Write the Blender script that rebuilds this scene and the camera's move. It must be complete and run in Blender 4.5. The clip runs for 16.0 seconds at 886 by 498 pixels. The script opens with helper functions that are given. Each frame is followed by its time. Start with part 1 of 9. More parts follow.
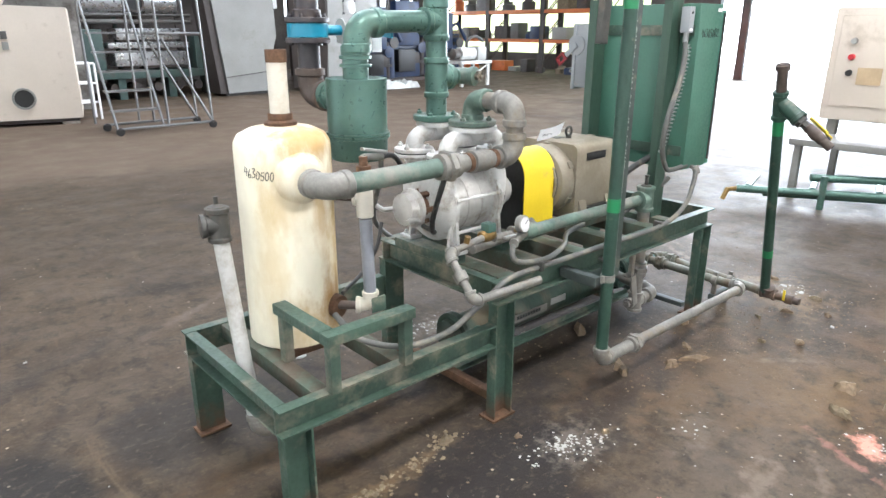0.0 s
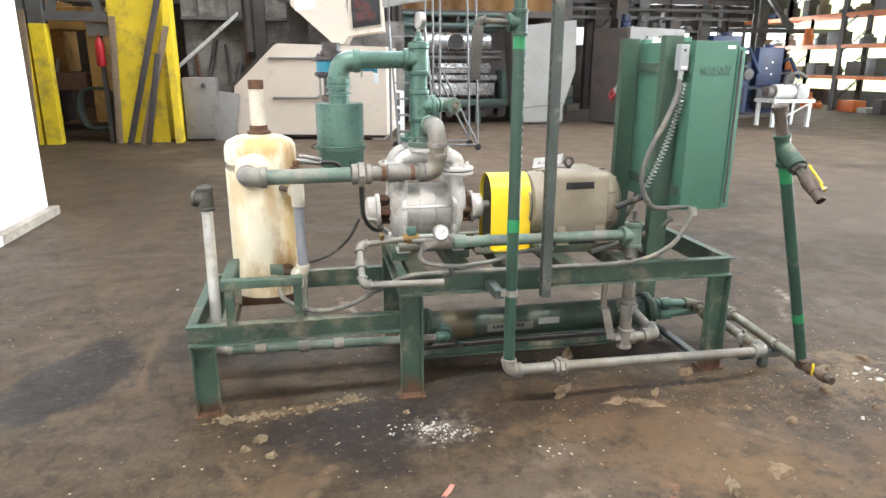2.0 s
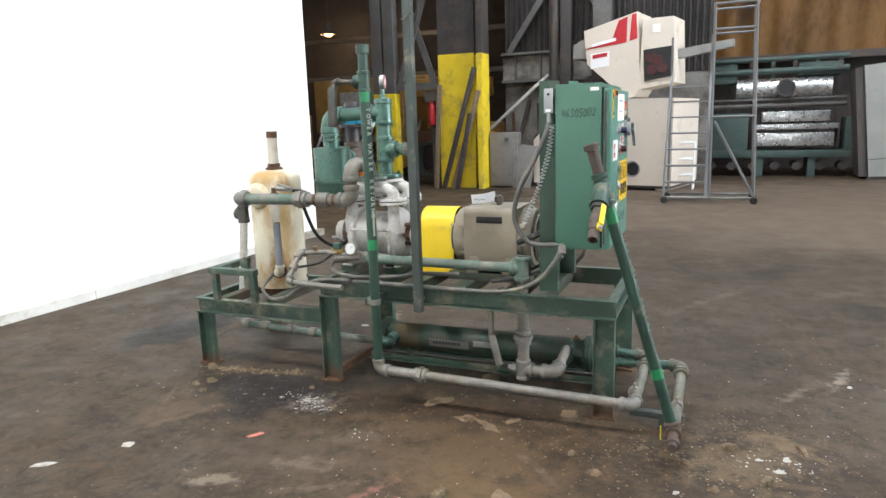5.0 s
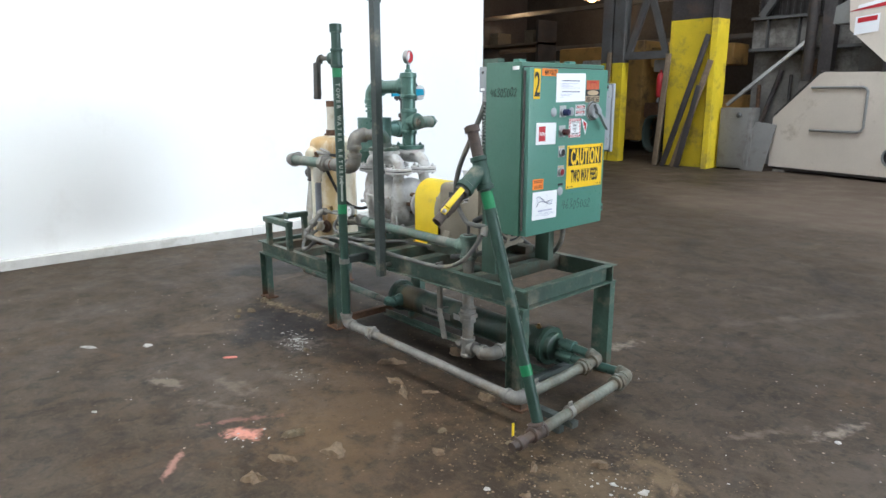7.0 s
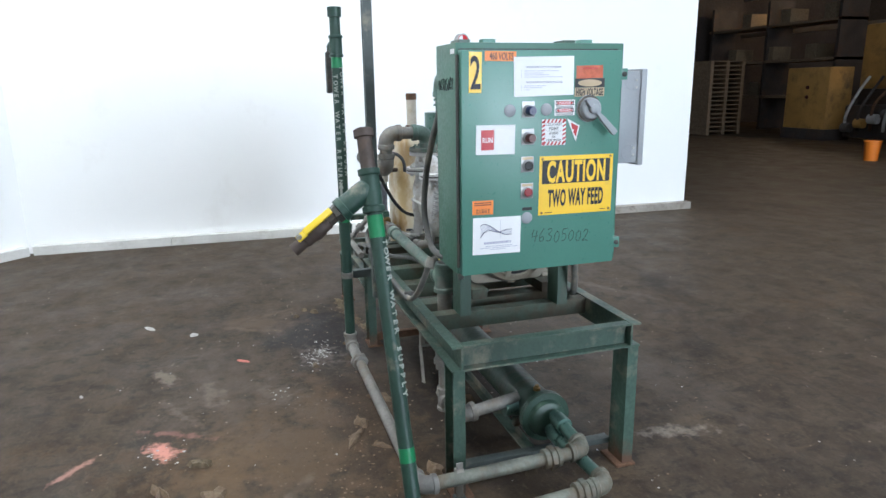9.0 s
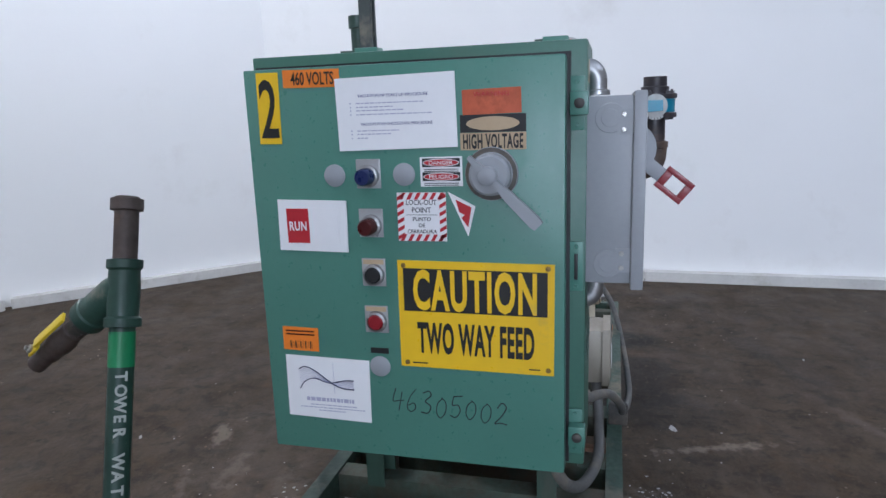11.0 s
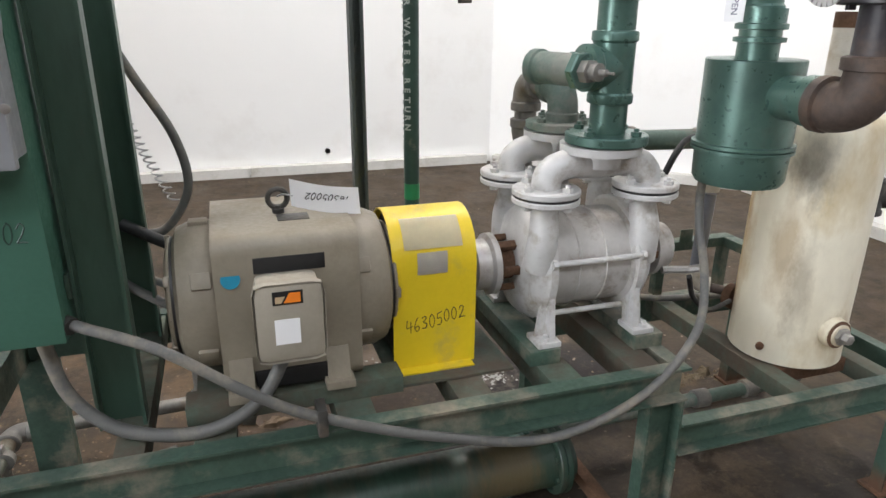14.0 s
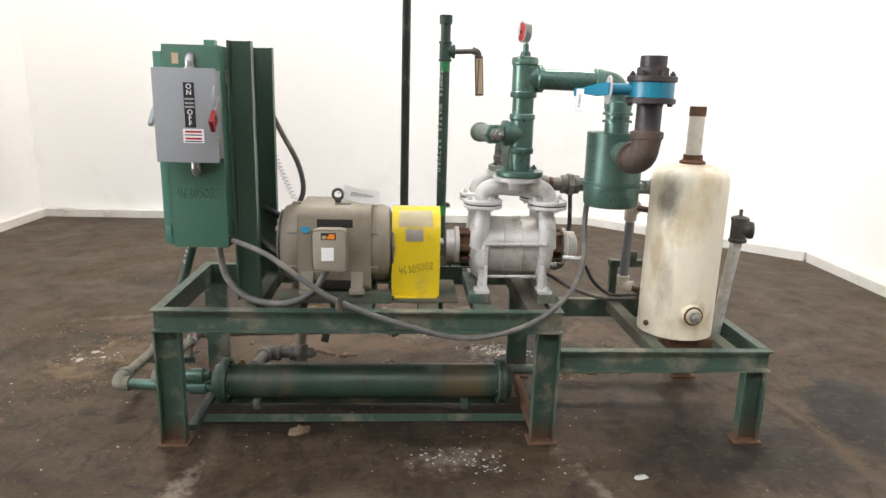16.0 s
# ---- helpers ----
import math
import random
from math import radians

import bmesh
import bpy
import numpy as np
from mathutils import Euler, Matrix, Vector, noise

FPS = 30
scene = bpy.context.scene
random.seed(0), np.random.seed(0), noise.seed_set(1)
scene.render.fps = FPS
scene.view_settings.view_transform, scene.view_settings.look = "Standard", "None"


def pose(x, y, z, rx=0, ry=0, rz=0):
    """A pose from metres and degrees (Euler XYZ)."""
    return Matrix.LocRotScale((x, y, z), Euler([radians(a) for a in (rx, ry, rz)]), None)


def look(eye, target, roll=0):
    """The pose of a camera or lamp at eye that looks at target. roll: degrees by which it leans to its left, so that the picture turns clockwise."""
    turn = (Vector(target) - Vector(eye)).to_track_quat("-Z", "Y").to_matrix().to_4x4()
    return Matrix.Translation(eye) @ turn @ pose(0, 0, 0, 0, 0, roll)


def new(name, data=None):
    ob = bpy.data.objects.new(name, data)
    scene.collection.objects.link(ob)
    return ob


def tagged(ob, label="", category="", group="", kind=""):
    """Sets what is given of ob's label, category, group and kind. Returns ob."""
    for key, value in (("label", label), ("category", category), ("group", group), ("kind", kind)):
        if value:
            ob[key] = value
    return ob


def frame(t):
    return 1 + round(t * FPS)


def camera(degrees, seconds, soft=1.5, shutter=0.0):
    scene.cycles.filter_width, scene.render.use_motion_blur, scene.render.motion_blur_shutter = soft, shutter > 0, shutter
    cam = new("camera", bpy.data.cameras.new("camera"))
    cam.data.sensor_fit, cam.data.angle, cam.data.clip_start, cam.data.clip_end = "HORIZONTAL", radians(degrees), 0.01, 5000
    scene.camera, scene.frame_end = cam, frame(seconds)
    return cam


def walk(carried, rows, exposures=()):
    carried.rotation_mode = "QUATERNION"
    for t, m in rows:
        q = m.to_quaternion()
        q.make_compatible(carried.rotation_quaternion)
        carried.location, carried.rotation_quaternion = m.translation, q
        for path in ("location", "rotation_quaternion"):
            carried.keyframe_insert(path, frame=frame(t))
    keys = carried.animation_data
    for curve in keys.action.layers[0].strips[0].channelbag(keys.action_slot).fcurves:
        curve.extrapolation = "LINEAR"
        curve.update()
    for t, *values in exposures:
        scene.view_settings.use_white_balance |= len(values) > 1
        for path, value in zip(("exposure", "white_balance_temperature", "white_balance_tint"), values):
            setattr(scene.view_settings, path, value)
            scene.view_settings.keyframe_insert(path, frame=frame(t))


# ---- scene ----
cam = camera(67.9, 16.0)
PATH = [
    (0, (-0.211, 0.029, 1.533), (1.05, 1.445, 0.897), 0.1),
    (0.5, (0.089, -0.316, 1.531), (1.144, 1.262, 0.901), 0.6),
    (1, (0.438, -0.581, 1.503), (1.258, 1.14, 0.896), 0.7),
    (1.5, (0.777, -0.869, 1.518), (1.36, 0.952, 0.931), 0.6),
    (2, (1.121, -1.178, 1.548), (1.506, 0.707, 1.002), 0.2),
    (2.5, (1.502, -1.344, 1.513), (1.711, 0.592, 1.057), -0.4),
    (3, (1.903, -1.491, 1.507), (1.937, 0.463, 1.082), -0.9),
    (3.5, (2.338, -1.588, 1.503), (2.175, 0.364, 1.098), -0.8),
    (4, (2.79, -1.569, 1.502), (2.403, 0.352, 1.103), -1.0),
    (4.2, (2.947, -1.571, 1.483), (2.486, 0.335, 1.09), -1.1),
    (6.3, (4.706, -1.069, 1.481), (3.468, 0.449, 1.075), -1.2),
    (6.5, (4.836, -0.955, 1.5), (3.539, 0.508, 1.077), -0.7),
    (7, (5.099, -0.62, 1.5), (3.661, 0.694, 1.046), -0.2),
    (7.5, (5.289, -0.262, 1.52), (3.704, 0.87, 1.065), 0.3),
    (8, (5.343, 0.184, 1.507), (3.632, 1.112, 1.048), 0.5),
    (8.2, (5.347, 0.328, 1.506), (3.605, 1.189, 1.032), 0.2),
    (10.3, (4.671, 1.983, 1.494), (2.711, 1.98, 1.099), -1.4),
    (10.5, (4.54, 2.107, 1.489), (2.582, 1.993, 1.1), -1.5),
    (11, (4.293, 2.365, 1.535), (2.401, 1.864, 1.124), -2.0),
    (11.5, (4.096, 2.702, 1.529), (2.396, 1.736, 1.108), -2.7),
    (12, (3.801, 2.99, 1.502), (2.283, 1.778, 1.024), -2.3),
    (12.5, (3.525, 3.253, 1.499), (2.2, 1.851, 0.972), -1.6),
    (13, (3.236, 3.462, 1.49), (2.137, 1.898, 0.902), -0.3),
    (13.5, (2.875, 3.496, 1.463), (2.009, 1.808, 0.83), 0.3),
    (14, (2.56, 3.596, 1.45), (1.968, 1.808, 0.776), 0.6),
    (14.5, (2.338, 3.846, 1.438), (2.046, 1.987, 0.76), 0.6),
    (15, (2.285, 4.212, 1.478), (2.196, 2.313, 0.855), 1.1),
    (15.5, (2.199, 4.613, 1.505), (2.156, 2.686, 0.973), 1.2),
    (16, (2.179, 4.983, 1.497), (2.054, 3.042, 1.033), 1.6),
]
# stops and white balance of the filming camera along the way
EXPOSURES = [(0.0, 0.88, 5950, 10), (1.5, 0.98, 6200, 10), (3.0, 0.92, 6300, 10), (4.5, 0.62, 6200, 9), (7.0, 0.13, 5750, 7), (8.2, 0.20, 5750, 7),
             (10.3, -0.58, 5300, 12), (11.5, -0.82, 5700, 16), (12.5, -0.38, 6150, 15), (14.0, 0.0, 6350, 13), (16.0, 0.28, 6650, 13)]
walk(cam, [(t, look(eye, target, roll)) for t, eye, target, roll in PATH], EXPOSURES)

# ---- world and large lights ----
world = bpy.data.worlds.new("sky")
scene.world = world
world.use_nodes = True
wn = world.node_tree.nodes
sky = wn.new("ShaderNodeTexSky")
sky.sky_type = "NISHITA"
sky.sun_disc = False
sky.sun_elevation, sky.sun_rotation = radians(40), radians(75)
world.node_tree.links.new(sky.outputs[0], wn["Background"].inputs[0])
wn["Background"].inputs[1].default_value = 0.12


def area_lamp(name, m, sx, sy, power, colour):
    d = bpy.data.lights.new(name, "AREA")
    d.shape, d.size, d.size_y, d.energy, d.color = "RECTANGLE", sx, sy, power, colour
    ob = new(name, d)
    ob.matrix_world = m
    return ob


DAY = (0.95, 0.98, 1.0)
area_lamp("door_daylight", look((20.7, 7.0, 2.9), (8.0, 5.0, 0.6)), 7.4, 5.4, 1850, DAY)
# two roof strips out of view, added to light the bay from above
area_lamp("unseen_skylight_south", look((5.0, 3.6, 8.9), (5.0, 3.6, 0)), 14.0, 2.6, 220, DAY)
area_lamp("unseen_skylight_north", look((6.0, 9.8, 8.9), (6.0, 9.8, 0)), 16.0, 2.6, 1050, DAY)
area_lamp("window_daylight", look((17.0, 23.7, 2.5), (12.0, 14.0, 1.0)), 8.0, 0.9, 750, DAY)

# ---- materials ----


def mat(name, col, rough=0.55, metal=0.0, var=0.25, scale=6.0, grain=60.0, bump=0.15, dirt=None, amount=0.35, dscale=3.0, stretch=(1, 1, 1), spec=0.5, low=None, lowz=0.1, streak=None, band=None, spots=()):
    """A surface with a base colour that varies at two scales, patches of dirt and a fine relief; low: a colour of wear below the height lowz; streak: a colour that runs down in streaks; band: place along x, half width and colour of a worn stretch; spots: stains with a place, radii, colour and strength."""
    m = bpy.data.materials.new(name)
    m.use_nodes = True
    nt = m.node_tree
    n, ln = nt.nodes, nt.links.new
    b = n["Principled BSDF"]
    co = n.new("ShaderNodeTexCoord")
    mp = n.new("ShaderNodeMapping")
    mp.inputs["Scale"].default_value = stretch
    ln(co.outputs["Object"], mp.inputs[0])

    def noise_at(s, detail=4.0, rough_=0.6):
        t = n.new("ShaderNodeTexNoise")
        t.inputs["Scale"].default_value, t.inputs["Detail"].default_value, t.inputs["Roughness"].default_value = s, detail, rough_
        ln(mp.outputs[0], t.inputs["Vector"])
        return t.outputs["Fac"]

    def remap(v, a, z, lo=0.0, hi=1.0):
        t = n.new("ShaderNodeMapRange")
        t.inputs[1].default_value, t.inputs[2].default_value, t.inputs[3].default_value, t.inputs[4].default_value = a, z, lo, hi
        ln(v, t.inputs[0])
        return t.outputs[0]

    def mixed(f, a, z, blend="MIX"):
        t = n.new("ShaderNodeMix")
        t.data_type, t.blend_type = "RGBA", blend
        ln(f, t.inputs[0])
        for v, s in ((a, t.inputs[6]), (z, t.inputs[7])):
            if isinstance(v, tuple):
                s.default_value = (*v, 1)
            else:
                ln(v, s)
        return t.outputs[2]

    big, fine = noise_at(scale), noise_at(grain, 3.0)
    c = mixed(remap(big, 0.3, 0.7), tuple(x * (1 - var) for x in col), tuple(min(1, x * (1 + var)) for x in col))
    c = mixed(remap(fine, 0.35, 0.7, 0, 0.35), c, tuple(x * (1 - 1.5 * var) for x in col))
    r = remap(fine, 0.3, 0.7, max(0.03, rough - 0.08), min(1, rough + 0.1))
    if dirt:
        f = remap(noise_at(dscale, 6.0, 0.68), 0.62 - amount * 0.4, 0.78 - amount * 0.25)
        c = mixed(f, c, dirt)
        rr = n.new("ShaderNodeMath")
        rr.operation = "MULTIPLY_ADD"
        rr.inputs[1].default_value = 0.25
        ln(f, rr.inputs[0])
        ln(r, rr.inputs[2])
        r = rr.outputs[0]
    if streak:
        ms = n.new("ShaderNodeMapping")
        ms.inputs["Scale"].default_value = (1, 1, 0.10)
        ln(co.outputs["Object"], ms.inputs[0])
        ts = n.new("ShaderNodeTexNoise")
        ts.inputs["Scale"].default_value, ts.inputs["Detail"].default_value = 11, 2.0
        ln(ms.outputs[0], ts.inputs["Vector"])
        mm = n.new("ShaderNodeMath")
        mm.operation = "MULTIPLY"
        ln(remap(ts.outputs["Fac"], 0.56, 0.76, 0, 0.45), mm.inputs[0])
        ln(remap(noise_at(2.3, 4.0), 0.44, 0.64), mm.inputs[1])
        c = mixed(mm.outputs[0], c, streak)
    if band:
        sx = n.new("ShaderNodeSeparateXYZ")
        ln(co.outputs["Object"], sx.inputs[0])
        of = n.new("ShaderNodeMath")
        of.operation = "SUBTRACT"
        of.inputs[1].default_value = band[0]
        ln(sx.outputs[0], of.inputs[0])
        ab = n.new("ShaderNodeMath")
        ab.operation = "ABSOLUTE"
        ln(of.outputs[0], ab.inputs[0])
        jg = n.new("ShaderNodeMath")
        jg.operation = "MULTIPLY_ADD"
        jg.inputs[1].default_value = 2.4 * band[1]
        ln(noise_at(9.0, 5.0, 0.7), jg.inputs[0])
        ln(ab.outputs[0], jg.inputs[2])
        c = mixed(remap(jg.outputs[0], 2.4 * band[1], 1.7 * band[1], 0, 0.55), c, band[2])
    for px, py, pz, rx, ry, rz, scol, k in spots:
        ms = n.new("ShaderNodeMapping")
        ms.vector_type = "TEXTURE"
        ms.inputs["Location"].default_value, ms.inputs["Scale"].default_value = (px, py, pz), (rx, ry, rz)
        ln(co.outputs["Object"], ms.inputs[0])
        ds = n.new("ShaderNodeVectorMath")
        ds.operation = "LENGTH"
        ln(ms.outputs[0], ds.inputs[0])
        rg = n.new("ShaderNodeMath")
        rg.operation = "MULTIPLY_ADD"
        rg.inputs[1].default_value = 2.4
        ln(noise_at(16.0, 5.0, 0.65), rg.inputs[0])
        ln(ds.outputs["Value"], rg.inputs[2])
        c = mixed(remap(rg.outputs[0], 2.5, 1.5, 0, k), c, scol)
    if low:
        sep = n.new("ShaderNodeSeparateXYZ")
        ln(co.outputs["Object"], sep.inputs[0])
        jag = n.new("ShaderNodeMath")
        jag.operation = "MULTIPLY_ADD"
        jag.inputs[1].default_value = 0.22
        ln(noise_at(14.0, 5.0), jag.inputs[0])
        ln(sep.outputs[2], jag.inputs[2])
        c = mixed(remap(jag.outputs[0], lowz + 0.15, lowz + 0.07), c, low)
    ln(c, b.inputs["Base Color"])
    ln(r, b.inputs["Roughness"])
    b.inputs["Metallic"].default_value = metal
    b.inputs["Specular IOR Level"].default_value = spec
    if bump:
        bp = n.new("ShaderNodeBump")
        bp.inputs["Strength"].default_value, bp.inputs["Distance"].default_value = bump, 0.004
        ln(fine, bp.inputs["Height"])
        ln(bp.outputs[0], b.inputs["Normal"])
    return m


def glowing(name, col, power):
    m = bpy.data.materials.new(name)
    m.use_nodes = True
    b = m.node_tree.nodes["Principled BSDF"]
    b.inputs["Base Color"].default_value = (*col, 1)
    b.inputs["Emission Color"].default_value = (*col, 1)
    b.inputs["Emission Strength"].default_value = power
    return m


DUST = (0.24, 0.21, 0.16)
RUST = (0.10, 0.052, 0.03)
GREEN = mat("green_frame_paint", (0.047, 0.084, 0.062), 0.5, 0, 0.3, 4, 70, 0.25, DUST, 0.30, 6)
GREEN_TOP = mat("dusty_green_paint", (0.064, 0.10, 0.073), 0.65, 0, 0.25, 4, 70, 0.2, (0.088, 0.068, 0.048), 0.62, 6)
GREEN_LEG = mat("green_leg_paint", (0.043, 0.080, 0.059), 0.5, 0, 0.3, 4, 70, 0.25, DUST, 0.22, 6, low=RUST, lowz=0.06)
PIPE_GREEN = mat("green_pipe_paint", (0.084, 0.160, 0.132), 0.32, 0.4, 0.25, 5, 50, 0.08, (0.105, 0.135, 0.11), 0.14, 5)
PIPE_DUSTY = mat("dusty_green_pipe_paint", (0.10, 0.15, 0.12), 0.55, 0.0, 0.3, 6, 60, 0.2, (0.22, 0.21, 0.185), 0.34, 7)
POLE_GREEN = mat("dark_green_pole_paint", (0.022, 0.056, 0.04), 0.45, 0, 0.25, 5, 50, 0.1, DUST, 0.08, 6)
BRIGHT_GREEN = mat("bright_green_band", (0.02, 0.22, 0.08), 0.4, 0, 0.15, 6, 60, 0.05)
# darker copy of the cabinet enamel: the shade of the body's sides is painted in
CAB_BODY = mat("shaded_cabinet_enamel", (0.056, 0.146, 0.104), 0.40, 0, 0.1, 2.2, 90, 0.04, (0.066, 0.136, 0.098), 0.2, 4)
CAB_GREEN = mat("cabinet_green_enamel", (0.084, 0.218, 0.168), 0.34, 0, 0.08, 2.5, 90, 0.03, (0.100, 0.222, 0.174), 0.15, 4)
IVORY = mat("ivory_tank_paint", (0.74, 0.69, 0.55), 0.5, 0, 0.08, 3, 40, 0.1, (0.52, 0.40, 0.20), 0.15, 2.6, (1, 1, 0.5), low=(0.22, 0.13, 0.06), lowz=0.385, streak=(0.42, 0.24, 0.07),
            spots=((0.90, 1.99, 1.21, 0.13, 0.07, 0.05, (0.40, 0.22, 0.06), 0.65), (0.94, 1.95, 0.95, 0.035, 0.05, 0.26, (0.42, 0.26, 0.09), 0.6), (1.03, 2.02, 1.06, 0.05, 0.06, 0.20, (0.30, 0.16, 0.05), 0.75),
                   (0.99, 1.97, 0.58, 0.08, 0.06, 0.09, (0.40, 0.20, 0.05), 0.75), (0.84, 1.95, 0.50, 0.09, 0.05, 0.12, (0.42, 0.27, 0.10), 0.5), (0.80, 1.97, 0.99, 0.13, 0.06, 0.14, (0.48, 0.33, 0.13), 0.45), (0.893, 2.112, 1.235, 0.12, 0.12, 0.04, (0.36, 0.20, 0.06), 0.55),
                   (0.82, 2.27, 0.52, 0.14, 0.07, 0.08, (0.40, 0.29, 0.15), 0.4), (1.04, 2.19, 0.82, 0.04, 0.05, 0.20, (0.36, 0.25, 0.12), 0.6), (0.96, 2.27, 0.62, 0.05, 0.05, 0.16, (0.52, 0.46, 0.33), 0.35), (0.90, 2.28, 1.02, 0.12, 0.06, 0.10, (0.50, 0.42, 0.27), 0.4),
                   (1.03, 2.00, 0.82, 0.07, 0.07, 0.34, (0.46, 0.30, 0.09), 0.75), (0.93, 1.97, 1.17, 0.17, 0.09, 0.06, (0.44, 0.27, 0.08), 0.75), (0.98, 1.96, 0.55, 0.10, 0.07, 0.14, (0.36, 0.20, 0.05), 0.8), (0.76, 2.00, 0.80, 0.05, 0.07, 0.30, (0.52, 0.38, 0.16), 0.5),
                   (1.03, 2.23, 1.06, 0.05, 0.06, 0.11, (0.10, 0.095, 0.085), 0.6), (1.01, 2.24, 0.72, 0.04, 0.05, 0.14, (0.22, 0.18, 0.12), 0.5), (0.87, 2.28, 0.56, 0.06, 0.05, 0.06, (0.30, 0.20, 0.09), 0.6)))
RUSTY = mat("rusted_iron", (0.125, 0.066, 0.036), 0.8, 0.2, 0.4, 20, 120, 0.4)
PIPE_WORN = mat("worn_brown_green_pipe", (0.15, 0.155, 0.125), 0.5, 0.2, 0.35, 9, 70, 0.2, (0.13, 0.095, 0.06), 0.4, 7)
GALV = mat("dull_galvanised_steel", (0.215, 0.207, 0.188), 0.55, 0.35, 0.25, 12, 80, 0.2, (0.22, 0.18, 0.13), 0.3, 8)
TAUPE = mat("taupe_motor_enamel", (0.235, 0.205, 0.155), 0.45, 0, 0.12, 4, 90, 0.15, (0.20, 0.165, 0.115), 0.35, 5)
TAUPE_LIGHT = mat("light_taupe_enamel", (0.31, 0.28, 0.225), 0.45, 0, 0.1, 4, 90, 0.1, (0.27, 0.23, 0.17), 0.2, 5)
PUMP_WHITE = mat("chalky_pump_paint", (0.56, 0.555, 0.54), 0.42, 0.1, 0.14, 5, 60, 0.2, (0.30, 0.255, 0.20), 0.26, 13)
YELLOW = mat("yellow_guard_paint", (0.72, 0.53, 0.015), 0.4, 0, 0.08, 4, 90, 0.06, (0.45, 0.36, 0.10), 0.12, 6)
SAFETY_YELLOW = mat("yellow_column_paint", (0.72, 0.53, 0.02), 0.5, 0, 0.12, 2, 40, 0.1, (0.28, 0.20, 0.06), 0.3, 2.2)
GREY_BOX = mat("grey_box_enamel", (0.30, 0.315, 0.33), 0.42, 0, 0.06, 3, 90, 0.05)
DARK_PIPE = mat("dark_pvc", (0.035, 0.03, 0.035), 0.45, 0, 0.3, 6, 50, 0.1, (0.10, 0.07, 0.05), 0.3, 6)
BROWN_PIPE = mat("brown_iron_fitting", (0.075, 0.055, 0.045), 0.6, 0.1, 0.3, 8, 60, 0.2, (0.14, 0.09, 0.06), 0.3, 6)
BLUE = mat("blue_valve_paint", (0.012, 0.22, 0.34), 0.35, 0, 0.15, 6, 60, 0.05)
PVC_WHITE = mat("white_pvc", (0.56, 0.525, 0.45), 0.4, 0, 0.08, 6, 60, 0.05, (0.42, 0.36, 0.25), 0.2, 8)
PVC_GREY = mat("grey_pvc", (0.22, 0.23, 0.26), 0.4, 0, 0.15, 6, 60, 0.05)
STACK_GREY = mat("weathered_pale_pipe", (0.48, 0.48, 0.46), 0.5, 0, 0.15, 7, 60, 0.1, (0.28, 0.25, 0.2), 0.3, 8)
IRON = mat("dull_black_iron", (0.07, 0.068, 0.062), 0.5, 0.4, 0.3, 10, 80, 0.2, (0.16, 0.13, 0.10), 0.25, 8)
STEEL = mat("worn_steel", (0.42, 0.41, 0.39), 0.35, 0.8, 0.2, 10, 80, 0.1)
ZINC = mat("cast_zinc", (0.40, 0.40, 0.40), 0.42, 0.85, 0.12, 12, 60, 0.1)
STRUT = mat("grey_green_strut", (0.055, 0.068, 0.063), 0.5, 0.1, 0.2, 6, 60, 0.1, DUST, 0.12, 6)
SCREEN = mat("dirty_pale_sheet_steel", (0.20, 0.185, 0.165), 0.7, 0, 0.35, 1.3, 18, 0.15, (0.055, 0.045, 0.036), 0.42, 1.6)
FAINT_INK = mat("faint_marker_ink", (0.030, 0.066, 0.050), 0.5, 0, 0.2, 30, 60, 0)
BOX_DULL = mat("dull_grey_box_paint", (0.17, 0.16, 0.145), 0.5, 0, 0.15, 3, 40, 0.1, (0.10, 0.085, 0.07), 0.3, 3)
POST_GREEN = mat("green_post_paint", (0.045, 0.086, 0.062), 0.42, 0, 0.2, 3, 70, 0.15, (0.10, 0.10, 0.075), 0.10, 5, (1, 1, 0.25))
BRASS = mat("dull_brass", (0.27, 0.175, 0.065), 0.4, 0.7, 0.25, 14, 60, 0.1)
RUBBER = mat("black_rubber", (0.02, 0.02, 0.02), 0.6, 0, 0.2, 8, 80, 0.1, DUST, 0.1, 8)
CONDUIT = mat("grey_flexible_conduit", (0.105, 0.105, 0.098), 0.55, 0, 0.15, 8, 120, 0.1, DUST, 0.3, 8)
BLACK = mat("black_paint_and_hollows", (0.012, 0.012, 0.012), 0.5, 0, 0.1, 8, 60, 0)
INK = mat("black_marker_ink", (0.015, 0.02, 0.02), 0.6, 0, 0.1, 8, 60, 0)
PAPER = mat("white_paper", (0.80, 0.80, 0.80), 0.6, 0, 0.03, 4, 50, 0.03)
SIGN_YELLOW = mat("sign_yellow", (0.82, 0.52, 0.01), 0.35, 0, 0.05, 6, 60, 0.02, (0.5, 0.36, 0.08), 0.08, 9)
SIGN_RED = mat("sign_red", (0.46, 0.022, 0.03), 0.4, 0, 0.08, 6, 60, 0.02)
WARN_RED = mat("faded_red_orange_label", (0.50, 0.10, 0.035), 0.45, 0, 0.15, 20, 60, 0.02, (0.35, 0.08, 0.03), 0.3, 30)
SIGN_ORANGE = mat("sign_orange", (0.80, 0.22, 0.02), 0.4, 0, 0.08, 6, 60, 0.02)
CASING = mat("dull_cast_casing", (0.50, 0.485, 0.46), 0.38, 0.25, 0.14, 5, 60, 0.15, (0.28, 0.235, 0.19), 0.26, 12)
LABEL_PALE = mat("pale_grey_label", (0.62, 0.59, 0.52), 0.5, 0, 0.1, 20, 60, 0.02)
FADED = mat("faded_yellow_label", (0.80, 0.73, 0.50), 0.5, 0, 0.1, 12, 60, 0.02)
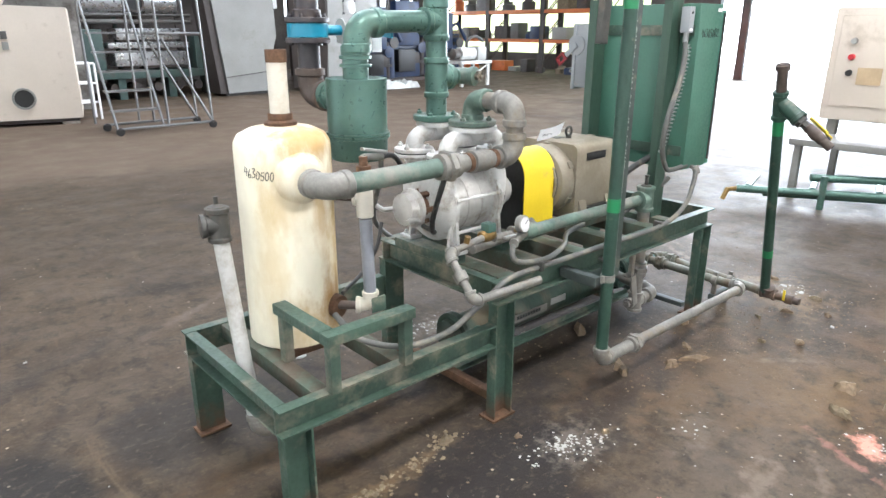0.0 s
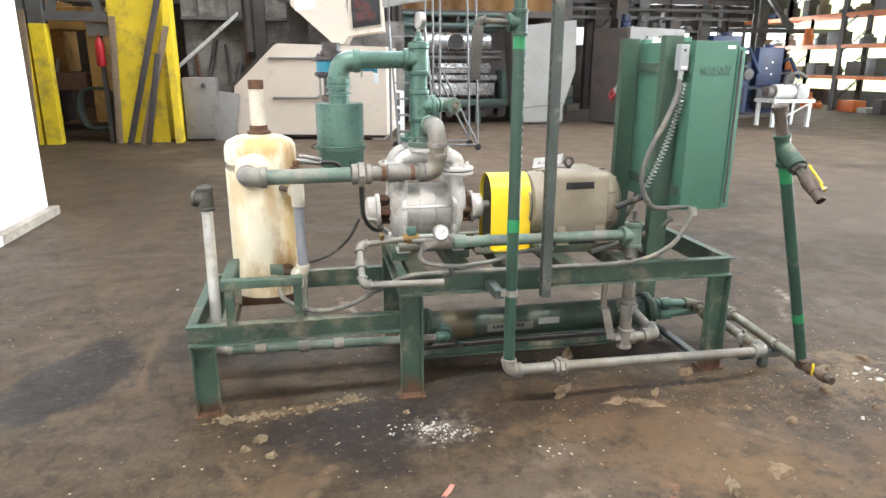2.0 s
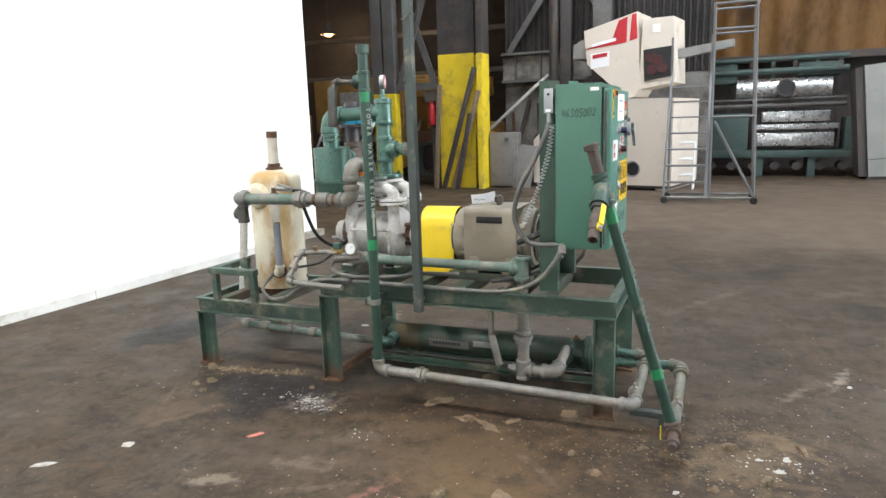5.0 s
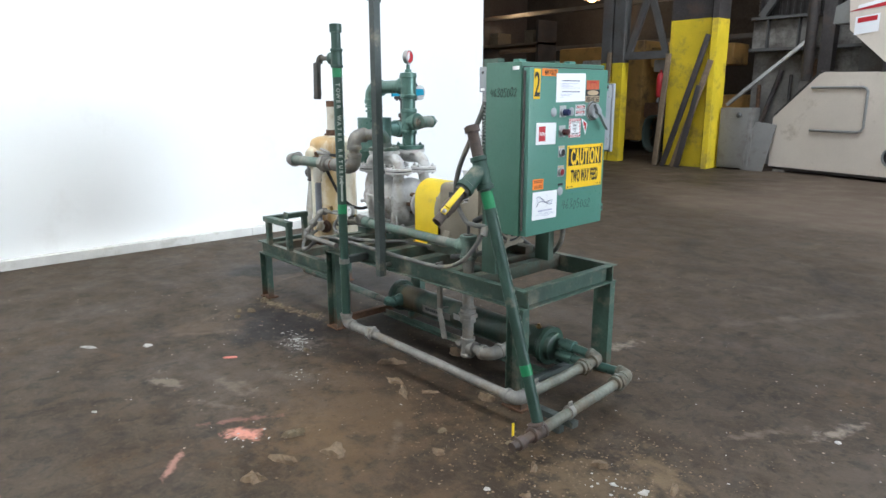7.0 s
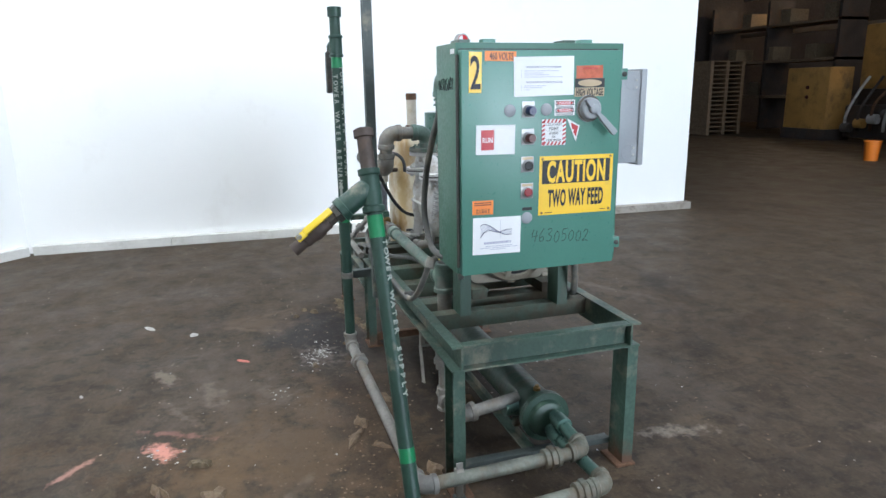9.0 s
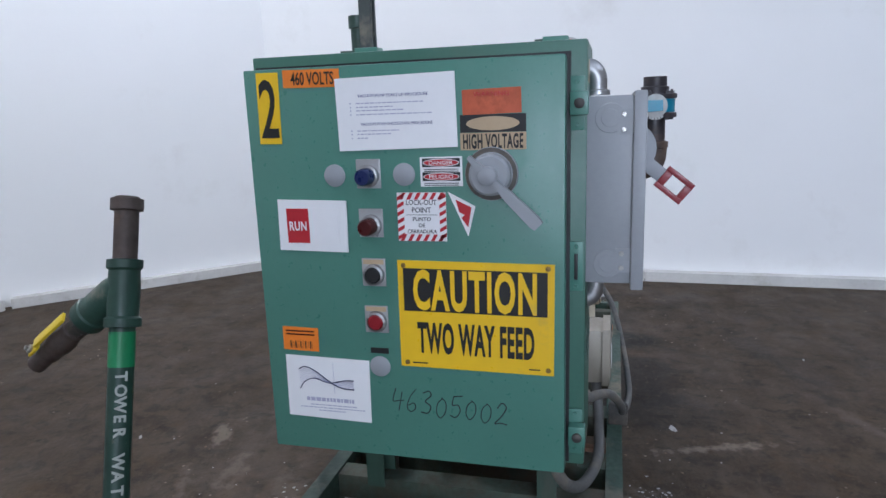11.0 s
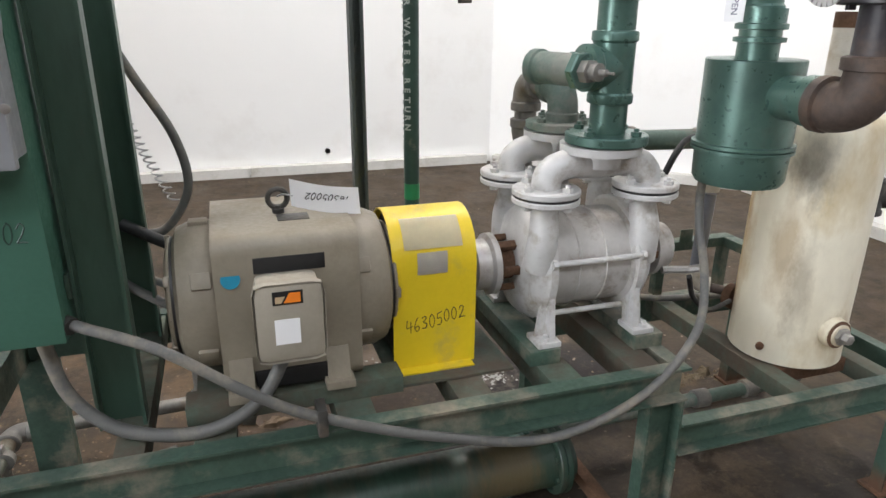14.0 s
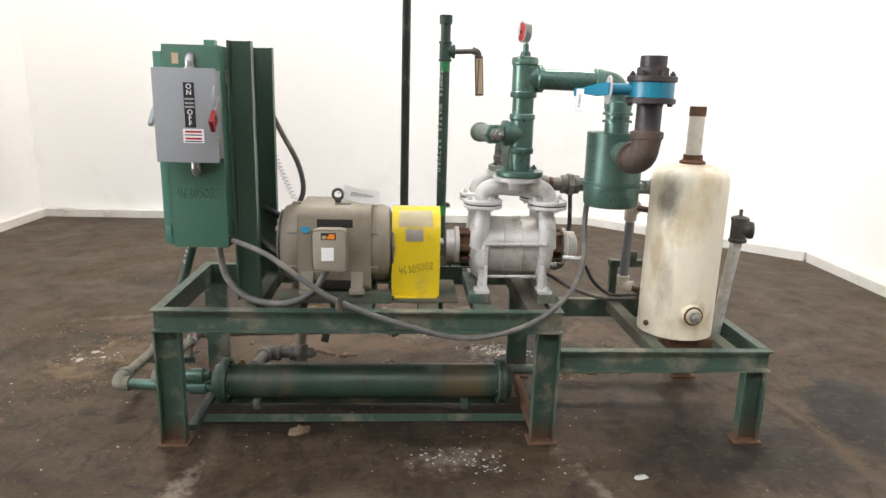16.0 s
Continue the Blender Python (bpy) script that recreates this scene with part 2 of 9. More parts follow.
SIGN_TAN = mat("faded_tan_label", (0.48, 0.36, 0.22), 0.5, 0, 0.1, 6, 60, 0.02)
LABEL_GREY = mat("silver_label", (0.42, 0.42, 0.42), 0.35, 0.4, 0.1, 6, 60, 0.02)
PRINT_GREY = mat("pale_print", (0.40, 0.40, 0.52), 0.6, 0, 0.05, 6, 60, 0)
PRINT_BLUE = mat("blue_grey_print", (0.14, 0.14, 0.27), 0.6, 0, 0.05, 6, 60, 0)
LETTER_WHITE = mat("white_stencil_paint", (0.37, 0.40, 0.36), 0.6, 0, 0.1, 30, 90, 0)
GRIP_RED = mat("dark_red_plastic", (0.24, 0.012, 0.018), 0.35, 0, 0.05, 6, 60, 0)
NAVY = mat("navy_knob", (0.012, 0.02, 0.08), 0.3, 0, 0.05, 6, 60, 0)
MAROON = mat("dark_red_knob", (0.055, 0.008, 0.008), 0.3, 0, 0.05, 6, 60, 0)
GLASS_GREY = mat("dark_sight_glass", (0.10, 0.10, 0.10), 0.12, 0, 0.1, 6, 60, 0)
BEIGE = mat("beige_machine_enamel", (0.62, 0.545, 0.46), 0.5, 0, 0.06, 1.2, 30, 0.05, (0.40, 0.33, 0.25), 0.12, 2)
PALE_PANEL = mat("pale_grey_panel", (0.245, 0.24, 0.225), 0.4, 0.1, 0.12, 1.5, 30, 0.05, (0.17, 0.155, 0.13), 0.16, 1.3)
DARK_PANEL = mat("dark_brown_panel", (0.06, 0.05, 0.045), 0.5, 0.1, 0.3, 2, 30, 0.1)
STEEL_GREY = mat("grey_structural_steel", (0.088, 0.084, 0.078), 0.6, 0.1, 0.25, 1.5, 30, 0.1, (0.08, 0.06, 0.05), 0.3, 2)
STEEL_DARK = mat("dark_structural_steel", (0.045, 0.038, 0.035), 0.6, 0.1, 0.4, 1.5, 30, 0.1, (0.09, 0.06, 0.045), 0.3, 2)
ALU = mat("ladder_aluminium", (0.20, 0.20, 0.20), 0.4, 0.5, 0.12, 4, 60, 0.05)
TEAL_MACHINE = mat("green_machine_paint", (0.045, 0.078, 0.068), 0.5, 0.1, 0.3, 3, 40, 0.1, (0.06, 0.055, 0.05), 0.35, 3)
CHROME = mat("bright_steel", (0.55, 0.56, 0.57), 0.28, 0.85, 0.2, 3, 12, 0)
BLUE_MACHINE = mat("blue_machine_paint", (0.010, 0.026, 0.075), 0.45, 0, 0.3, 2, 40, 0.1, (0.03, 0.03, 0.04), 0.3, 3)
ORANGE_STEEL = mat("orange_rack_paint", (0.52, 0.13, 0.03), 0.5, 0, 0.2, 3, 40, 0.05, (0.2, 0.08, 0.04), 0.2, 3)
OCHRE = mat("ochre_machine_paint", (0.42, 0.24, 0.07), 0.5, 0, 0.2, 2, 40, 0.1, (0.14, 0.09, 0.05), 0.3, 2.5)
ORANGE_CLOTH = mat("ochre_curtain", (0.125, 0.055, 0.004), 0.7, 0, 0.28, 0.6, 12, 0.1, (0.035, 0.016, 0.006), 0.4, 0.8, (1, 1, 0.5))
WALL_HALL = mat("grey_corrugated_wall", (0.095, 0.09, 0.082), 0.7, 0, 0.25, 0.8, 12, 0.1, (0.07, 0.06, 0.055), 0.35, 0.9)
# near-black here and in WALL_DARK stands in for the unlit far hall
WALL_NORTH = mat("unlit_corrugated_wall", (0.026, 0.021, 0.018), 0.7, 0, 0.3, 0.8, 12, 0.1, (0.02, 0.017, 0.015), 0.4, 0.9)
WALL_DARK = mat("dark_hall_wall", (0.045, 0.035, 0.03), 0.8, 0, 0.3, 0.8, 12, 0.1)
ROOF = mat("dark_roof_deck", (0.06, 0.055, 0.05), 0.8, 0, 0.3, 0.8, 12, 0.1)
BACKDROP = mat("white_backdrop_board", (0.82, 0.82, 0.80), 0.5, 0, 0.012, 0.6, 3, 0, (0.74, 0.73, 0.70), 0.12, 0.9)
CURB = mat("white_painted_timber", (0.62, 0.61, 0.57), 0.6, 0, 0.12, 3, 60, 0.2, (0.42, 0.40, 0.34), 0.16, 4, (1, 1, 1))
WOOD_GREY = mat("weathered_timber", (0.30, 0.27, 0.23), 0.75, 0, 0.25, 5, 60, 0.3, (0.16, 0.13, 0.10), 0.3, 6)
WOOD = mat("brown_wood_scrap", (0.17, 0.12, 0.073), 0.8, 0, 0.3, 18, 90, 0.3)
CARD = mat("tan_debris", (0.165, 0.128, 0.08), 0.85, 0, 0.35, 25, 120, 0.4)
FLAKE = mat("white_flakes", (0.42, 0.41, 0.385), 0.7, 0, 0.2, 40, 120, 0.2)
PINK = mat("pink_chalk_powder", (0.58, 0.20, 0.16), 0.8, 0, 0.2, 30, 120, 0.2)


def floor_material():
    m = bpy.data.materials.new("stained_concrete_floor")
    m.use_nodes = True
    nt = m.node_tree
    n, ln = nt.nodes, nt.links.new
    b = n["Principled BSDF"]
    co = n.new("ShaderNodeTexCoord")

    def tex(s, d=5.0, r=0.6, off=(0, 0, 0), st=(1, 1, 1), dist=0.0):
        mp = n.new("ShaderNodeMapping")
        mp.inputs["Location"].default_value, mp.inputs["Scale"].default_value = off, st
        ln(co.outputs["Object"], mp.inputs[0])
        t = n.new("ShaderNodeTexNoise")
        t.inputs["Scale"].default_value, t.inputs["Detail"].default_value, t.inputs["Roughness"].default_value = s, d, r
        t.inputs["Distortion"].default_value = dist
        ln(mp.outputs[0], t.inputs["Vector"])
        return t.outputs["Fac"]

    def remap(v, a, z, lo=0.0, hi=1.0):
        t = n.new("ShaderNodeMapRange")
        t.inputs[1].default_value, t.inputs[2].default_value, t.inputs[3].default_value, t.inputs[4].default_value = a, z, lo, hi
        ln(v, t.inputs[0])
        return t.outputs[0]

    def mixed(f, a, z):
        t = n.new("ShaderNodeMix")
        t.data_type = "RGBA"
        ln(f, t.inputs[0])
        for v, s in ((a, t.inputs[6]), (z, t.inputs[7])):
            if isinstance(v, tuple):
                s.default_value = (*v, 1)
            else:
                ln(v, s)
        return t.outputs[2]

    def times(a, z):
        t = n.new("ShaderNodeMath")
        t.operation = "MULTIPLY"
        ln(a, t.inputs[0])
        ln(z, t.inputs[1])
        return t.outputs[0]

    c = mixed(remap(tex(0.35, 4), 0.3, 0.7), (0.0417, 0.0306, 0.0193), (0.0673, 0.0507, 0.0328))
    c = mixed(remap(tex(1.7, 6, 0.65, dist=0.6), 0.48, 0.72, 0, 0.7), c, (0.0282, 0.0196, 0.0122))
    c = mixed(remap(tex(4.2, 7, 0.72, (4, 4, 0), (1, 1.6, 1), 0.4), 0.42, 0.62, 0, 0.75), c, (0.0921, 0.0770, 0.0546))
    c = mixed(remap(tex(7.5, 7, 0.7, (8, 2, 0), (1.5, 1, 1), 0.5), 0.50, 0.63, 0, 0.75), c, (0.0175, 0.0144, 0.0105))
    # oil stains
    c = mixed(remap(tex(0.8, 5, 0.6, (5, 3, 0), dist=0.9), 0.58, 0.7, 0, 0.8), c, (0.0147, 0.0110, 0.0076))
    # tan residue in patches
    c = mixed(times(remap(tex(1.1, 6, 0.7, (9, 1, 0), dist=0.8), 0.55, 0.68), remap(tex(9, 5, 0.7), 0.42, 0.62, 0, 0.75)), c, (0.0876, 0.0549, 0.0231))
    # scuffs
    c = mixed(remap(tex(5, 6, 0.7, (2, 7, 0), (1, 0.25, 1), 1.0), 0.60, 0.72, 0, 0.55), c, (0.1279, 0.1010, 0.0651))
    c = mixed(remap(tex(60, 4), 0.35, 0.7, 0, 0.35), c, (0.0291, 0.0225, 0.0158))
    # marks at set places, some of them painted light or shade: (x, y, radius x, radius y, turn, colour, strength,
    # grain, edge)
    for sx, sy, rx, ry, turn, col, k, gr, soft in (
            # two broad pale ellipses: daylight sheen on the far floor, put into the colour
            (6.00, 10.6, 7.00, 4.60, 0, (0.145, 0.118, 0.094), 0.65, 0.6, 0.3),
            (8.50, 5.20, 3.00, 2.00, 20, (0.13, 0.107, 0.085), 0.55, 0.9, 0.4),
            # dark ellipse below the skid: oil, with the frame's shade painted in
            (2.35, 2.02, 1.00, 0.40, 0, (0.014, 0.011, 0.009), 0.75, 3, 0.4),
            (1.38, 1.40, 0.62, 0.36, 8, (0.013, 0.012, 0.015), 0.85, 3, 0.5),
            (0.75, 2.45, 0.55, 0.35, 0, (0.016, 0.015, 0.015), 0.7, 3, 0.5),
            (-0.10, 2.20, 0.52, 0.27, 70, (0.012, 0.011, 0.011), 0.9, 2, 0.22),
            (2.65, 1.12, 0.80, 0.50, -20, (0.13, 0.095, 0.058), 0.7, 7, 0.8),
            (3.55, 0.85, 0.60, 0.40, 20, (0.12, 0.09, 0.06), 0.55, 7, 0.8),
            (1.90, 0.85, 0.60, 0.35, 10, (0.11, 0.095, 0.08), 0.5, 8, 0.9),
            (4.45, 2.00, 0.60, 0.35, 60, (0.11, 0.098, 0.085), 0.5, 8, 0.9),
            (2.30, 3.00, 0.90, 0.30, 5, (0.085, 0.075, 0.065), 0.5, 8, 0.9),
            (3.30, 0.20, 0.50, 0.30, 50, (0.02, 0.017, 0.015), 0.5, 5, 0.8),
            (0.20, 3.30, 0.55, 0.10, 20, (0.018, 0.016, 0.015), 0.6, 4, 0.9),
            (-0.35, 4.60, 0.30, 0.09, 10, (0.02, 0.018, 0.017), 0.6, 4, 0.9),
            (1.05, 0.95, 0.22, 0.03, 60, (0.16, 0.13, 0.09), 0.6, 9, 0.9),
            (0.80, 1.10, 0.20, 0.03, 120, (0.15, 0.12, 0.085), 0.6, 9, 0.9),
            (2.15, 0.62, 0.25, 0.03, 30, (0.20, 0.18, 0.155), 0.5, 10, 0.9),
            (2.95, 1.05, 0.22, 0.03, -40, (0.20, 0.175, 0.14), 0.5, 10, 0.9),
            (3.95, 0.75, 0.30, 0.035, 15, (0.20, 0.18, 0.15), 0.5, 10, 0.9),
            (4.60, 4.60, 0.50, 0.10, 40, (0.12, 0.105, 0.09), 0.5, 7, 0.9),
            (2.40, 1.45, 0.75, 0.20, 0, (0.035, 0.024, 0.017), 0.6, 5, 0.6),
            (0.95, 1.05, 0.30, 0.16, 60, (0.13, 0.10, 0.065), 0.5, 7, 0.8),
            (0.98, 1.62, 0.36, 0.045, 6, (0.17, 0.125, 0.07), 0.5, 14, 0.9),
            (1.63, 1.33, 0.17, 0.13, 20, (0.26, 0.25, 0.235), 0.4, 22, 0.9),
            (2.06, 1.07, 0.17, 0.10, 30, (0.20, 0.185, 0.165), 0.35, 16, 0.9),
            (2.46, 0.55, 0.10, 0.055, 40, (0.72, 0.36, 0.31), 0.9, 12, 0.6),
            (2.33, 0.60, 0.16, 0.03, 62, (0.42, 0.22, 0.19), 0.45, 14, 0.8),
            (2.51, 0.21, 0.13, 0.022, -38, (0.50, 0.30, 0.27), 0.7, 12, 0.7),
            (1.67, 0.50, 0.12, 0.05, 30, (0.24, 0.22, 0.19), 0.7, 12, 0.7),
            (1.95, 0.75, 0.16, 0.06, 10, (0.22, 0.19, 0.16), 0.5, 14, 0.9),
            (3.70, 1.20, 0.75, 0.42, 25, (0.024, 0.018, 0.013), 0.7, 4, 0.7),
            (2.75, 0.80, 0.45, 0.22, -10, (0.15, 0.105, 0.055), 0.5, 9, 0.9),
            (3.25, 1.55, 0.30, 0.10, 10, (0.15, 0.115, 0.07), 0.5, 12, 0.9),
            (3.75, 1.38, 0.34, 0.26, 20, (0.16, 0.125, 0.075), 0.65, 12, 0.9),
            (3.93, 1.64, 0.20, 0.09, -30, (0.19, 0.15, 0.09), 0.65, 14, 0.9),
            (4.30, 2.56, 0.20, 0.035, 70, (0.34, 0.32, 0.29), 0.7, 12, 0.8),
            (4.05, 2.25, 0.26, 0.03, 60, (0.22, 0.20, 0.17), 0.5, 14, 0.9),
            (3.02, 2.72, 0.20, 0.05, 78, (0.30, 0.28, 0.25), 0.7, 14, 0.9),
            (1.36, 2.82, 0.32, 0.035, 108, (0.28, 0.26, 0.23), 0.6, 14, 0.9),
            (1.95, 2.52, 0.20, 0.09, 10, (0.22, 0.21, 0.19), 0.55, 16, 0.9),
            (1.10, 3.60, 0.50, 0.05, 30, (0.16, 0.145, 0.13), 0.4, 6, 0.9),
            (3.60, 4.10, 0.70, 0.06, 60, (0.17, 0.155, 0.135), 0.4, 6, 0.9)):
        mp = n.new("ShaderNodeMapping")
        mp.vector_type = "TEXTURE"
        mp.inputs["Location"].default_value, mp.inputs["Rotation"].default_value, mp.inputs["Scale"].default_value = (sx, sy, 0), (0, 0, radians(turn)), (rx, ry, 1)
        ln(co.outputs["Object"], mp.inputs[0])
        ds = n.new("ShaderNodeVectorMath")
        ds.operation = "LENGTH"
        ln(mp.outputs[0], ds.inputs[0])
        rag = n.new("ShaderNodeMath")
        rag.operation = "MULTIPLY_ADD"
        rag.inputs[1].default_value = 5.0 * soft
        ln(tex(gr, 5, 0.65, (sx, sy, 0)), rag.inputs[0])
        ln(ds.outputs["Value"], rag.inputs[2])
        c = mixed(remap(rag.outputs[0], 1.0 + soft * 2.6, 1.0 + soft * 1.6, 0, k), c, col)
    # fine scuffs, grit and dark flecks
    c = mixed(remap(tex(21, 7, 0.78, (2, 7, 0), (1, 1.5, 1), 0.3), 0.54, 0.66, 0, 0.55), c, (0.115, 0.098, 0.074))
    c = mixed(remap(tex(33, 6, 0.75, (5, 1, 0)), 0.57, 0.66, 0, 0.6), c, (0.0175, 0.0144, 0.0105))
    v = n.new("ShaderNodeTexVoronoi")
    v.inputs["Scale"].default_value = 14
    ln(co.outputs["Object"], v.inputs["Vector"])
    specks = times(remap(v.outputs["Distance"], 0.10, 0.06), remap(tex(1.3, 4, 0.6, (3, 3, 0)), 0.5, 0.6))
    c = mixed(specks, c, (0.38, 0.35, 0.30))
    warm = n.new("ShaderNodeMix")
    warm.data_type, warm.blend_type = "RGBA", "MULTIPLY"
    warm.inputs[0].default_value, warm.inputs[7].default_value = 1.0, (0.90, 0.79, 0.69, 1)
    ln(c, warm.inputs[6])
    c = warm.outputs[2]
    ln(c, b.inputs["Base Color"])
    ln(remap(tex(2.2, 6, 0.65, (1, 1, 0)), 0.3, 0.75, 0.50, 0.80), b.inputs["Roughness"])
    bp = n.new("ShaderNodeBump")
    b.inputs["Specular IOR Level"].default_value = 0.27
    bp.inputs["Strength"].default_value, bp.inputs["Distance"].default_value = 0.5, 0.004
    ln(tex(35, 6, 0.7), bp.inputs["Height"])
    ln(bp.outputs[0], b.inputs["Normal"])
    return m


FLOOR = floor_material()

# ---- geometry helpers ----
V = Vector


def bmnew():
    return bmesh.new()


def box(bm, x0, y0, z0, x1, y1, z1, bevel=0.0, m=None):
    r = bmesh.ops.create_cube(bm, size=1.0)
    vs = r["verts"]
    for v in vs:
        v.co = V(((x0 + x1) / 2 + v.co.x * (x1 - x0), (y0 + y1) / 2 + v.co.y * (y1 - y0), (z0 + z1) / 2 + v.co.z * (z1 - z0)))
    if bevel:
        es = list({e for v in vs for e in v.link_edges})
        out = bmesh.ops.bevel(bm, geom=es, offset=bevel, segments=2, affect="EDGES", profile=0.6)
        vs = list({v for f in out["faces"] for v in f.verts} | {v for v in vs if v.is_valid})
    if m:
        for v in vs:
            v.co = m @ v.co
    return bm


def frame_of(d):
    d = V(d).normalized()
    a = V((0, 0, 1)) if abs(d.z) < 0.9 else V((1, 0, 0))
    u = d.cross(a).normalized()
    return u, d.cross(u).normalized(), d


def lathe(bm, origin, axis, profile, seg=24, phase=0.0, caps=True):
    """Rings (radius, way along the axis), closed at both ends."""
    u, w, d = frame_of(axis)
    o = V(origin)
    rings = []
    for r, h in profile:
        rings.append([bm.verts.new(o + d * h + (u * math.cos(phase + 2 * math.pi * i / seg) + w * math.sin(phase + 2 * math.pi * i / seg)) * r) for i in range(seg)])
    for a, b in zip(rings, rings[1:]):
        for i in range(seg):
            bm.faces.new((a[i], a[(i + 1) % seg], b[(i + 1) % seg], b[i]))
    if caps:
        bm.faces.new(rings[0][::-1])
        bm.faces.new(rings[-1])
    return bm


def cyl(bm, p0, p1, r, r1=None, seg=20, bev=0.0):
    p0, p1 = V(p0), V(p1)
    h = (p1 - p0).length
    r1 = r if r1 is None else r1
    prof = [(r, 0), (r1, h)] if not bev else [(r - bev, 0), (r, bev), (r1, h - bev), (r1 - bev, h)]
    return lathe(bm, p0, p1 - p0, prof, seg)


def tube(bm, pts, r, seg=10, caps=True):
    """A round tube along a line of points."""
    pts = [V(p) for p in pts]
    prev, rings = None, []
    for i, p in enumerate(pts):
        d = (pts[min(i + 1, len(pts) - 1)] - pts[max(i - 1, 0)]).normalized()
        if prev is None:
            u, w, _ = frame_of(d)
        else:
            u = (prev - d * prev.dot(d)).normalized()
            w = d.cross(u)
        prev = u
        rr = r(i / max(1, len(pts) - 1)) if callable(r) else r
        rings.append([bm.verts.new(p + (u * math.cos(2 * math.pi * k / seg) + w * math.sin(2 * math.pi * k / seg)) * rr) for k in range(seg)])
    for a, b in zip(rings, rings[1:]):
        for k in range(seg):
            bm.faces.new((a[k], a[(k + 1) % seg], b[(k + 1) % seg], b[k]))
    if caps:
        bm.faces.new(rings[0][::-1])
        bm.faces.new(rings[-1])
    return bm


def smooth_line(pts, n=8):
    """A Catmull-Rom curve through the points."""
    pts = [V(p) for p in pts]
    q = [pts[0] * 2 - pts[1]] + pts + [pts[-1] * 2 - pts[-2]]
    out = []
    for i in range(1, len(q) - 2):
        for k in range(n):
            t = k / n
            a, b, c, d = q[i - 1], q[i], q[i + 1], q[i + 2]
            out.append(0.5 * (2 * b + (c - a) * t + (2 * a - 5 * b + 4 * c - d) * t * t + (3 * b - a - 3 * c + d) * t ** 3))
    return out + [pts[-1]]


def extrude(bm, poly, a0, a1, plane="yz", m=None):
    """A prism over a polygon drawn in the plane, from a0 to a1 along the third axis."""
    put = {"yz": lambda p, a: (a, p[0], p[1]), "xz": lambda p, a: (p[0], a, p[1]), "xy": lambda p, a: (p[0], p[1], a)}[plane]
    lo = [bm.verts.new(put(p, a0)) for p in poly]
    hi = [bm.verts.new(put(p, a1)) for p in poly]
    k = len(poly)
    fs = [bm.faces.new(lo[::-1]), bm.faces.new(hi)]
    for i in range(k):
        fs.append(bm.faces.new((lo[i], lo[(i + 1) % k], hi[(i + 1) % k], hi[i])))
    if m:
        for v in lo + hi:
            v.co = m @ v.co
    bmesh.ops.recalc_face_normals(bm, faces=fs)
    return bm


def thing(name, loc, label, category, group="", kind=""):
    ob = new(name)
    ob.empty_display_size = 0.05
    ob.location = loc
    ob["base"] = tuple(loc)
    return tagged(ob, label, category, group, kind)


def part(name, bm, material, parent=None, label="", angle=38):
    """One mesh object out of a bmesh in the world's coordinates, under a thing or under a part."""
    me = bpy.data.meshes.new(name)
    bmesh.ops.recalc_face_normals(bm, faces=bm.faces)
    bm.to_mesh(me)
    bm.free()
    me.polygons.foreach_set("use_smooth", [True] * len(me.polygons))
    me.set_sharp_from_angle(angle=radians(angle))
    me.materials.append(material)
    ob = new(name, me)
    if parent:
        ob.parent = parent
        if parent.type == "EMPTY":
            ob.matrix_parent_inverse = Matrix.Translation(-V(parent["base"]))
    if label:
        ob["label"] = label
    return ob


def solid(name, bm, material, label, category, kind="", group=""):
    return tagged(part(name, bm, material), label, category, group, kind)


def text(name, s, size, m, material, parent=None, depth=0.0004, width=None, space=1.0, bold=0.012):
    """Raised lettering, centred; m: a pose whose x runs along the line and whose z comes out of the surface."""
    cu = bpy.data.curves.new(name, "FONT")
    cu.offset = bold * size if size > 0.02 else 0.0
    cu.body, cu.size, cu.extrude, cu.align_x, cu.align_y, cu.space_character, cu.resolution_u = s, size, depth, "CENTER", "CENTER", space, 3
    tmp = bpy.data.objects.new(name, cu)
    scene.collection.objects.link(tmp)
    dg = bpy.context.evaluated_depsgraph_get()
    me = bpy.data.meshes.new_from_object(tmp.evaluated_get(dg))
    bpy.data.objects.remove(tmp)
    xs = [v.co.x for v in me.vertices]
    ys = [v.co.y for v in me.vertices]
    k = width / (max(xs) - min(xs)) if width else 1.0
    cx, cy = (max(xs) + min(xs)) / 2, (max(ys) + min(ys)) / 2
    for v in me.vertices:
        v.co = m @ V(((v.co.x - cx) * k, v.co.y - cy, v.co.z))
    me.materials.clear()
    me.materials.append(material)
    ob = new(name, me)
    if parent:
        ob.parent = parent
        if parent.type == "EMPTY":
            ob.matrix_parent_inverse = Matrix.Translation(-V(parent["base"]))
    return ob


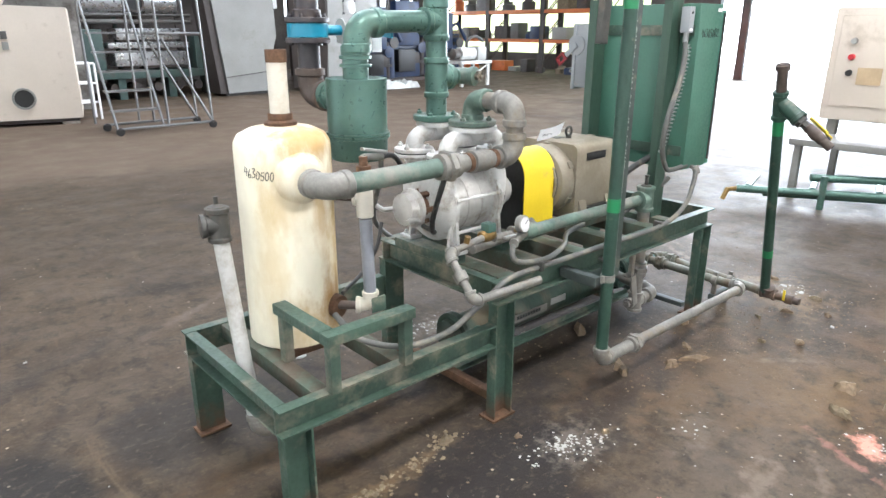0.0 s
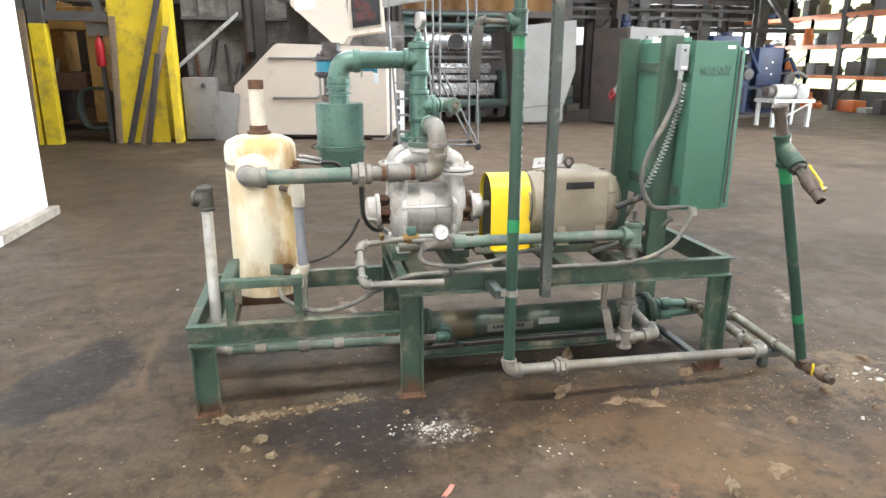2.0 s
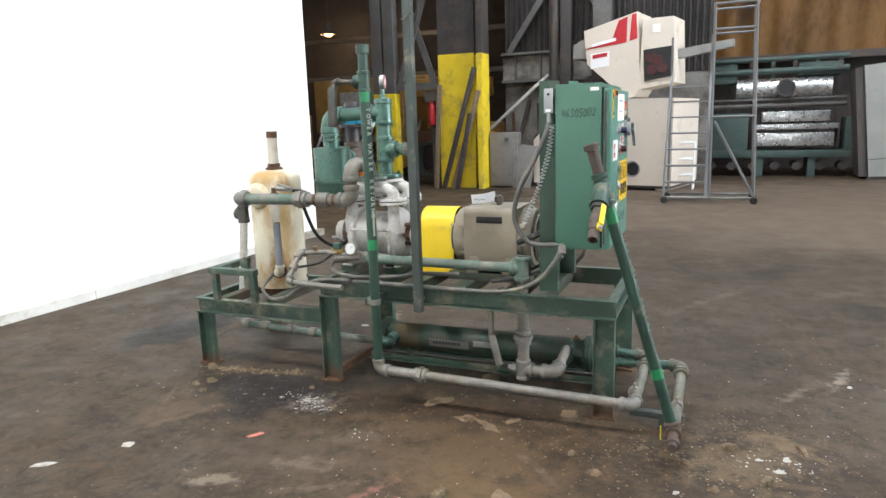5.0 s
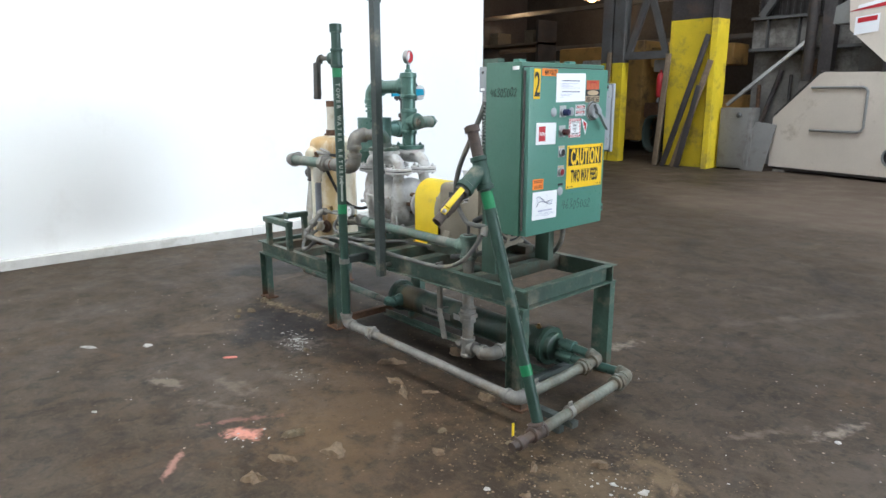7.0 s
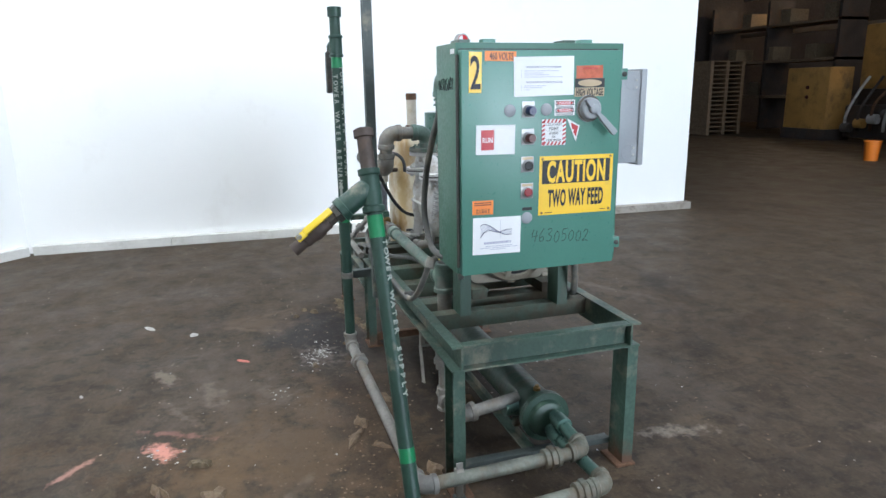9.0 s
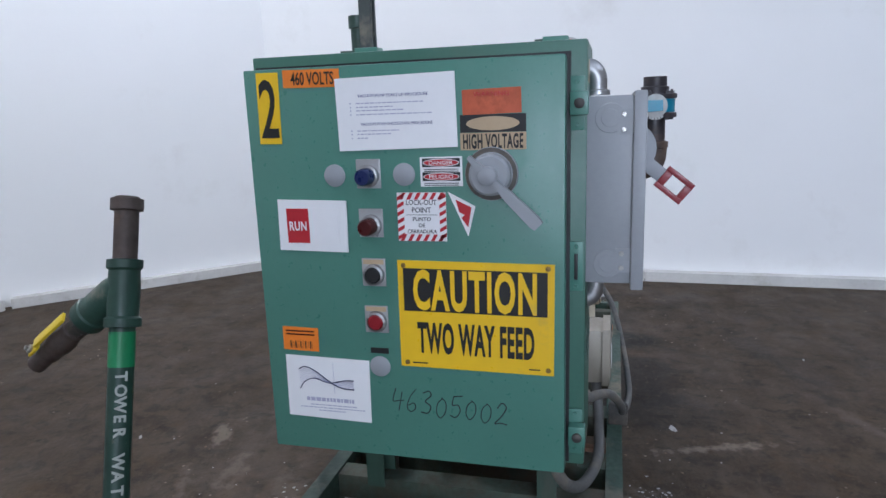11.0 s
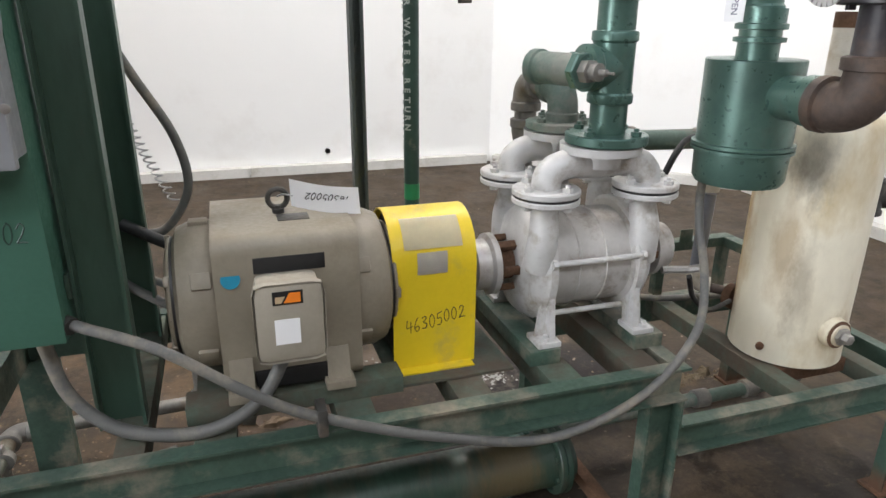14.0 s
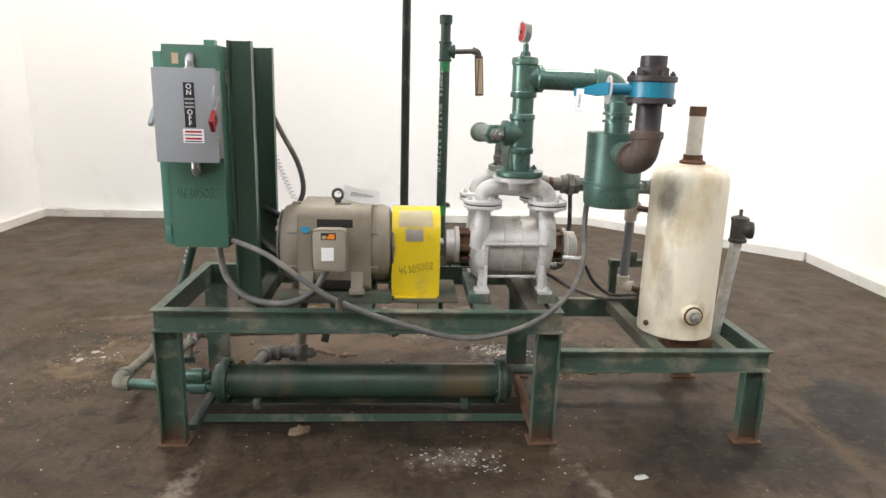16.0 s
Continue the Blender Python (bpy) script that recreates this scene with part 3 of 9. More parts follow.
# pen strokes of the marker digits, each in a field 0.6 wide and 1 high
STROKES = {
    "4": (((0.12, 1.0), (0.02, 0.45), (0.30, 0.44), (0.60, 0.48)), ((0.46, 0.86), (0.41, 0.4), (0.37, 0.0))),
    "6": (((0.42, 1.0), (0.14, 0.62), (0.05, 0.2), (0.25, 0.0), (0.48, 0.16), (0.38, 0.38), (0.10, 0.28)),),
    "3": (((0.05, 0.9), (0.35, 1.0), (0.46, 0.8), (0.20, 0.55), (0.50, 0.34), (0.38, 0.04), (0.02, 0.06)),),
    "0": (((0.30, 0.95), (0.08, 0.7), (0.06, 0.25), (0.28, 0.0), (0.50, 0.3), (0.47, 0.75), (0.24, 0.97)),),
    "5": (((0.12, 0.95), (0.08, 0.56), (0.38, 0.56), (0.50, 0.27), (0.30, 0.0), (0.02, 0.08)), ((0.12, 0.95), (0.33, 0.97), (0.56, 1.0))),
    "2": (((0.05, 0.75), (0.25, 1.0), (0.48, 0.8), (0.30, 0.4), (0.02, 0.05), (0.30, 0.08), (0.62, 0.02)),),
}


def scrawl(s, height, width, m, material, parent, pen=0.0016, seed=1, slope=0.0):
    """Marker handwriting: drawn strokes centred on m, whose z comes out of the surface."""
    rs_ = random.Random(seed)
    bm = bmnew()
    step = width / len(s)
    for k, ch in enumerate(s):
        ox, oy = -width / 2 + step * (k + 0.08), -height / 2 + rs_.uniform(-0.07, 0.07) * height + slope * k * step
        hk = height * rs_.uniform(0.88, 1.08)
        for stroke in STROKES[ch]:
            line = smooth_line([m @ V((ox + (x + 0.14 * y) * step * 1.35, oy + y * hk, 0.0)) for x, y in stroke], 5)
            tube(bm, line, pen, 5)
    return part("handwriting", bm, material, parent)


# ---- pipe fittings ----
def pipe(parent, p0, p1, r, material, label="", seg=20):
    return part("pipe", cyl(bmnew(), p0, p1, r, seg=seg), material, parent, label)


def elbow(parent, p, d0, d1, r, material, label="", bend=1.7):
    """A threaded elbow whose arms leave the corner p in the directions d0 and d1."""
    p, d0, d1 = V(p), V(d0).normalized(), V(d1).normalized()
    R = bend * r
    body, rim = 1.06 * r + 0.003, 1.10 * r + 0.006
    bm = bmnew()
    line = []
    for i in range(9):
        t = i / 8
        line.append(p + d0 * R * (1 - t) ** 2 + d1 * R * t ** 2)
    tube(bm, line, body, 18)
    for d in (d0, d1):
        lathe(bm, p + d * (R - 0.1 * r), d, [(body, 0), (rim, 0.12 * r), (rim, 0.70 * r), (rim - 0.003, 0.78 * r), (r * 1.02, 0.78 * r)], 20)
    return part("elbow", bm, material, parent, label)


def tee(parent, p, axis, branch, r, material, half=2.0, label="", name="tee"):
    p, a, b = V(p), V(axis).normalized(), V(branch).normalized()
    bm = bmnew()
    h = half * r
    body, rim = 1.06 * r + 0.003, 1.10 * r + 0.006
    lathe(bm, p - a * h, a, [(r * 1.02, 0), (rim - 0.002, 0.03 * r), (rim, 0.1 * r), (rim, 0.5 * r), (body, 0.62 * r), (body, 2 * h - 0.62 * r), (rim, 2 * h - 0.5 * r), (rim, 2 * h - 0.1 * r), (rim - 0.002, 2 * h - 0.03 * r), (r * 1.02, 2 * h)], 24)
    lathe(bm, p, b, [(body, 0), (body, h - 0.62 * r), (rim, h - 0.5 * r), (rim, h - 0.05 * r), (r * 1.02, h)], 24)
    return part(name, bm, material, parent, label)


def coupling(parent, p, axis, r, material, half=0.9, name="coupling"):
    a = V(axis).normalized()
    h = half * r
    return part(name, lathe(bmnew(), V(p) - a * h, a, [(r * 1.03, 0), (r * 1.10 + 0.005, 0.08 * r), (r * 1.10 + 0.005, 2 * h - 0.08 * r), (r * 1.03, 2 * h)], 20), material, parent)


def union(parent, p, axis, r, material):
    a = V(axis).normalized()
    bm = bmnew()
    lathe(bm, V(p) - a * r * 1.3, a, [(r * 1.1, 0), (r * 1.4, 0.1 * r), (r * 1.4, 0.8 * r), (r * 1.2, 0.9 * r), (r * 1.2, 1.9 * r), (r * 1.4, 2 * r), (r * 1.4, 2.6 * r), (r * 1.1, 2.7 * r)], 20)
    lathe(bm, V(p) - a * r * 0.45, a, [(r * 1.45, 0), (r * 1.75, 0.12 * r), (r * 1.75, 0.85 * r), (r * 1.45, 0.95 * r)], 6)
    return part("union_nut", bm, material, parent)


def flange(parent, p, axis, R, th, material, bolts=4, name="flange", phase=0.4):
    """A bolted flange disc whose lower face is at p, with its bolts as parts."""
    u, w, d = frame_of(axis)
    ob = part(name, lathe(bmnew(), p, axis, [(R - 0.003, 0), (R, 0.003), (R, th - 0.003), (R - 0.003, th)], 32), material, parent)
    for i in range(bolts):
        a = phase + 2 * math.pi * i / bolts
        q = V(p) + (u * math.cos(a) + w * math.sin(a)) * R * 0.78
        bm = bmnew()
        lathe(bm, q - d * 0.010, d, [(0.011, 0), (0.011, 0.010), (0.006, 0.010), (0.006, th + 0.010), (0.012, th + 0.010), (0.012, th + 0.021), (0.006, th + 0.022), (0.006, th + 0.029)], 6)
        part("bolt", bm, material, ob)
    return ob


def cable(parent, pts, r, material, name="cable", n=8, seg=10, label=""):
    return part(name, tube(bmnew(), smooth_line(pts, n), r, seg), material, parent, label)


def channel(parent, name, axis, a0, a1, edge, inward, z0, z1, material, fl=0.042, th=0.007):
    """A rolled steel channel along x or y, its web set back from the flanges' tips. edge: the tips' place, inward: which way the web lies (+1 or -1)."""
    e, w = edge, inward
    poly = [(e, z0), (e + w * fl, z0), (e + w * fl, z1), (e, z1), (e, z1 - th), (e + w * (fl - th), z1 - th), (e + w * (fl - th), z0 + th), (e, z0 + th)]
    return part(name, extrude(bmnew(), poly, a0, a1, "yz" if axis == "x" else "xz"), material, parent, angle=20)

# ---- the hall ----
XW, XE, YS, YN, ZR = -16.0, 21.0, -6.0, 24.0, 9.0
bm = bmnew()
box(bm, XW - 0.3, YS - 0.3, -0.2, XE + 0.3, YN + 0.3, 0.0)
tagged(part("floor", bm, FLOOR), "brown-grey stained concrete workshop floor with oil marks and painted shade", "floor", kind="structure")


def wall(name, boxes, material, label):
    bm = bmnew()
    for b in boxes:
        box(bm, *b)
    return tagged(part(name, bm, material), label, "wall", kind="structure")


wall("wall_north", [(XW, YN, 0, XE, YN + 0.3, 1.95), (XW, YN, 2.95, XE, YN + 0.3, ZR), (XW, YN, 1.95, 13.0, YN + 0.3, 2.95)], WALL_NORTH, "corrugated steel hall wall with girts, coloured dark for lack of light")
wall("wall_south", [(XW, YS - 0.3, 0, XE, YS, ZR)], WALL_HALL, "grey hall wall behind the white backdrop")
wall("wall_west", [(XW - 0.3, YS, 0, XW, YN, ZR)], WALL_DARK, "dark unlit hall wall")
wall("wall_east", [(XE, YS, 0, XE + 0.3, 3.2, ZR), (XE, 10.8, 0, XE + 0.3, 13.2, ZR), (XE, 13.2, 0, XE + 0.3, YN, 0.6), (XE, 13.2, 5.2, XE + 0.3, YN, ZR), (XE, 3.2, 5.6, XE + 0.3, 10.8, ZR)], WALL_HALL, "grey hall wall with a wide open loading door")
bm = bmnew()
for y0, y1 in ((YS - 0.3, 2.2), (5.0, 8.4), (11.2, YN + 0.3)):
    box(bm, XW - 0.3, y0, ZR, XE + 0.3, y1, ZR + 0.2)
for y0, y1 in ((2.2, 5.0), (8.4, 11.2)):
    box(bm, XW - 0.3, y0, ZR, -3.0, y1, ZR + 0.2)
    box(bm, 14.5, y0, ZR, XE + 0.3, y1, ZR + 0.2)
tagged(part("ceiling", bm, ROOF), "dark steel roof deck with added skylight strips, out of view", "ceiling", kind="structure")

# white backdrop boards round the bay, with a painted timber along their foot
BACK = [(-1.58, 6.25), (-1.81, -1.00), (-0.03, -2.73), (6.32, -2.73), (6.32, -0.3)]


def along(bm, a, b, z0, z1, t0, t1):
    """A slab along the line from a to b, between two distances to its left."""
    a, b = V((*a, 0)), V((*b, 0))
    d = (b - a).normalized()
    nrm = V((-d.y, d.x, 0))
    m = Matrix.Translation(a) @ Matrix(((d.x, nrm.x, 0, 0), (d.y, nrm.y, 0, 0), (0, 0, 1, 0), (0, 0, 0, 1)))
    return box(bm, 0, t0, z0, (b - a).length, t1, z1, m=m)


for i, (a, b) in enumerate(zip(BACK, BACK[1:])):
    bm = bmnew()
    along(bm, a, b, 0.0, 4.6, -0.06, 0.0)
    tagged(part("wall_backdrop_%d" % (i + 1), bm, BACKDROP), "smooth white backdrop board standing on the concrete floor", "backdrop wall", kind="structure")
    d = (V(b) - V(a)).normalized()
    length = (V(b) - V(a)).length
    s = -0.03 if i == 0 else 0.06
    while s < length - 0.2:
        e = min(s + (1.28 if i == 0 and s < 0 else 2.35), length - 0.06)
        bm = bmnew()
        p, q = V(a) + d * s, V(a) + d * e
        along(bm, p, q, 0.0, 0.085, 0.004, 0.10)
        part("baseboard", bm, WOOD_GREY if i == 0 and s < 1 else CURB)["label"] = "bare grey weathered timber along the backdrop's foot" if i == 0 and s < 1 else "white painted timber along the backdrop's foot"
        s = e + 0.006
for ob in [o for o in scene.objects if o.name.startswith("baseboard")]:
    tagged(ob, ob["label"], "baseboard", kind="structure")

# ---- the skid: welded channel frame ----
X0, X1, X2 = 0.560, 1.494, 3.191      # low end, step, cabinet end
YA, YB = 1.629, 2.399
HZ, LZ = 0.610, 0.438                 # tops of the high and the low part
skid = thing("skid_frame", (1.86, 2.0, 0), "green welded steel channel frame with rusty feet on the floor", "equipment frame")
CH = 0.096
channel(skid, "side_channel", "x", X1, X2, YA, 1, HZ - CH, HZ, GREEN)
channel(skid, "side_channel", "x", X1, X2, YB, -1, HZ - CH, HZ, GREEN)
channel(skid, "end_channel", "y", YA + 0.045, YB - 0.045, X2, -1, HZ - CH, HZ, GREEN)
channel(skid, "end_channel", "y", YA + 0.045, YB - 0.045, X1, 1, HZ - CH, HZ, GREEN)
channel(skid, "side_channel", "x", X0, X1, YA, 1, LZ - CH, LZ, GREEN)
channel(skid, "side_channel", "x", X0, X1, YB, -1, LZ - CH, LZ, GREEN)
channel(skid, "end_channel", "y", YA + 0.045, YB - 0.045, X0, 1, LZ - CH, LZ, GREEN)


def leg(x0, x1, y, inward, top):
    e, w, fl, th = y, inward, 0.045, 0.007
    poly = [(x0, e), (x0, e + w * fl), (x1, e + w * fl), (x1, e), (x1 - th, e), (x1 - th, e + w * (fl - th)), (x0 + th, e + w * (fl - th)), (x0 + th, e)]
    lg = part("leg", extrude(bmnew(), poly, 0.010, top, "xy"), GREEN_LEG, skid, angle=20)
    part("foot_plate", box(bmnew(), x0 - 0.012, min(e - w * 0.01, e + w * 0.075), 0.0, x1 + 0.012, max(e - w * 0.01, e + w * 0.075), 0.010, 0.002), RUSTY, lg, "rusted steel foot plate")


for y, w in ((YA + 0.004, 1), (YB - 0.004, -1)):
    leg(X2 - 0.108, X2 - 0.003, y, w, HZ - CH)
    leg(X1 + 0.004, X1 + 0.109, y, w, HZ - CH)
    leg(X0 + 0.010, X0 + 0.112, y, w, LZ - CH)


def flat(name, x0, y0, x1, y1, z0, z1, material=None):
    return part(name, box(bmnew(), x0, y0, z0, x1, y1, z1, 0.002), material or GREEN_TOP, skid)


# cross members of the high part, and the rails that carry motor and pump
for x in (1.555, 1.78, 2.02, 2.30, 2.60, 2.78):
    flat("cross_member", x, YA + 0.043, x + (0.085 if x < 2.7 else 0.06), YB - 0.043, HZ - 0.07, HZ - 0.004)
flat("base_plate", 1.93, 1.93, 2.24, 2.27, HZ - 0.003, HZ + 0.006)
for y in (1.885, 2.215):
    flat("motor_rail", 2.22, y, 2.70, y + 0.07, HZ - 0.003, HZ + 0.042)
for x in (1.495, 1.80):
    flat("pump_pedestal", x, 1.90, x + 0.085, 2.27, HZ - 0.003, HZ + 0.038, GREEN)
# cross members of the low part: the tank's seat
for x in (0.70, 1.02):
    flat("cross_member", x, YA + 0.043, x + 0.06, YB - 0.043, LZ - 0.06, LZ - 0.003)
for y in (2.00, 2.20):
    flat("tank_support", 0.76, y, 1.02, y + 0.04, LZ - 0.05, LZ - 0.004, RUSTY)
# ties between the legs near the floor, which carry the heat exchanger
for x in (1.56, 3.05):
    flat("leg_tie", x, YA + 0.05, x + 0.04, YB - 0.05, 0.035 if x < 2 else 0.05, 0.075, RUSTY if x < 2 else STRUT)
for y in (2.005, 2.185):
    part("exchanger_rail", extrude(bmnew(), [(y, 0.02), (y + 0.035, 0.02), (y + 0.035, 0.055), (y + 0.029, 0.055), (y + 0.029, 0.026), (y, 0.026)], 1.60, 3.06, "yz"), GREEN, skid)
# small rail on the low part
for x, y in ((0.735, 1.610), (1.025, 1.610), (0.735, 1.905)):
    flat("rail_post", x, y, x + 0.036, y + 0.036, LZ if y < 1.7 else LZ - 0.004, 0.612, GREEN)
flat("rail_bar", 0.722, 1.598, 1.066, 1.648, 0.612, 0.648, GREEN)
flat("rail_bar", 0.722, 1.650, 0.772, 1.948, 0.612, 0.648, GREEN)
flat("rail_lug", 0.93, 1.655, 0.985, 1.661, 0.648, 0.70, GREEN)
# posts that carry the cabinet
for y in (1.770, 2.200):
    poly = [(2.783, y), (2.876, y), (2.876, y + 0.045), (2.870, y + 0.045), (2.870, y + 0.007), (2.790, y + 0.007), (2.790, y + 0.045), (2.783, y + 0.045)]
    part("cabinet_post", extrude(bmnew(), poly, HZ - 0.004, 1.672, "xy"), POST_GREEN, skid, angle=20)
for z in (0.92, 1.50):
    flat("post_tie", 2.8765, 1.70, 2.8845, 2.26, z, z + 0.05, GREEN)

# ---- separator tank ----
TX, TY, TR = 0.893, 2.112, 0.167
tank = thing("separator_tank", (TX, TY, LZ), "ivory painted upright steel tank streaked with rust, standing on the frame", "tank")
part("shell", lathe(bmnew(), (TX, TY, LZ - 0.002), (0, 0, 1), [(TR * 0.9, 0), (TR, 0.006), (TR, 0.705), (TR * 0.985, 0.728), (TR * 0.9, 0.752), (TR * 0.65, 0.772), (TR * 0.3, 0.782), (0.02, 0.784)], 48), IVORY, tank, angle=50)
part("collar", lathe(bmnew(), (TX, TY, 1.205), (0, 0, 1), [(0.05, 0), (0.056, 0.006), (0.056, 0.022), (0.042, 0.03), (0.042, 0.052)], 24), RUSTY, tank)
pipe(tank, (TX, TY, 1.25), (TX, TY, 1.425), 0.0335, PVC_WHITE, "pale painted pipe stub")
part("pipe_end", lathe(bmnew(), (TX, TY, 1.424), (0, 0, 1), [(0.0345, 0), (0.0355, 0.004), (0.0355, 0.038), (0.0345, 0.042), (0.028, 0.042), (0.028, 0.01)], 24), RUSTY, tank)
bm = lathe(bmnew(), (TX, TY + TR - 0.01, 0.565), (0, 1, 0), [(0.05, 0), (0.046, 0.02), (0.046, 0.03), (0.034, 0.032), (0.034, 0.04)], 24)
part("drain_boss", bm, IVORY, tank)
part("boss_ring", lathe(bmnew(), (TX, TY + TR + 0.012, 0.565), (0, 1, 0), [(0.036, 0), (0.043, 0.002), (0.043, 0.011), (0.036, 0.013)], 24), RUSTY, tank, "rusted ring round the plug")
part("drain_plug", lathe(bmnew(), (TX, TY + TR + 0.028, 0.565), (0, 1, 0), [(0.027, 0), (0.027, 0.014), (0.018, 0.016), (0.016, 0.034), (0.012, 0.036)], 6), STEEL, tank, "bright steel hexagon plug")
part("side_boss", lathe(bmnew(), (TX - 0.02, TY - TR + 0.03, 1.058), (0, -1, 0), [(0.092, 0), (0.086, 0.03), (0.07, 0.05), (0.058, 0.056), (0.05, 0.056)], 28), IVORY, tank)
part("lower_boss", lathe(bmnew(), (TX + 0.09, TY - TR + 0.03, 0.56), (0.3, -1, 0), [(0.045, 0), (0.042, 0.03), (0.03, 0.034)], 20), RUSTY, tank)
part("vent_nub", lathe(bmnew(), (TX + 0.155, TY + 0.06, 0.49), (0.8, 0.5, 0), [(0.012, 0), (0.012, 0.012), (0.008, 0.014)], 12), RUSTY, tank)

# ---- discharge line from the pump to the tank ----
PR = 0.0335
dis = thing("discharge_pipe", (1.25, 1.76, 1.0), "dusty green and galvanised threaded pipe joining pump and tank", "pipe")
EX, EY, EZ = 0.848, 1.772, 1.060
QX, QY, QZ = 1.690, 1.752, 1.262
elbow(dis, (EX, EY, EZ), (0, 1, 0), (1, 0, 0), PR * 1.12, GALV)
pipe(dis, (EX + 0.06, EY - 0.002, EZ), (1.30, 1.755, EZ + 0.006), PR, PIPE_DUSTY, "dusty green pipe")
union(dis, (1.345, 1.755, EZ + 0.006), (1, 0, 0), PR, GALV)
pipe(dis, (1.38, 1.755, EZ + 0.006), (1.65, 1.752, EZ + 0.006), PR * 0.98, GALV)
coupling(dis, (1.50, 1.754, EZ + 0.006), (1, 0, 0), PR, GALV, 1.2)
for x in (1.435, 1.565):
    part("dark_joint", lathe(bmnew(), (x, 1.754, EZ + 0.006), (1, 0, 0), [(PR * 0.9, 0), (PR * 1.06, 0.002), (PR * 1.06, 0.020), (PR * 0.9, 0.022)], 20), RUSTY, dis)
elbow(dis, (QX, QY, EZ + 0.006), (-1, 0, 0), (0, 0, 1), PR * 1.08, GALV)
pipe(dis, (QX, QY, EZ + 0.06), (QX, QY, QZ - 0.05), PR, GALV)
elbow(dis, (QX, QY, QZ), (0, 0, -1), (0, 1, 0), PR * 1.08, GALV)
pipe(dis, (QX, QY + 0.05, QZ), (QX, 1.94, QZ), PR, GALV)
elbow(dis, (QX, 1.985, QZ), (0, -1, 0), (0, 0, -1), PR * 1.08, PIPE_DUSTY)
flange(dis, (QX, 1.985, 1.158), (0, 0, 1), 0.098, 0.022, PIPE_DUSTY, 4, "flange", 0.3)
pipe(dis, (QX, 1.985, 1.18), (QX, 1.985, QZ - 0.06), PR, PIPE_DUSTY)

# ---- motor ----
AY, AZ = 2.085, 0.832
motor = thing("electric_motor", (2.46, AY, HZ + 0.04), "taupe open drip-proof electric motor bolted to its rails", "motor")


def rounded(hy, hz, r, n=5):
    pts = []
    for sy, sz, a0 in ((1, -1, -90), (1, 1, 0), (-1, 1, 90), (-1, -1, 180)):
        for k in range(n + 1):
            a = radians(a0 + 90 * k / n)
            pts.append((AY + sy * (hy - r) + r * math.cos(a), AZ + sz * (hz - r) + r * math.sin(a)))
    return pts


part("stator_housing", extrude(bmnew(), rounded(0.176, 0.180, 0.036), 2.31, 2.615, "yz"), TAUPE, motor, angle=30)
for x0, s in ((2.612, 1), (2.313, -1)):
    bm = lathe(bmnew(), (x0, AY, AZ), (s, 0, 0), [(0.168, 0), (0.172, 0.008), (0.170, 0.05), (0.158, 0.078), (0.12, 0.094), (0.075, 0.098), (0.07, 0.092), (0.03, 0.09)], 32)
    bell = part("end_bell", bm, TAUPE, motor)
    for i in range(6):
        a = 2 * math.pi * (i + 0.5) / 6
        part("lug", box(bmnew(), -0.012, -0.02, -0.018, 0.03, 0.02, 0.018, 0.004, Matrix.Translation((x0 + s * 0.02, AY + 0.158 * math.cos(a), AZ + 0.158 * math.sin(a))) @ Matrix.Rotation(a, 4, "X")), TAUPE, bell)
    # a black disc gives the fan opening its inner shade; nothing is cut out
    part("fan_opening", lathe(bmnew(), (x0 + s * 0.093, AY, AZ), (s, 0, 0), [(0.136, -0.03), (0.136, 0.0), (0.120, 0.004), (0.01, 0.006)], 36), BLACK, bell, "black disc for the shaded fan opening")
    for ring in (0.052, 0.078, 0.104, 0.130):
        part("vent_ring", tube(bmnew(), [V((x0 + s * (0.101 - max(0, ring - 0.1) * 0.2), AY + ring * math.cos(a), AZ + ring * math.sin(a))) for a in [2 * math.pi * k / 36 for k in range(37)]], 0.0065, 8), TAUPE, bell)
    for i in range(5):
        a = 2 * math.pi * i / 5 + 0.3
        part("vent_spoke", box(bmnew(), 0.094, -0.012, 0.03, 0.106, 0.012, 0.140, 0.003, Matrix.Translation((x0, AY, AZ)) @ Matrix.Rotation(math.pi if s < 0 else 0, 4, "Z") @ Matrix.Rotation(a, 4, "X")), TAUPE, bell)
    part("shaft_cap", lathe(bmnew(), (x0 + s * 0.096, AY, AZ), (s, 0, 0), [(0.040, 0), (0.040, 0.012), (0.030, 0.018), (0.005, 0.020)], 24), TAUPE, bell)
for sy in (-1, 1):
    y = AY + sy * 0.174
    # solid black plates paint the shade inside the vents
    part("vent_opening", box(bmnew(), 2.385, y - 0.006, 0.932, 2.535, y + 0.0035, 0.968, 0.003), BLACK, motor, "black plate for the shaded vent opening")
    part("lower_vent", box(bmnew(), 2.39, y - 0.03, 0.664, 2.55, y + 0.012, 0.705, 0.004), BLACK, motor, "black plate for the shaded lower vent")
    for x in (2.335, 2.545):
        bm = box(bmnew(), x, min(y, y + sy * 0.045), HZ + 0.042, x + 0.065, max(y, y + sy * 0.045), HZ + 0.062, 0.003)
        extrude(bm, [(y - sy * 0.07, HZ + 0.06), (y + sy * 0.03, HZ + 0.06), (y + sy * 0.004, 0.74), (y - sy * 0.07, 0.74)], x + 0.008, x + 0.058, "yz")
        part("foot", bm, TAUPE, motor)
part("nameplate", box(bmnew(), 2.40, AY + 0.02, 1.0095, 2.47, AY + 0.07, 1.0135, 0.0005), IRON, motor, "dark metal nameplate")
bm = lathe(bmnew(), (2.463, AY, 1.010), (0, 0, 1), [(0.014, 0), (0.014, 0.012), (0.009, 0.014), (0.008, 0.02)], 12)
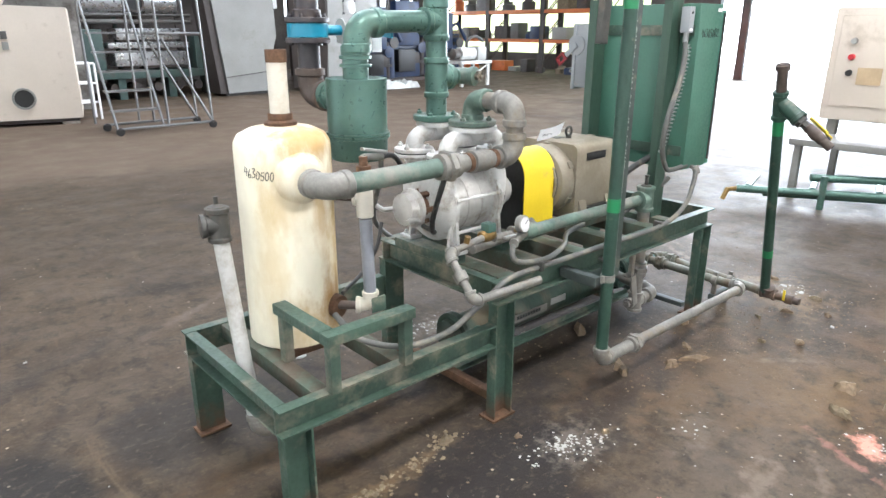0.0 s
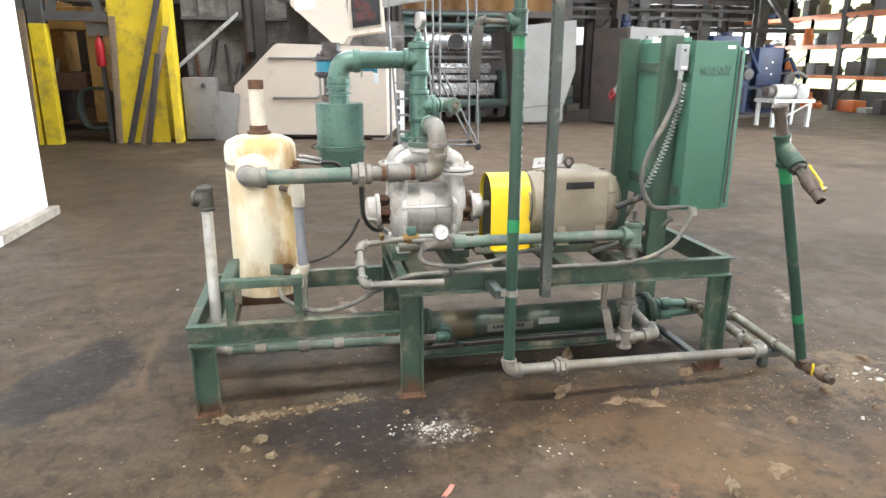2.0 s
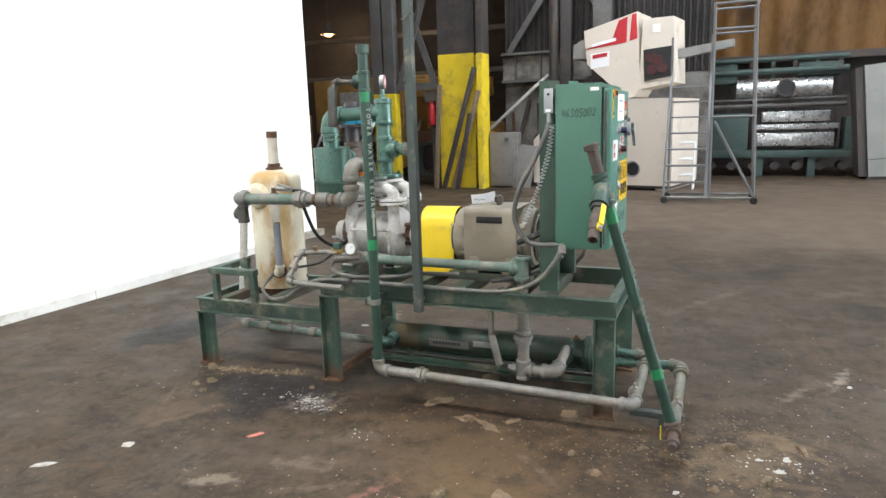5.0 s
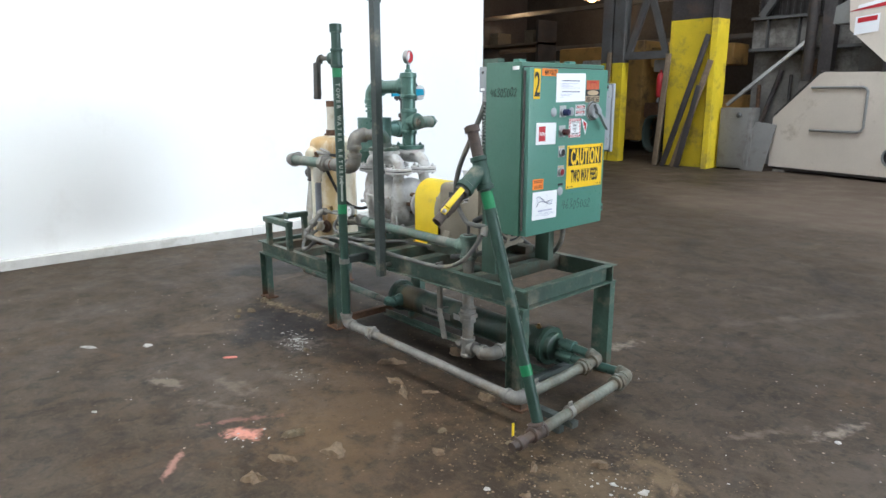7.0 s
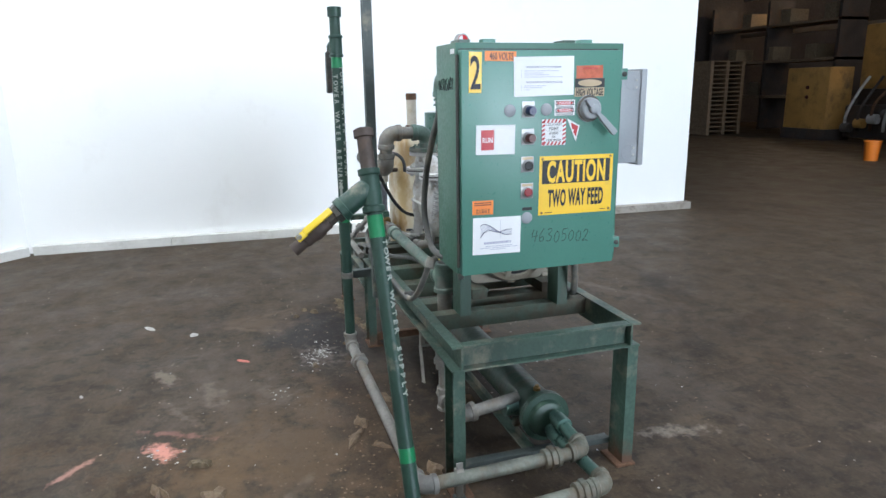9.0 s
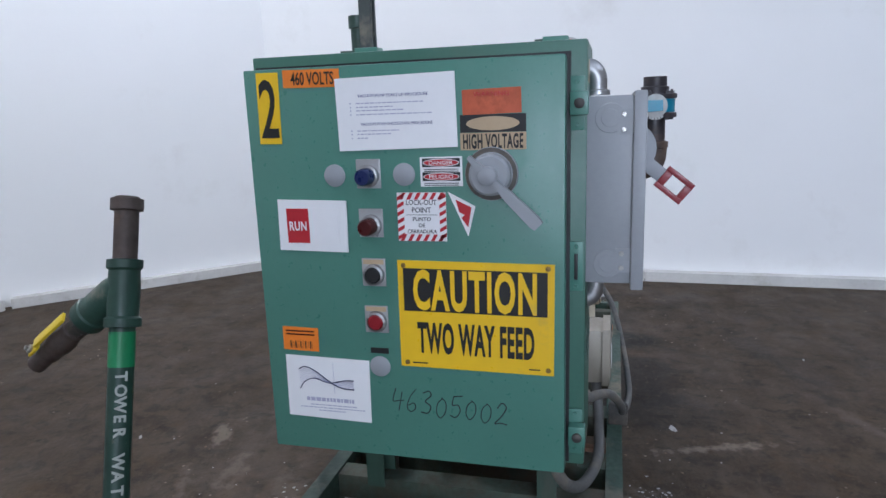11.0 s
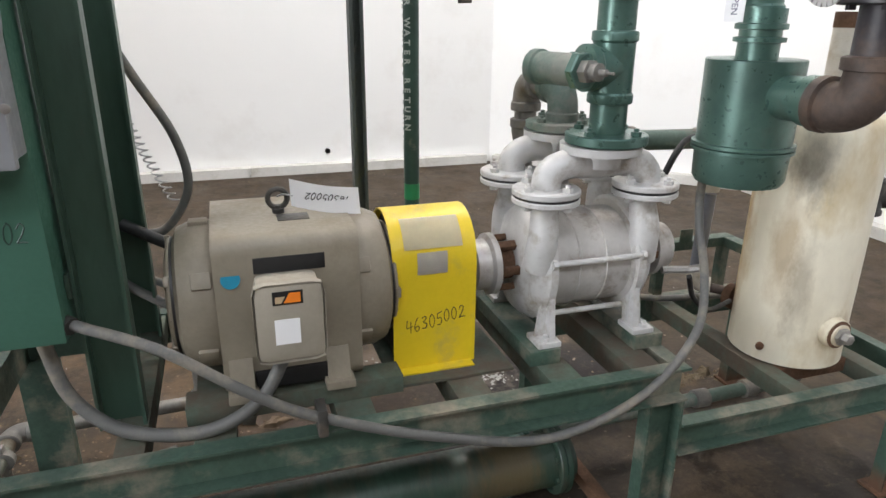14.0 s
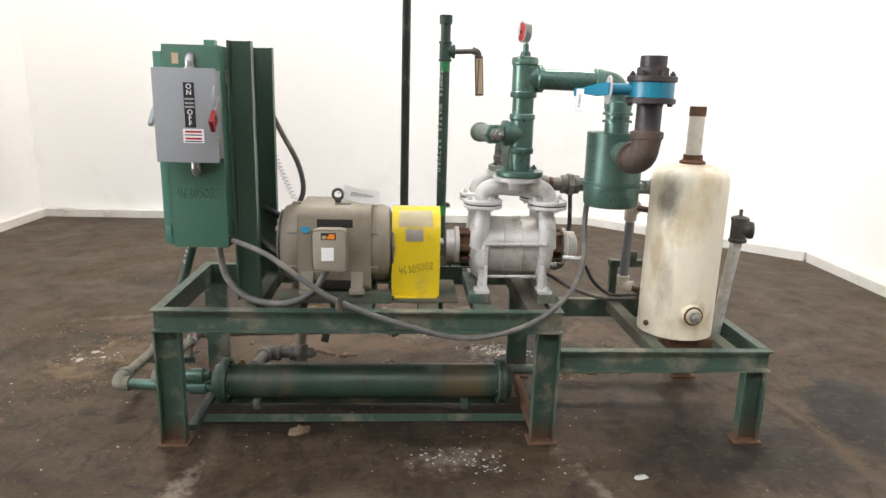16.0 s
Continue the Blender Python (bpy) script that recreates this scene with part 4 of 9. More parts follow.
tube(bm, [V((2.463 + 0.022 * math.cos(a), AY, 1.046 + 0.022 * math.sin(a))) for a in [2 * math.pi * k / 20 for k in range(21)]], 0.0065, 8)
part("lifting_eye", bm, IRON, motor)
# terminal box on the side
jb = part("terminal_box", box(bmnew(), 2.405, AY + 0.17, 0.776, 2.540, AY + 0.270, 0.938, 0.026), TAUPE_LIGHT, motor)
part("box_lid", box(bmnew(), 2.401, AY + 0.252, 0.770, 2.545, AY + 0.28, 0.944, 0.024), TAUPE_LIGHT, jb)
part("box_label", box(bmnew(), 2.455, AY + 0.2801, 0.815, 2.505, AY + 0.2815, 0.87), PAPER, jb, "small white printed label")
bs = part("box_sticker", box(bmnew(), 2.446, AY + 0.2801, 0.902, 2.506, AY + 0.2815, 0.931), BLACK, jb, "small orange and black warning sticker")
part("orange_field", extrude(bmnew(), [(2.451, 0.906), (2.485, 0.906), (2.472, 0.927), (2.451, 0.927)], AY + 0.2816, AY + 0.2822, "xz"), SIGN_ORANGE, bs)
part("pale_field", extrude(bmnew(), [(2.489, 0.906), (2.501, 0.906), (2.501, 0.92), (2.481, 0.92)], AY + 0.2816, AY + 0.2822, "xz"), SIGN_TAN, bs)
part("blue_sticker", lathe(bmnew(), (2.582, AY + 0.172, 0.925), (0, 1, 0.25), [(0.02, 0), (0.02, 0.006)], 20), BLUE, motor, "round blue paint mark")
part("shaft", cyl(bmnew(), (1.95, AY, AZ), (2.25, AY, AZ), 0.022), STEEL, motor)

# ---- coupling guard ----
guard = thing("coupling_guard", (2.11, AY, HZ), "yellow sheet steel arched guard over the shaft coupling", "machine guard")
GX0, GX1, GW, GT = 2.012, 2.222, 0.118, 1.000


def arch(w, top, n=14):
    r = w
    return [(AY - w, HZ + 0.006)] + [(AY - r * math.cos(math.pi * k / n), top - r + r * math.sin(math.pi * k / n)) for k in range(n + 1)] + [(AY + w, HZ + 0.006)]


outer, inner = arch(GW, GT), arch(GW - 0.004, GT - 0.004)
extr = bmnew()
k = len(outer)
vo = [[extr.verts.new((x, *p)) for p in outer] for x in (GX0, GX1)]
vi = [[extr.verts.new((x, *p)) for p in inner] for x in (GX0, GX1)]
for i in range(k - 1):
    extr.faces.new((vo[0][i], vo[0][i + 1], vo[1][i + 1], vo[1][i]))
    extr.faces.new((vi[0][i], vi[1][i], vi[1][i + 1], vi[0][i + 1]))
    for s in (0, 1):
        extr.faces.new((vo[s][i], vi[s][i], vi[s][i + 1], vo[s][i + 1]))
part("guard_shell", extr, YELLOW, guard)
part("end_plate", extrude(bmnew(), arch(GW - 0.006, GT - 0.006), GX1 - 0.02, GX1 - 0.017, "yz"), BLACK, guard, "black end plate")
part("end_plate", extrude(bmnew(), arch(GW - 0.006, GT - 0.006), GX0 + 0.017, GX0 + 0.02, "yz"), BLACK, guard, "black end plate")
for s in (-1, 1):
    part("guard_flange", box(bmnew(), GX0 + 0.01, AY + min(s * GW, s * (GW + 0.03)), HZ + 0.006, GX1 - 0.01, AY + max(s * GW, s * (GW + 0.03)), HZ + 0.010), YELLOW, guard)
for nm_, a0_, a1_, x0_, x1_, m_, lb_ in (("faded_label", 22, 62, GX0 + 0.035, GX1 - 0.03, FADED, "large faded yellow label"), ("warning_label", -8, 18, GX0 + 0.075, GX0 + 0.15, LABEL_PALE, "grey printed label")):
    bm = bmnew()
    ring = [[bm.verts.new((x_, AY + (GW + 0.003) * math.cos(radians(a0_ + (a1_ - a0_) * k_ / 8)), GT - GW + (GW + 0.003) * math.sin(radians(a0_ + (a1_ - a0_) * k_ / 8)))) for k_ in range(9)] for x_ in (x0_, x1_)]
    for k_ in range(8):
        bm.faces.new((ring[0][k_], ring[0][k_ + 1], ring[1][k_ + 1], ring[1][k_]))
    bmesh.ops.solidify(bm, geom=bm.faces[:], thickness=0.001)
    part(nm_, bm, m_, guard, lb_)
FACE_B = Matrix(((-1, 0, 0, 0), (0, 0, 1, 0), (0, 1, 0, 0), (0, 0, 0, 1)))   # text on a face that looks along +y
FACE_A = Matrix(((1, 0, 0, 0), (0, 0, -1, 0), (0, 1, 0, 0), (0, 0, 0, 1)))   # along -y
FACE_X = Matrix(((0, 0, 1, 0), (1, 0, 0, 0), (0, 1, 0, 0), (0, 0, 0, 1)))    # along +x
scrawl("46305002", 0.036, 0.155, Matrix.Translation((2.117, AY + GW - 0.0004, 0.745)) @ FACE_B @ pose(0, 0, 0, 0, 0, 10), INK, guard, 0.0014, 3)

# ---- vacuum pump ----
pump = thing("vacuum_pump", (1.69, AY, HZ + 0.04), "chalky white liquid ring vacuum pump with four bolted flanges", "pump")
part("casing", lathe(bmnew(), (1.575, AY, AZ - 0.005), (1, 0, 0), [(0.148, 0), (0.148, 0.004), (0.131, 0.006), (0.131, 0.072), (0.134, 0.074), (0.134, 0.078), (0.131, 0.080), (0.131, 0.150), (0.134, 0.152), (0.134, 0.156), (0.131, 0.158), (0.131, 0.224), (0.148, 0.226), (0.148, 0.23)], 44), CASING, pump, angle=25)
for x0, s in ((1.578, -1), (1.802, 1)):
    bm = lathe(bmnew(), (x0, AY, AZ - 0.005), (s, 0, 0), [(0.146, 0), (0.158, 0.004), (0.158, 0.024), (0.151, 0.030), (0.147, 0.040), (0.132, 0.056), (0.100, 0.066), (0.085, 0.072)], 44)
    cover = part("end_cover", bm, PUMP_WHITE, pump)
    for sy in (-1, 1):
        bm = bmnew()
        yf = AY + sy * 0.150
        extrude(bm, [(yf - sy * 0.045, HZ + 0.05), (yf + sy * 0.012, HZ + 0.05), (yf + sy * 0.004, HZ + 0.10), (yf - sy * 0.006, 0.80), (yf - sy * 0.03, 0.86), (yf - sy * 0.06, 0.80)], min(x0 + s * 0.004, x0 + s * 0.020), max(x0 + s * 0.004, x0 + s * 0.020), "yz")
        extrude(bm, [(x0 + s * 0.002, HZ + 0.05), (x0 + s * 0.046, HZ + 0.05), (x0 + s * 0.040, HZ + 0.10), (x0 + s * 0.026, 0.80), (x0 + s * 0.002, 0.80)], min(yf - sy * 0.030, yf - sy * 0.018), max(yf - sy * 0.030, yf - sy * 0.018), "xz")
        box(bm, min(x0 - s * 0.006, x0 + s * 0.058), yf - 0.048, HZ + 0.038, max(x0 - s * 0.006, x0 + s * 0.058), yf + 0.028, HZ + 0.053, 0.003)
        lathe(bm, (x0 + s * 0.034, yf + sy * 0.012, HZ + 0.052), (0, 0, 1), [(0.011, 0), (0.011, 0.009), (0.006, 0.010), (0.006, 0.018)], 6)
        part("foot", bm, PUMP_WHITE, cover)
    # open bearing bracket with ribs
    for i in range(6):
        a = 2 * math.pi * (i + 0.5) / 6
        bm = bmnew()
        box(bm, 0.065, -0.011, 0.058, 0.125, 0.011, 0.075, 0.003, Matrix.Translation((x0, AY, AZ - 0.005)) @ Matrix.Rotation(math.pi if s < 0 else 0, 4, "Z") @ Matrix.Rotation(a, 4, "X"))
        part("rib", bm, RUSTY, cover, "rusty bracket rib")
    bm = lathe(bmnew(), (x0 + s * 0.12, AY, AZ - 0.005), (s, 0, 0), [(0.04, 0), (0.082, 0.002), (0.082, 0.018), (0.068, 0.024), (0.066, 0.06), (0.05, 0.068)], 30)
    part("bearing_housing", bm, CASING, cover)
    part("shaft_seal", cyl(bmnew(), (x0 + s * 0.06, AY, AZ - 0.005), (x0 + s * 0.125, AY, AZ - 0.005), 0.045), RUSTY, cover, "rusty exposed shaft seal")
for a in (radians(14), radians(166), radians(-52), radians(-128)):
    y, z = AY + 0.155 * math.cos(a), AZ - 0.005 + 0.155 * math.sin(a)
    bm = cyl(bmnew(), (1.552, y, z), (1.828, y, z), 0.0075, seg=10)
    for x in (1.556, 1.812):
        lathe(bm, (x, y, z), (1, 0, 0), [(0.014, 0), (0.014, 0.012)], 6)
    part("tie_rod", bm, PUMP_WHITE, pump)
# necks, lower flanges, cross-over manifolds
for y in (1.985, 2.195):
    for x, lean in ((1.552, -1), (1.833, 1)):
        bm = bmnew()
        tube(bm, smooth_line([(x + lean * 0.010, AY + (y - AY) * 0.98, 0.845), (x + lean * 0.006, AY + (y - AY) * 1.10, 0.925), (x, y, 0.985), (x, y, 1.02)], 5), lambda t: 0.041 - 0.007 * min(1, t * 1.35), 20)
        neck = part("neck", bm, PUMP_WHITE, pump)
        flange(neck, (x, y, 1.018), (0, 0, 1), 0.084, 0.015, PUMP_WHITE, 4)
        part("gasket", lathe(bmnew(), (x, y, 1.033), (0, 0, 1), [(0.0815, 0), (0.0815, 0.006)], 28), BLACK, neck)
    mani = part("manifold", tube(bmnew(), smooth_line([(1.552, y, 1.045), (1.558, y, 1.082), (1.60, y, 1.108), (1.6925, y, 1.106), (1.785, y, 1.108), (1.829, y, 1.085), (1.833, y, 1.045)], 6), 0.036, 18), PUMP_WHITE, pump)
    for x in (1.552, 1.833):
        flange(mani, (x, y, 1.038), (0, 0, 1), 0.084, 0.016, PUMP_WHITE, 4)
    part("riser", lathe(bmnew(), (1.6925, y, 1.10), (0, 0, 1), [(0.052, 0), (0.052, 0.035), (0.099, 0.036), (0.100, 0.055)], 32), PUMP_WHITE, mani)

# ---- suction line: inlet flange, tees, filter, valve ----
SX, SY, SR = 1.683, 2.200, 0.0445
suc = thing("suction_pipe", (1.5, 2.2, 1.158), "green painted threaded suction pipe with tees rising from the pump", "pipe")
flange(suc, (SX, SY, 1.158), (0, 0, 1), 0.100, 0.024, PIPE_GREEN, 4, "flange", 0.5)
pipe(suc, (SX, SY, 1.18), (SX, SY, 1.60), SR, PIPE_GREEN)
tee(suc, (SX, SY, 1.335), (0, 0, 1), (1, 0.1, 0), SR * 0.98, PIPE_GREEN, 1.9)
tee(suc, (SX, SY, 1.560), (0, 0, 1), (-1, 0, 0), SR, PIPE_GREEN, 1.75)
part("reducer", lathe(bmnew(), (SX, SY, 1.635), (0, 0, 1), [(SR * 1.2, 0), (SR * 1.2, 0.008), (0.022, 0.014), (0.02, 0.03), (0.012, 0.034), (0.012, 0.06)], 20), PIPE_GREEN, suc)
pipe(suc, (1.74, SY + 0.006, 1.335), (1.82, SY + 0.010, 1.335), 0.030, PIPE_GREEN)
for x in (1.768, 1.786):
    part("thread_ring", lathe(bmnew(), (x, SY + 0.008, 1.335), (1, 0.1, 0), [(0.030, 0), (0.037, 0.003), (0.037, 0.009), (0.030, 0.012)], 18), PIPE_GREEN, suc)
rv = V((0.32, -0.95, 0)).normalized()
rc = V((1.835, SY + 0.004, 1.335))
part("relief_body", lathe(bmnew(), rc - rv * 0.07, rv, [(0.030, 0), (0.036, 0.004), (0.036, 0.112), (0.041, 0.115), (0.041, 0.136), (0.032, 0.140)], 24), PIPE_DUSTY, suc, "dusty green relief valve body")
bm = lathe(bmnew(), rc - rv * 0.066, -rv, [(0.040, 0), (0.043, 0.003), (0.043, 0.019), (0.040, 0.022)], 6)
part("hex_collar", bm, PIPE_GREEN, suc)
bm = lathe(bmnew(), rc - rv * 0.088, -rv, [(0.026, 0), (0.026, 0.020), (0.018, 0.022), (0.018, 0.034)], 6)
lathe(bm, rc - rv * 0.12, -rv, [(0.020, 0), (0.020, 0.010), (0.008, 0.012), (0.008, 0.03), (0.003, 0.034), (0.003, 0.05)], 10)
part("relief_valve", bm, GALV, suc, "small dull steel relief valve")
bm = lathe(bmnew(), rc + rv * 0.068, rv, [(0.016, 0), (0.016, 0.016), (0.009, 0.018), (0.009, 0.03)], 8)
lathe(bm, rc + rv * 0.085 - V((0, 0, 0.02)), (0, 0, 1), [(0.006, 0), (0.008, 0.01), (0.008, 0.034), (0.012, 0.036), (0.012, 0.044)], 8)
part("petcock", bm, GALV, suc, "small dull steel petcock")
BX, BY = 1.283, 2.215
pipe(suc, (SX - 0.07, SY, 1.560), (BX + 0.07, BY - 0.012, 1.556), SR * 0.95, PIPE_GREEN)
elbow(suc, (BX, BY - 0.012, 1.553), (1, 0, 0), (0, 0, -1), SR * 1.02, PIPE_GREEN)
part("nipple", lathe(bmnew(), (BX, BY, 1.34), (0, 0, 1), [(0.05, 0), (0.05, 0.05), (0.062, 0.052), (0.062, 0.062), (0.05, 0.064), (0.05, 0.08), (0.062, 0.082), (0.062, 0.094), (0.055, 0.096), (0.055, 0.13)], 24), PIPE_GREEN, suc)
vg = thing("vacuum_gauge", (SX, SY, 1.69), "round dial gauge with a red face on top of the pipe", "gauge")
bm = cyl(bmnew(), (SX, SY, 1.68), (SX, SY, 1.728), 0.009, seg=10)
lathe(bm, (SX - 0.012, SY - 0.006, 1.744), (1, -0.15, 0), [(0.035, 0), (0.042, 0.003), (0.042, 0.030), (0.036, 0.032), (0.036, 0.029)], 32)
part("gauge_case", bm, STEEL, vg)
part("dial", lathe(bmnew(), (SX + 0.0175, SY - 0.0104, 1.744), (1, -0.15, 0), [(0.035, 0), (0.035, 0.001)], 32), SIGN_RED, vg, "red dial face")
part("dial_plate", lathe(bmnew(), (SX + 0.0187, SY - 0.0106, 1.744), (1, -0.15, 0), [(0.004, 0), (0.004, 0.0055)], 12), BLACK, vg, "black hub of the dial")
qd = bmnew()
qv = [qd.verts.new((SX + 0.0225 + 0.15 * r_ * math.cos(a), SY - 0.0112 + r_ * math.cos(a), 1.742 + r_ * math.sin(a))) for r_, a in [(0.0, 0)] + [(0.034, radians(100 + 13 * k_)) for k_ in range(11)]]
qd.faces.new(qv)
bmesh.ops.solidify(qd, geom=qd.faces[:], thickness=0.0008)
part("dial_sector", qd, PAPER, vg, "white sector of the dial")

vg.rotation_euler.z = radians(24)

fil = thing("inlet_filter", (BX, BY, 1.045), "green cylindrical inlet filter housing with a clamped bowl", "filter")
part("housing", lathe(bmnew(), (BX, BY, 1.135), (0, 0, 1), [(0.117, 0), (0.119, 0.215), (0.116, 0.217), (0.05, 0.214)], 44), PIPE_GREEN, fil)
part("clamp_band", lathe(bmnew(), (BX, BY, 1.122), (0, 0, 1), [(0.118, 0), (0.127, 0.002), (0.127, 0.010), (0.122, 0.012), (0.127, 0.014), (0.127, 0.022), (0.118, 0.024)], 44), PIPE_GREEN, fil)
part("bowl", lathe(bmnew(), (BX, BY, 1.035), (0, 0, 1), [(0.085, 0), (0.107, 0.004), (0.115, 0.018), (0.117, 0.088)], 44), PIPE_GREEN, fil)
bm = bmnew()
tube(bm, [V((BX - 0.133 + 0.012 * math.cos(a), BY + 0.02, 1.135 + 0.012 * math.sin(a))) for a in [2 * math.pi * k / 12 for k in range(13)]], 0.003, 6)
part("clamp_ring", bm, IRON, fil)
part("inlet_nozzle", lathe(bmnew(), (BX, BY + 0.06, 1.270), (0, 1, 0), [(0.052, 0), (0.052, 0.12), (0.058, 0.122), (0.058, 0.155)], 28), PIPE_GREEN, fil)

inl = thing("inlet_pipe", (1.265, 2.52, 1.2), "dark brown and black plastic inlet pipe with butterfly valve flanges", "pipe")
bm = bmnew()
tube(bm, smooth_line([(BX, 2.425, 1.270), (BX - 0.004, 2.475, 1.268), (BX - 0.012, 2.520, 1.295), (BX - 0.018, 2.530, 1.36)], 7), 0.058, 22)
lathe(bm, (BX - 0.018, 2.525, 1.35), (0, 0, 1), [(0.056, 0), (0.066, 0.004), (0.066, 0.03), (0.056, 0.034)], 24)
lathe(bm, (BX, 2.418, 1.270), (0, 1, 0), [(0.056, 0), (0.066, 0.004), (0.066, 0.03), (0.056, 0.034)], 24)
part("wide_elbow", bm, BROWN_PIPE, inl, "brown iron elbow")
IX, IY = BX - 0.018, 2.525
pipe(inl, (IX, IY, 1.37), (IX, IY, 1.50), 0.050, DARK_PIPE, "black plastic pipe")
flange(inl, (IX, IY, 1.488), (0, 0, 1), 0.098, 0.022, DARK_PIPE, 6, "flange", 0.2)
flange(inl, (IX, IY, 1.570), (0, 0, 1), 0.098, 0.022, DARK_PIPE, 6, "flange", 0.2)
part("pipe_stub", lathe(bmnew(), (IX, IY, 1.592), (0, 0, 1), [(0.062, 0), (0.062, 0.03), (0.052, 0.034), (0.052, 0.075), (0.045, 0.075), (0.045, 0.03)], 26), DARK_PIPE, inl, "open black pipe stub")
val = thing("butterfly_valve", (IX, IY, 1.51), "blue butterfly valve with a lever and a notched plate", "valve")
bm = lathe(bmnew(), (IX, IY, 1.510), (0, 0, 1), [(0.074, 0), (0.088, 0.002), (0.088, 0.058), (0.074, 0.060)], 32)
part("valve_body", bm, BLUE, val)
part("valve_neck", cyl(bmnew(), (IX + 0.08, IY, 1.540), (IX + 0.165, IY - 0.005, 1.540), 0.022), BLUE, val)
bm = lathe(bmnew(), (IX + 0.165, IY - 0.005, 1.540), (1, -0.05, 0), [(0.050, 0), (0.050, 0.006)], 28)
for i in range(9):
    a = radians(100 + 14 * i)
    box(bm, 0, -0.005, 0.045, 0.006, 0.005, 0.058, 0, Matrix.Translation((IX + 0.165, IY - 0.005, 1.540)) @ Matrix.Rotation(a, 4, "X"))
part("notch_plate", bm, STACK_GREY, val, "pale grey toothed notch plate")
bm = extrude(bmnew(), [(-0.03, -0.022), (0.03, -0.025), (0.20, -0.014), (0.27, -0.02), (0.27, 0.016), (0.20, 0.012), (0.03, 0.025), (-0.03, 0.022)], 0, 0.012, "xz", Matrix.Translation((IX + 0.172, IY - 0.01, 1.540)) @ Matrix.Rotation(radians(-82), 4, "Z") @ Matrix.Rotation(radians(2), 4, "Y") @ Matrix.Diagonal((1.15, 1, 1, 1)))
part("lever", bm, BLUE, val, "blue steel lever")
inl.scale = (0.93, 0.93, 0.955)
val.location.z -= 0.014
val.scale = (0.94, 0.94, 0.96)
tag = thing("hang_tag", (IX + 0.26, 2.40, 1.43), "small white hang tag tied to the valve lever", "tag")
bm = box(bmnew(), -0.022, -0.0008, -0.085, 0.022, 0.0008, 0, 0, Matrix.Translation((IX + 0.218, 2.345, 1.524)) @ Matrix.Rotation(radians(-66), 4, "Z"))
part("card", bm, PAPER, tag)
text("tag_word", "OPEN", 0.020, Matrix.Translation((IX + 0.218, 2.345, 1.479)) @ Matrix.Rotation(radians(-66), 4, "Z") @ Matrix.Translation((0, 0.001, 0)) @ FACE_B @ pose(0, 0, 0, 0, 0, -90), NAVY, tag)

# ---- control cabinet ----
CX0, CX1, CY0, CY1, CZ0, CZ1 = 2.885, 3.103, 1.652, 2.288, 0.853, 1.647
cab = thing("control_cabinet", (3.03, 1.96, CZ0), "green enamelled steel control cabinet with stickers and push buttons", "electrical cabinet")
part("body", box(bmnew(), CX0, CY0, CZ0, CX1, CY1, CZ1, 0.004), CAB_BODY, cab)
part("door_seal_rim", box(bmnew(), CX1 - 0.001, CY0 + 0.012, CZ0 + 0.010, CX1 + 0.010, CY1 - 0.028, CZ1 - 0.020), BLACK, cab)
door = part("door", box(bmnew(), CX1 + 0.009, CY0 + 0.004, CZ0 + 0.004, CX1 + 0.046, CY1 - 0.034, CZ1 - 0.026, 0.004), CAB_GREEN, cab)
DX = CX1 + 0.0462
for y in (1.83, 2.22):
    bm = box(bmnew(), CX0 + 0.03, y - 0.025, CZ1 - 0.001, CX0 + 0.07, y + 0.025, CZ1 + 0.022, 0.003)
    part("mounting_ear", bm, CAB_GREEN, cab)
for z in (1.540, 1.25, 0.925):
    clamp = part("door_clamp", box(bmnew(), CX1 + 0.002, CY1 - 0.030, z - 0.046, CX1 + 0.006, CY1 - 0.004, z + 0.046, 0.001), CAB_GREEN, cab)
    if z > 1.3 or z < 1.0:
        bm = box(bmnew(), CX1 + 0.006, CY1 - 0.028, z - 0.020, CX1 + 0.030, CY1 + 0.003, z + 0.020, 0.003)
        part("clamp_block", bm, CAB_GREEN, clamp)
        part("clamp_screw", lathe(bmnew(), (CX1 + 0.030, CY1 - 0.012, z), (1, 0, 0), [(0.009, 0), (0.009, 0.005), (0.005, 0.007)], 10), IRON, clamp, "dark slotted screw")
    else:
        part("latch_slot", box(bmnew(), CX1 + 0.006, CY1 - 0.020, z - 0.024, CX1 + 0.010, CY1 - 0.014, z + 0.024, 0.001), BLACK, clamp, "dark padlock slot")
    for dz in (-0.037, 0.037):
        part("clamp_rivet", lathe(bmnew(), (CX1 + 0.006, CY1 - 0.017, z + dz), (1, 0, 0), [(0.004, 0), (0.003, 0.002)], 8), CAB_GREEN, clamp)
part("hinge", cyl(bmnew(), (CX1 + 0.020, CY0 - 0.002, CZ0 + 0.03), (CX1 + 0.020, CY0 - 0.002, CZ1 - 0.04), 0.006, seg=10), IRON, cab, "dark piano hinge")


def on_door(name, y0, z0, y1, z1, material, label="", t=0.0012, lift=0.0, tilt=0.0, parent=None):
    cy, cz = (y0 + y1) / 2, (z0 + z1) / 2
    m = Matrix.Translation((DX + lift, cy, cz)) @ Matrix.Rotation(radians(tilt), 4, "X")
    return part(name, box(bmnew(), 0, (y0 - y1) / 2, (z0 - z1) / 2, t, (y1 - y0) / 2, (z1 - z0) / 2, m=m), material, parent or cab, label)


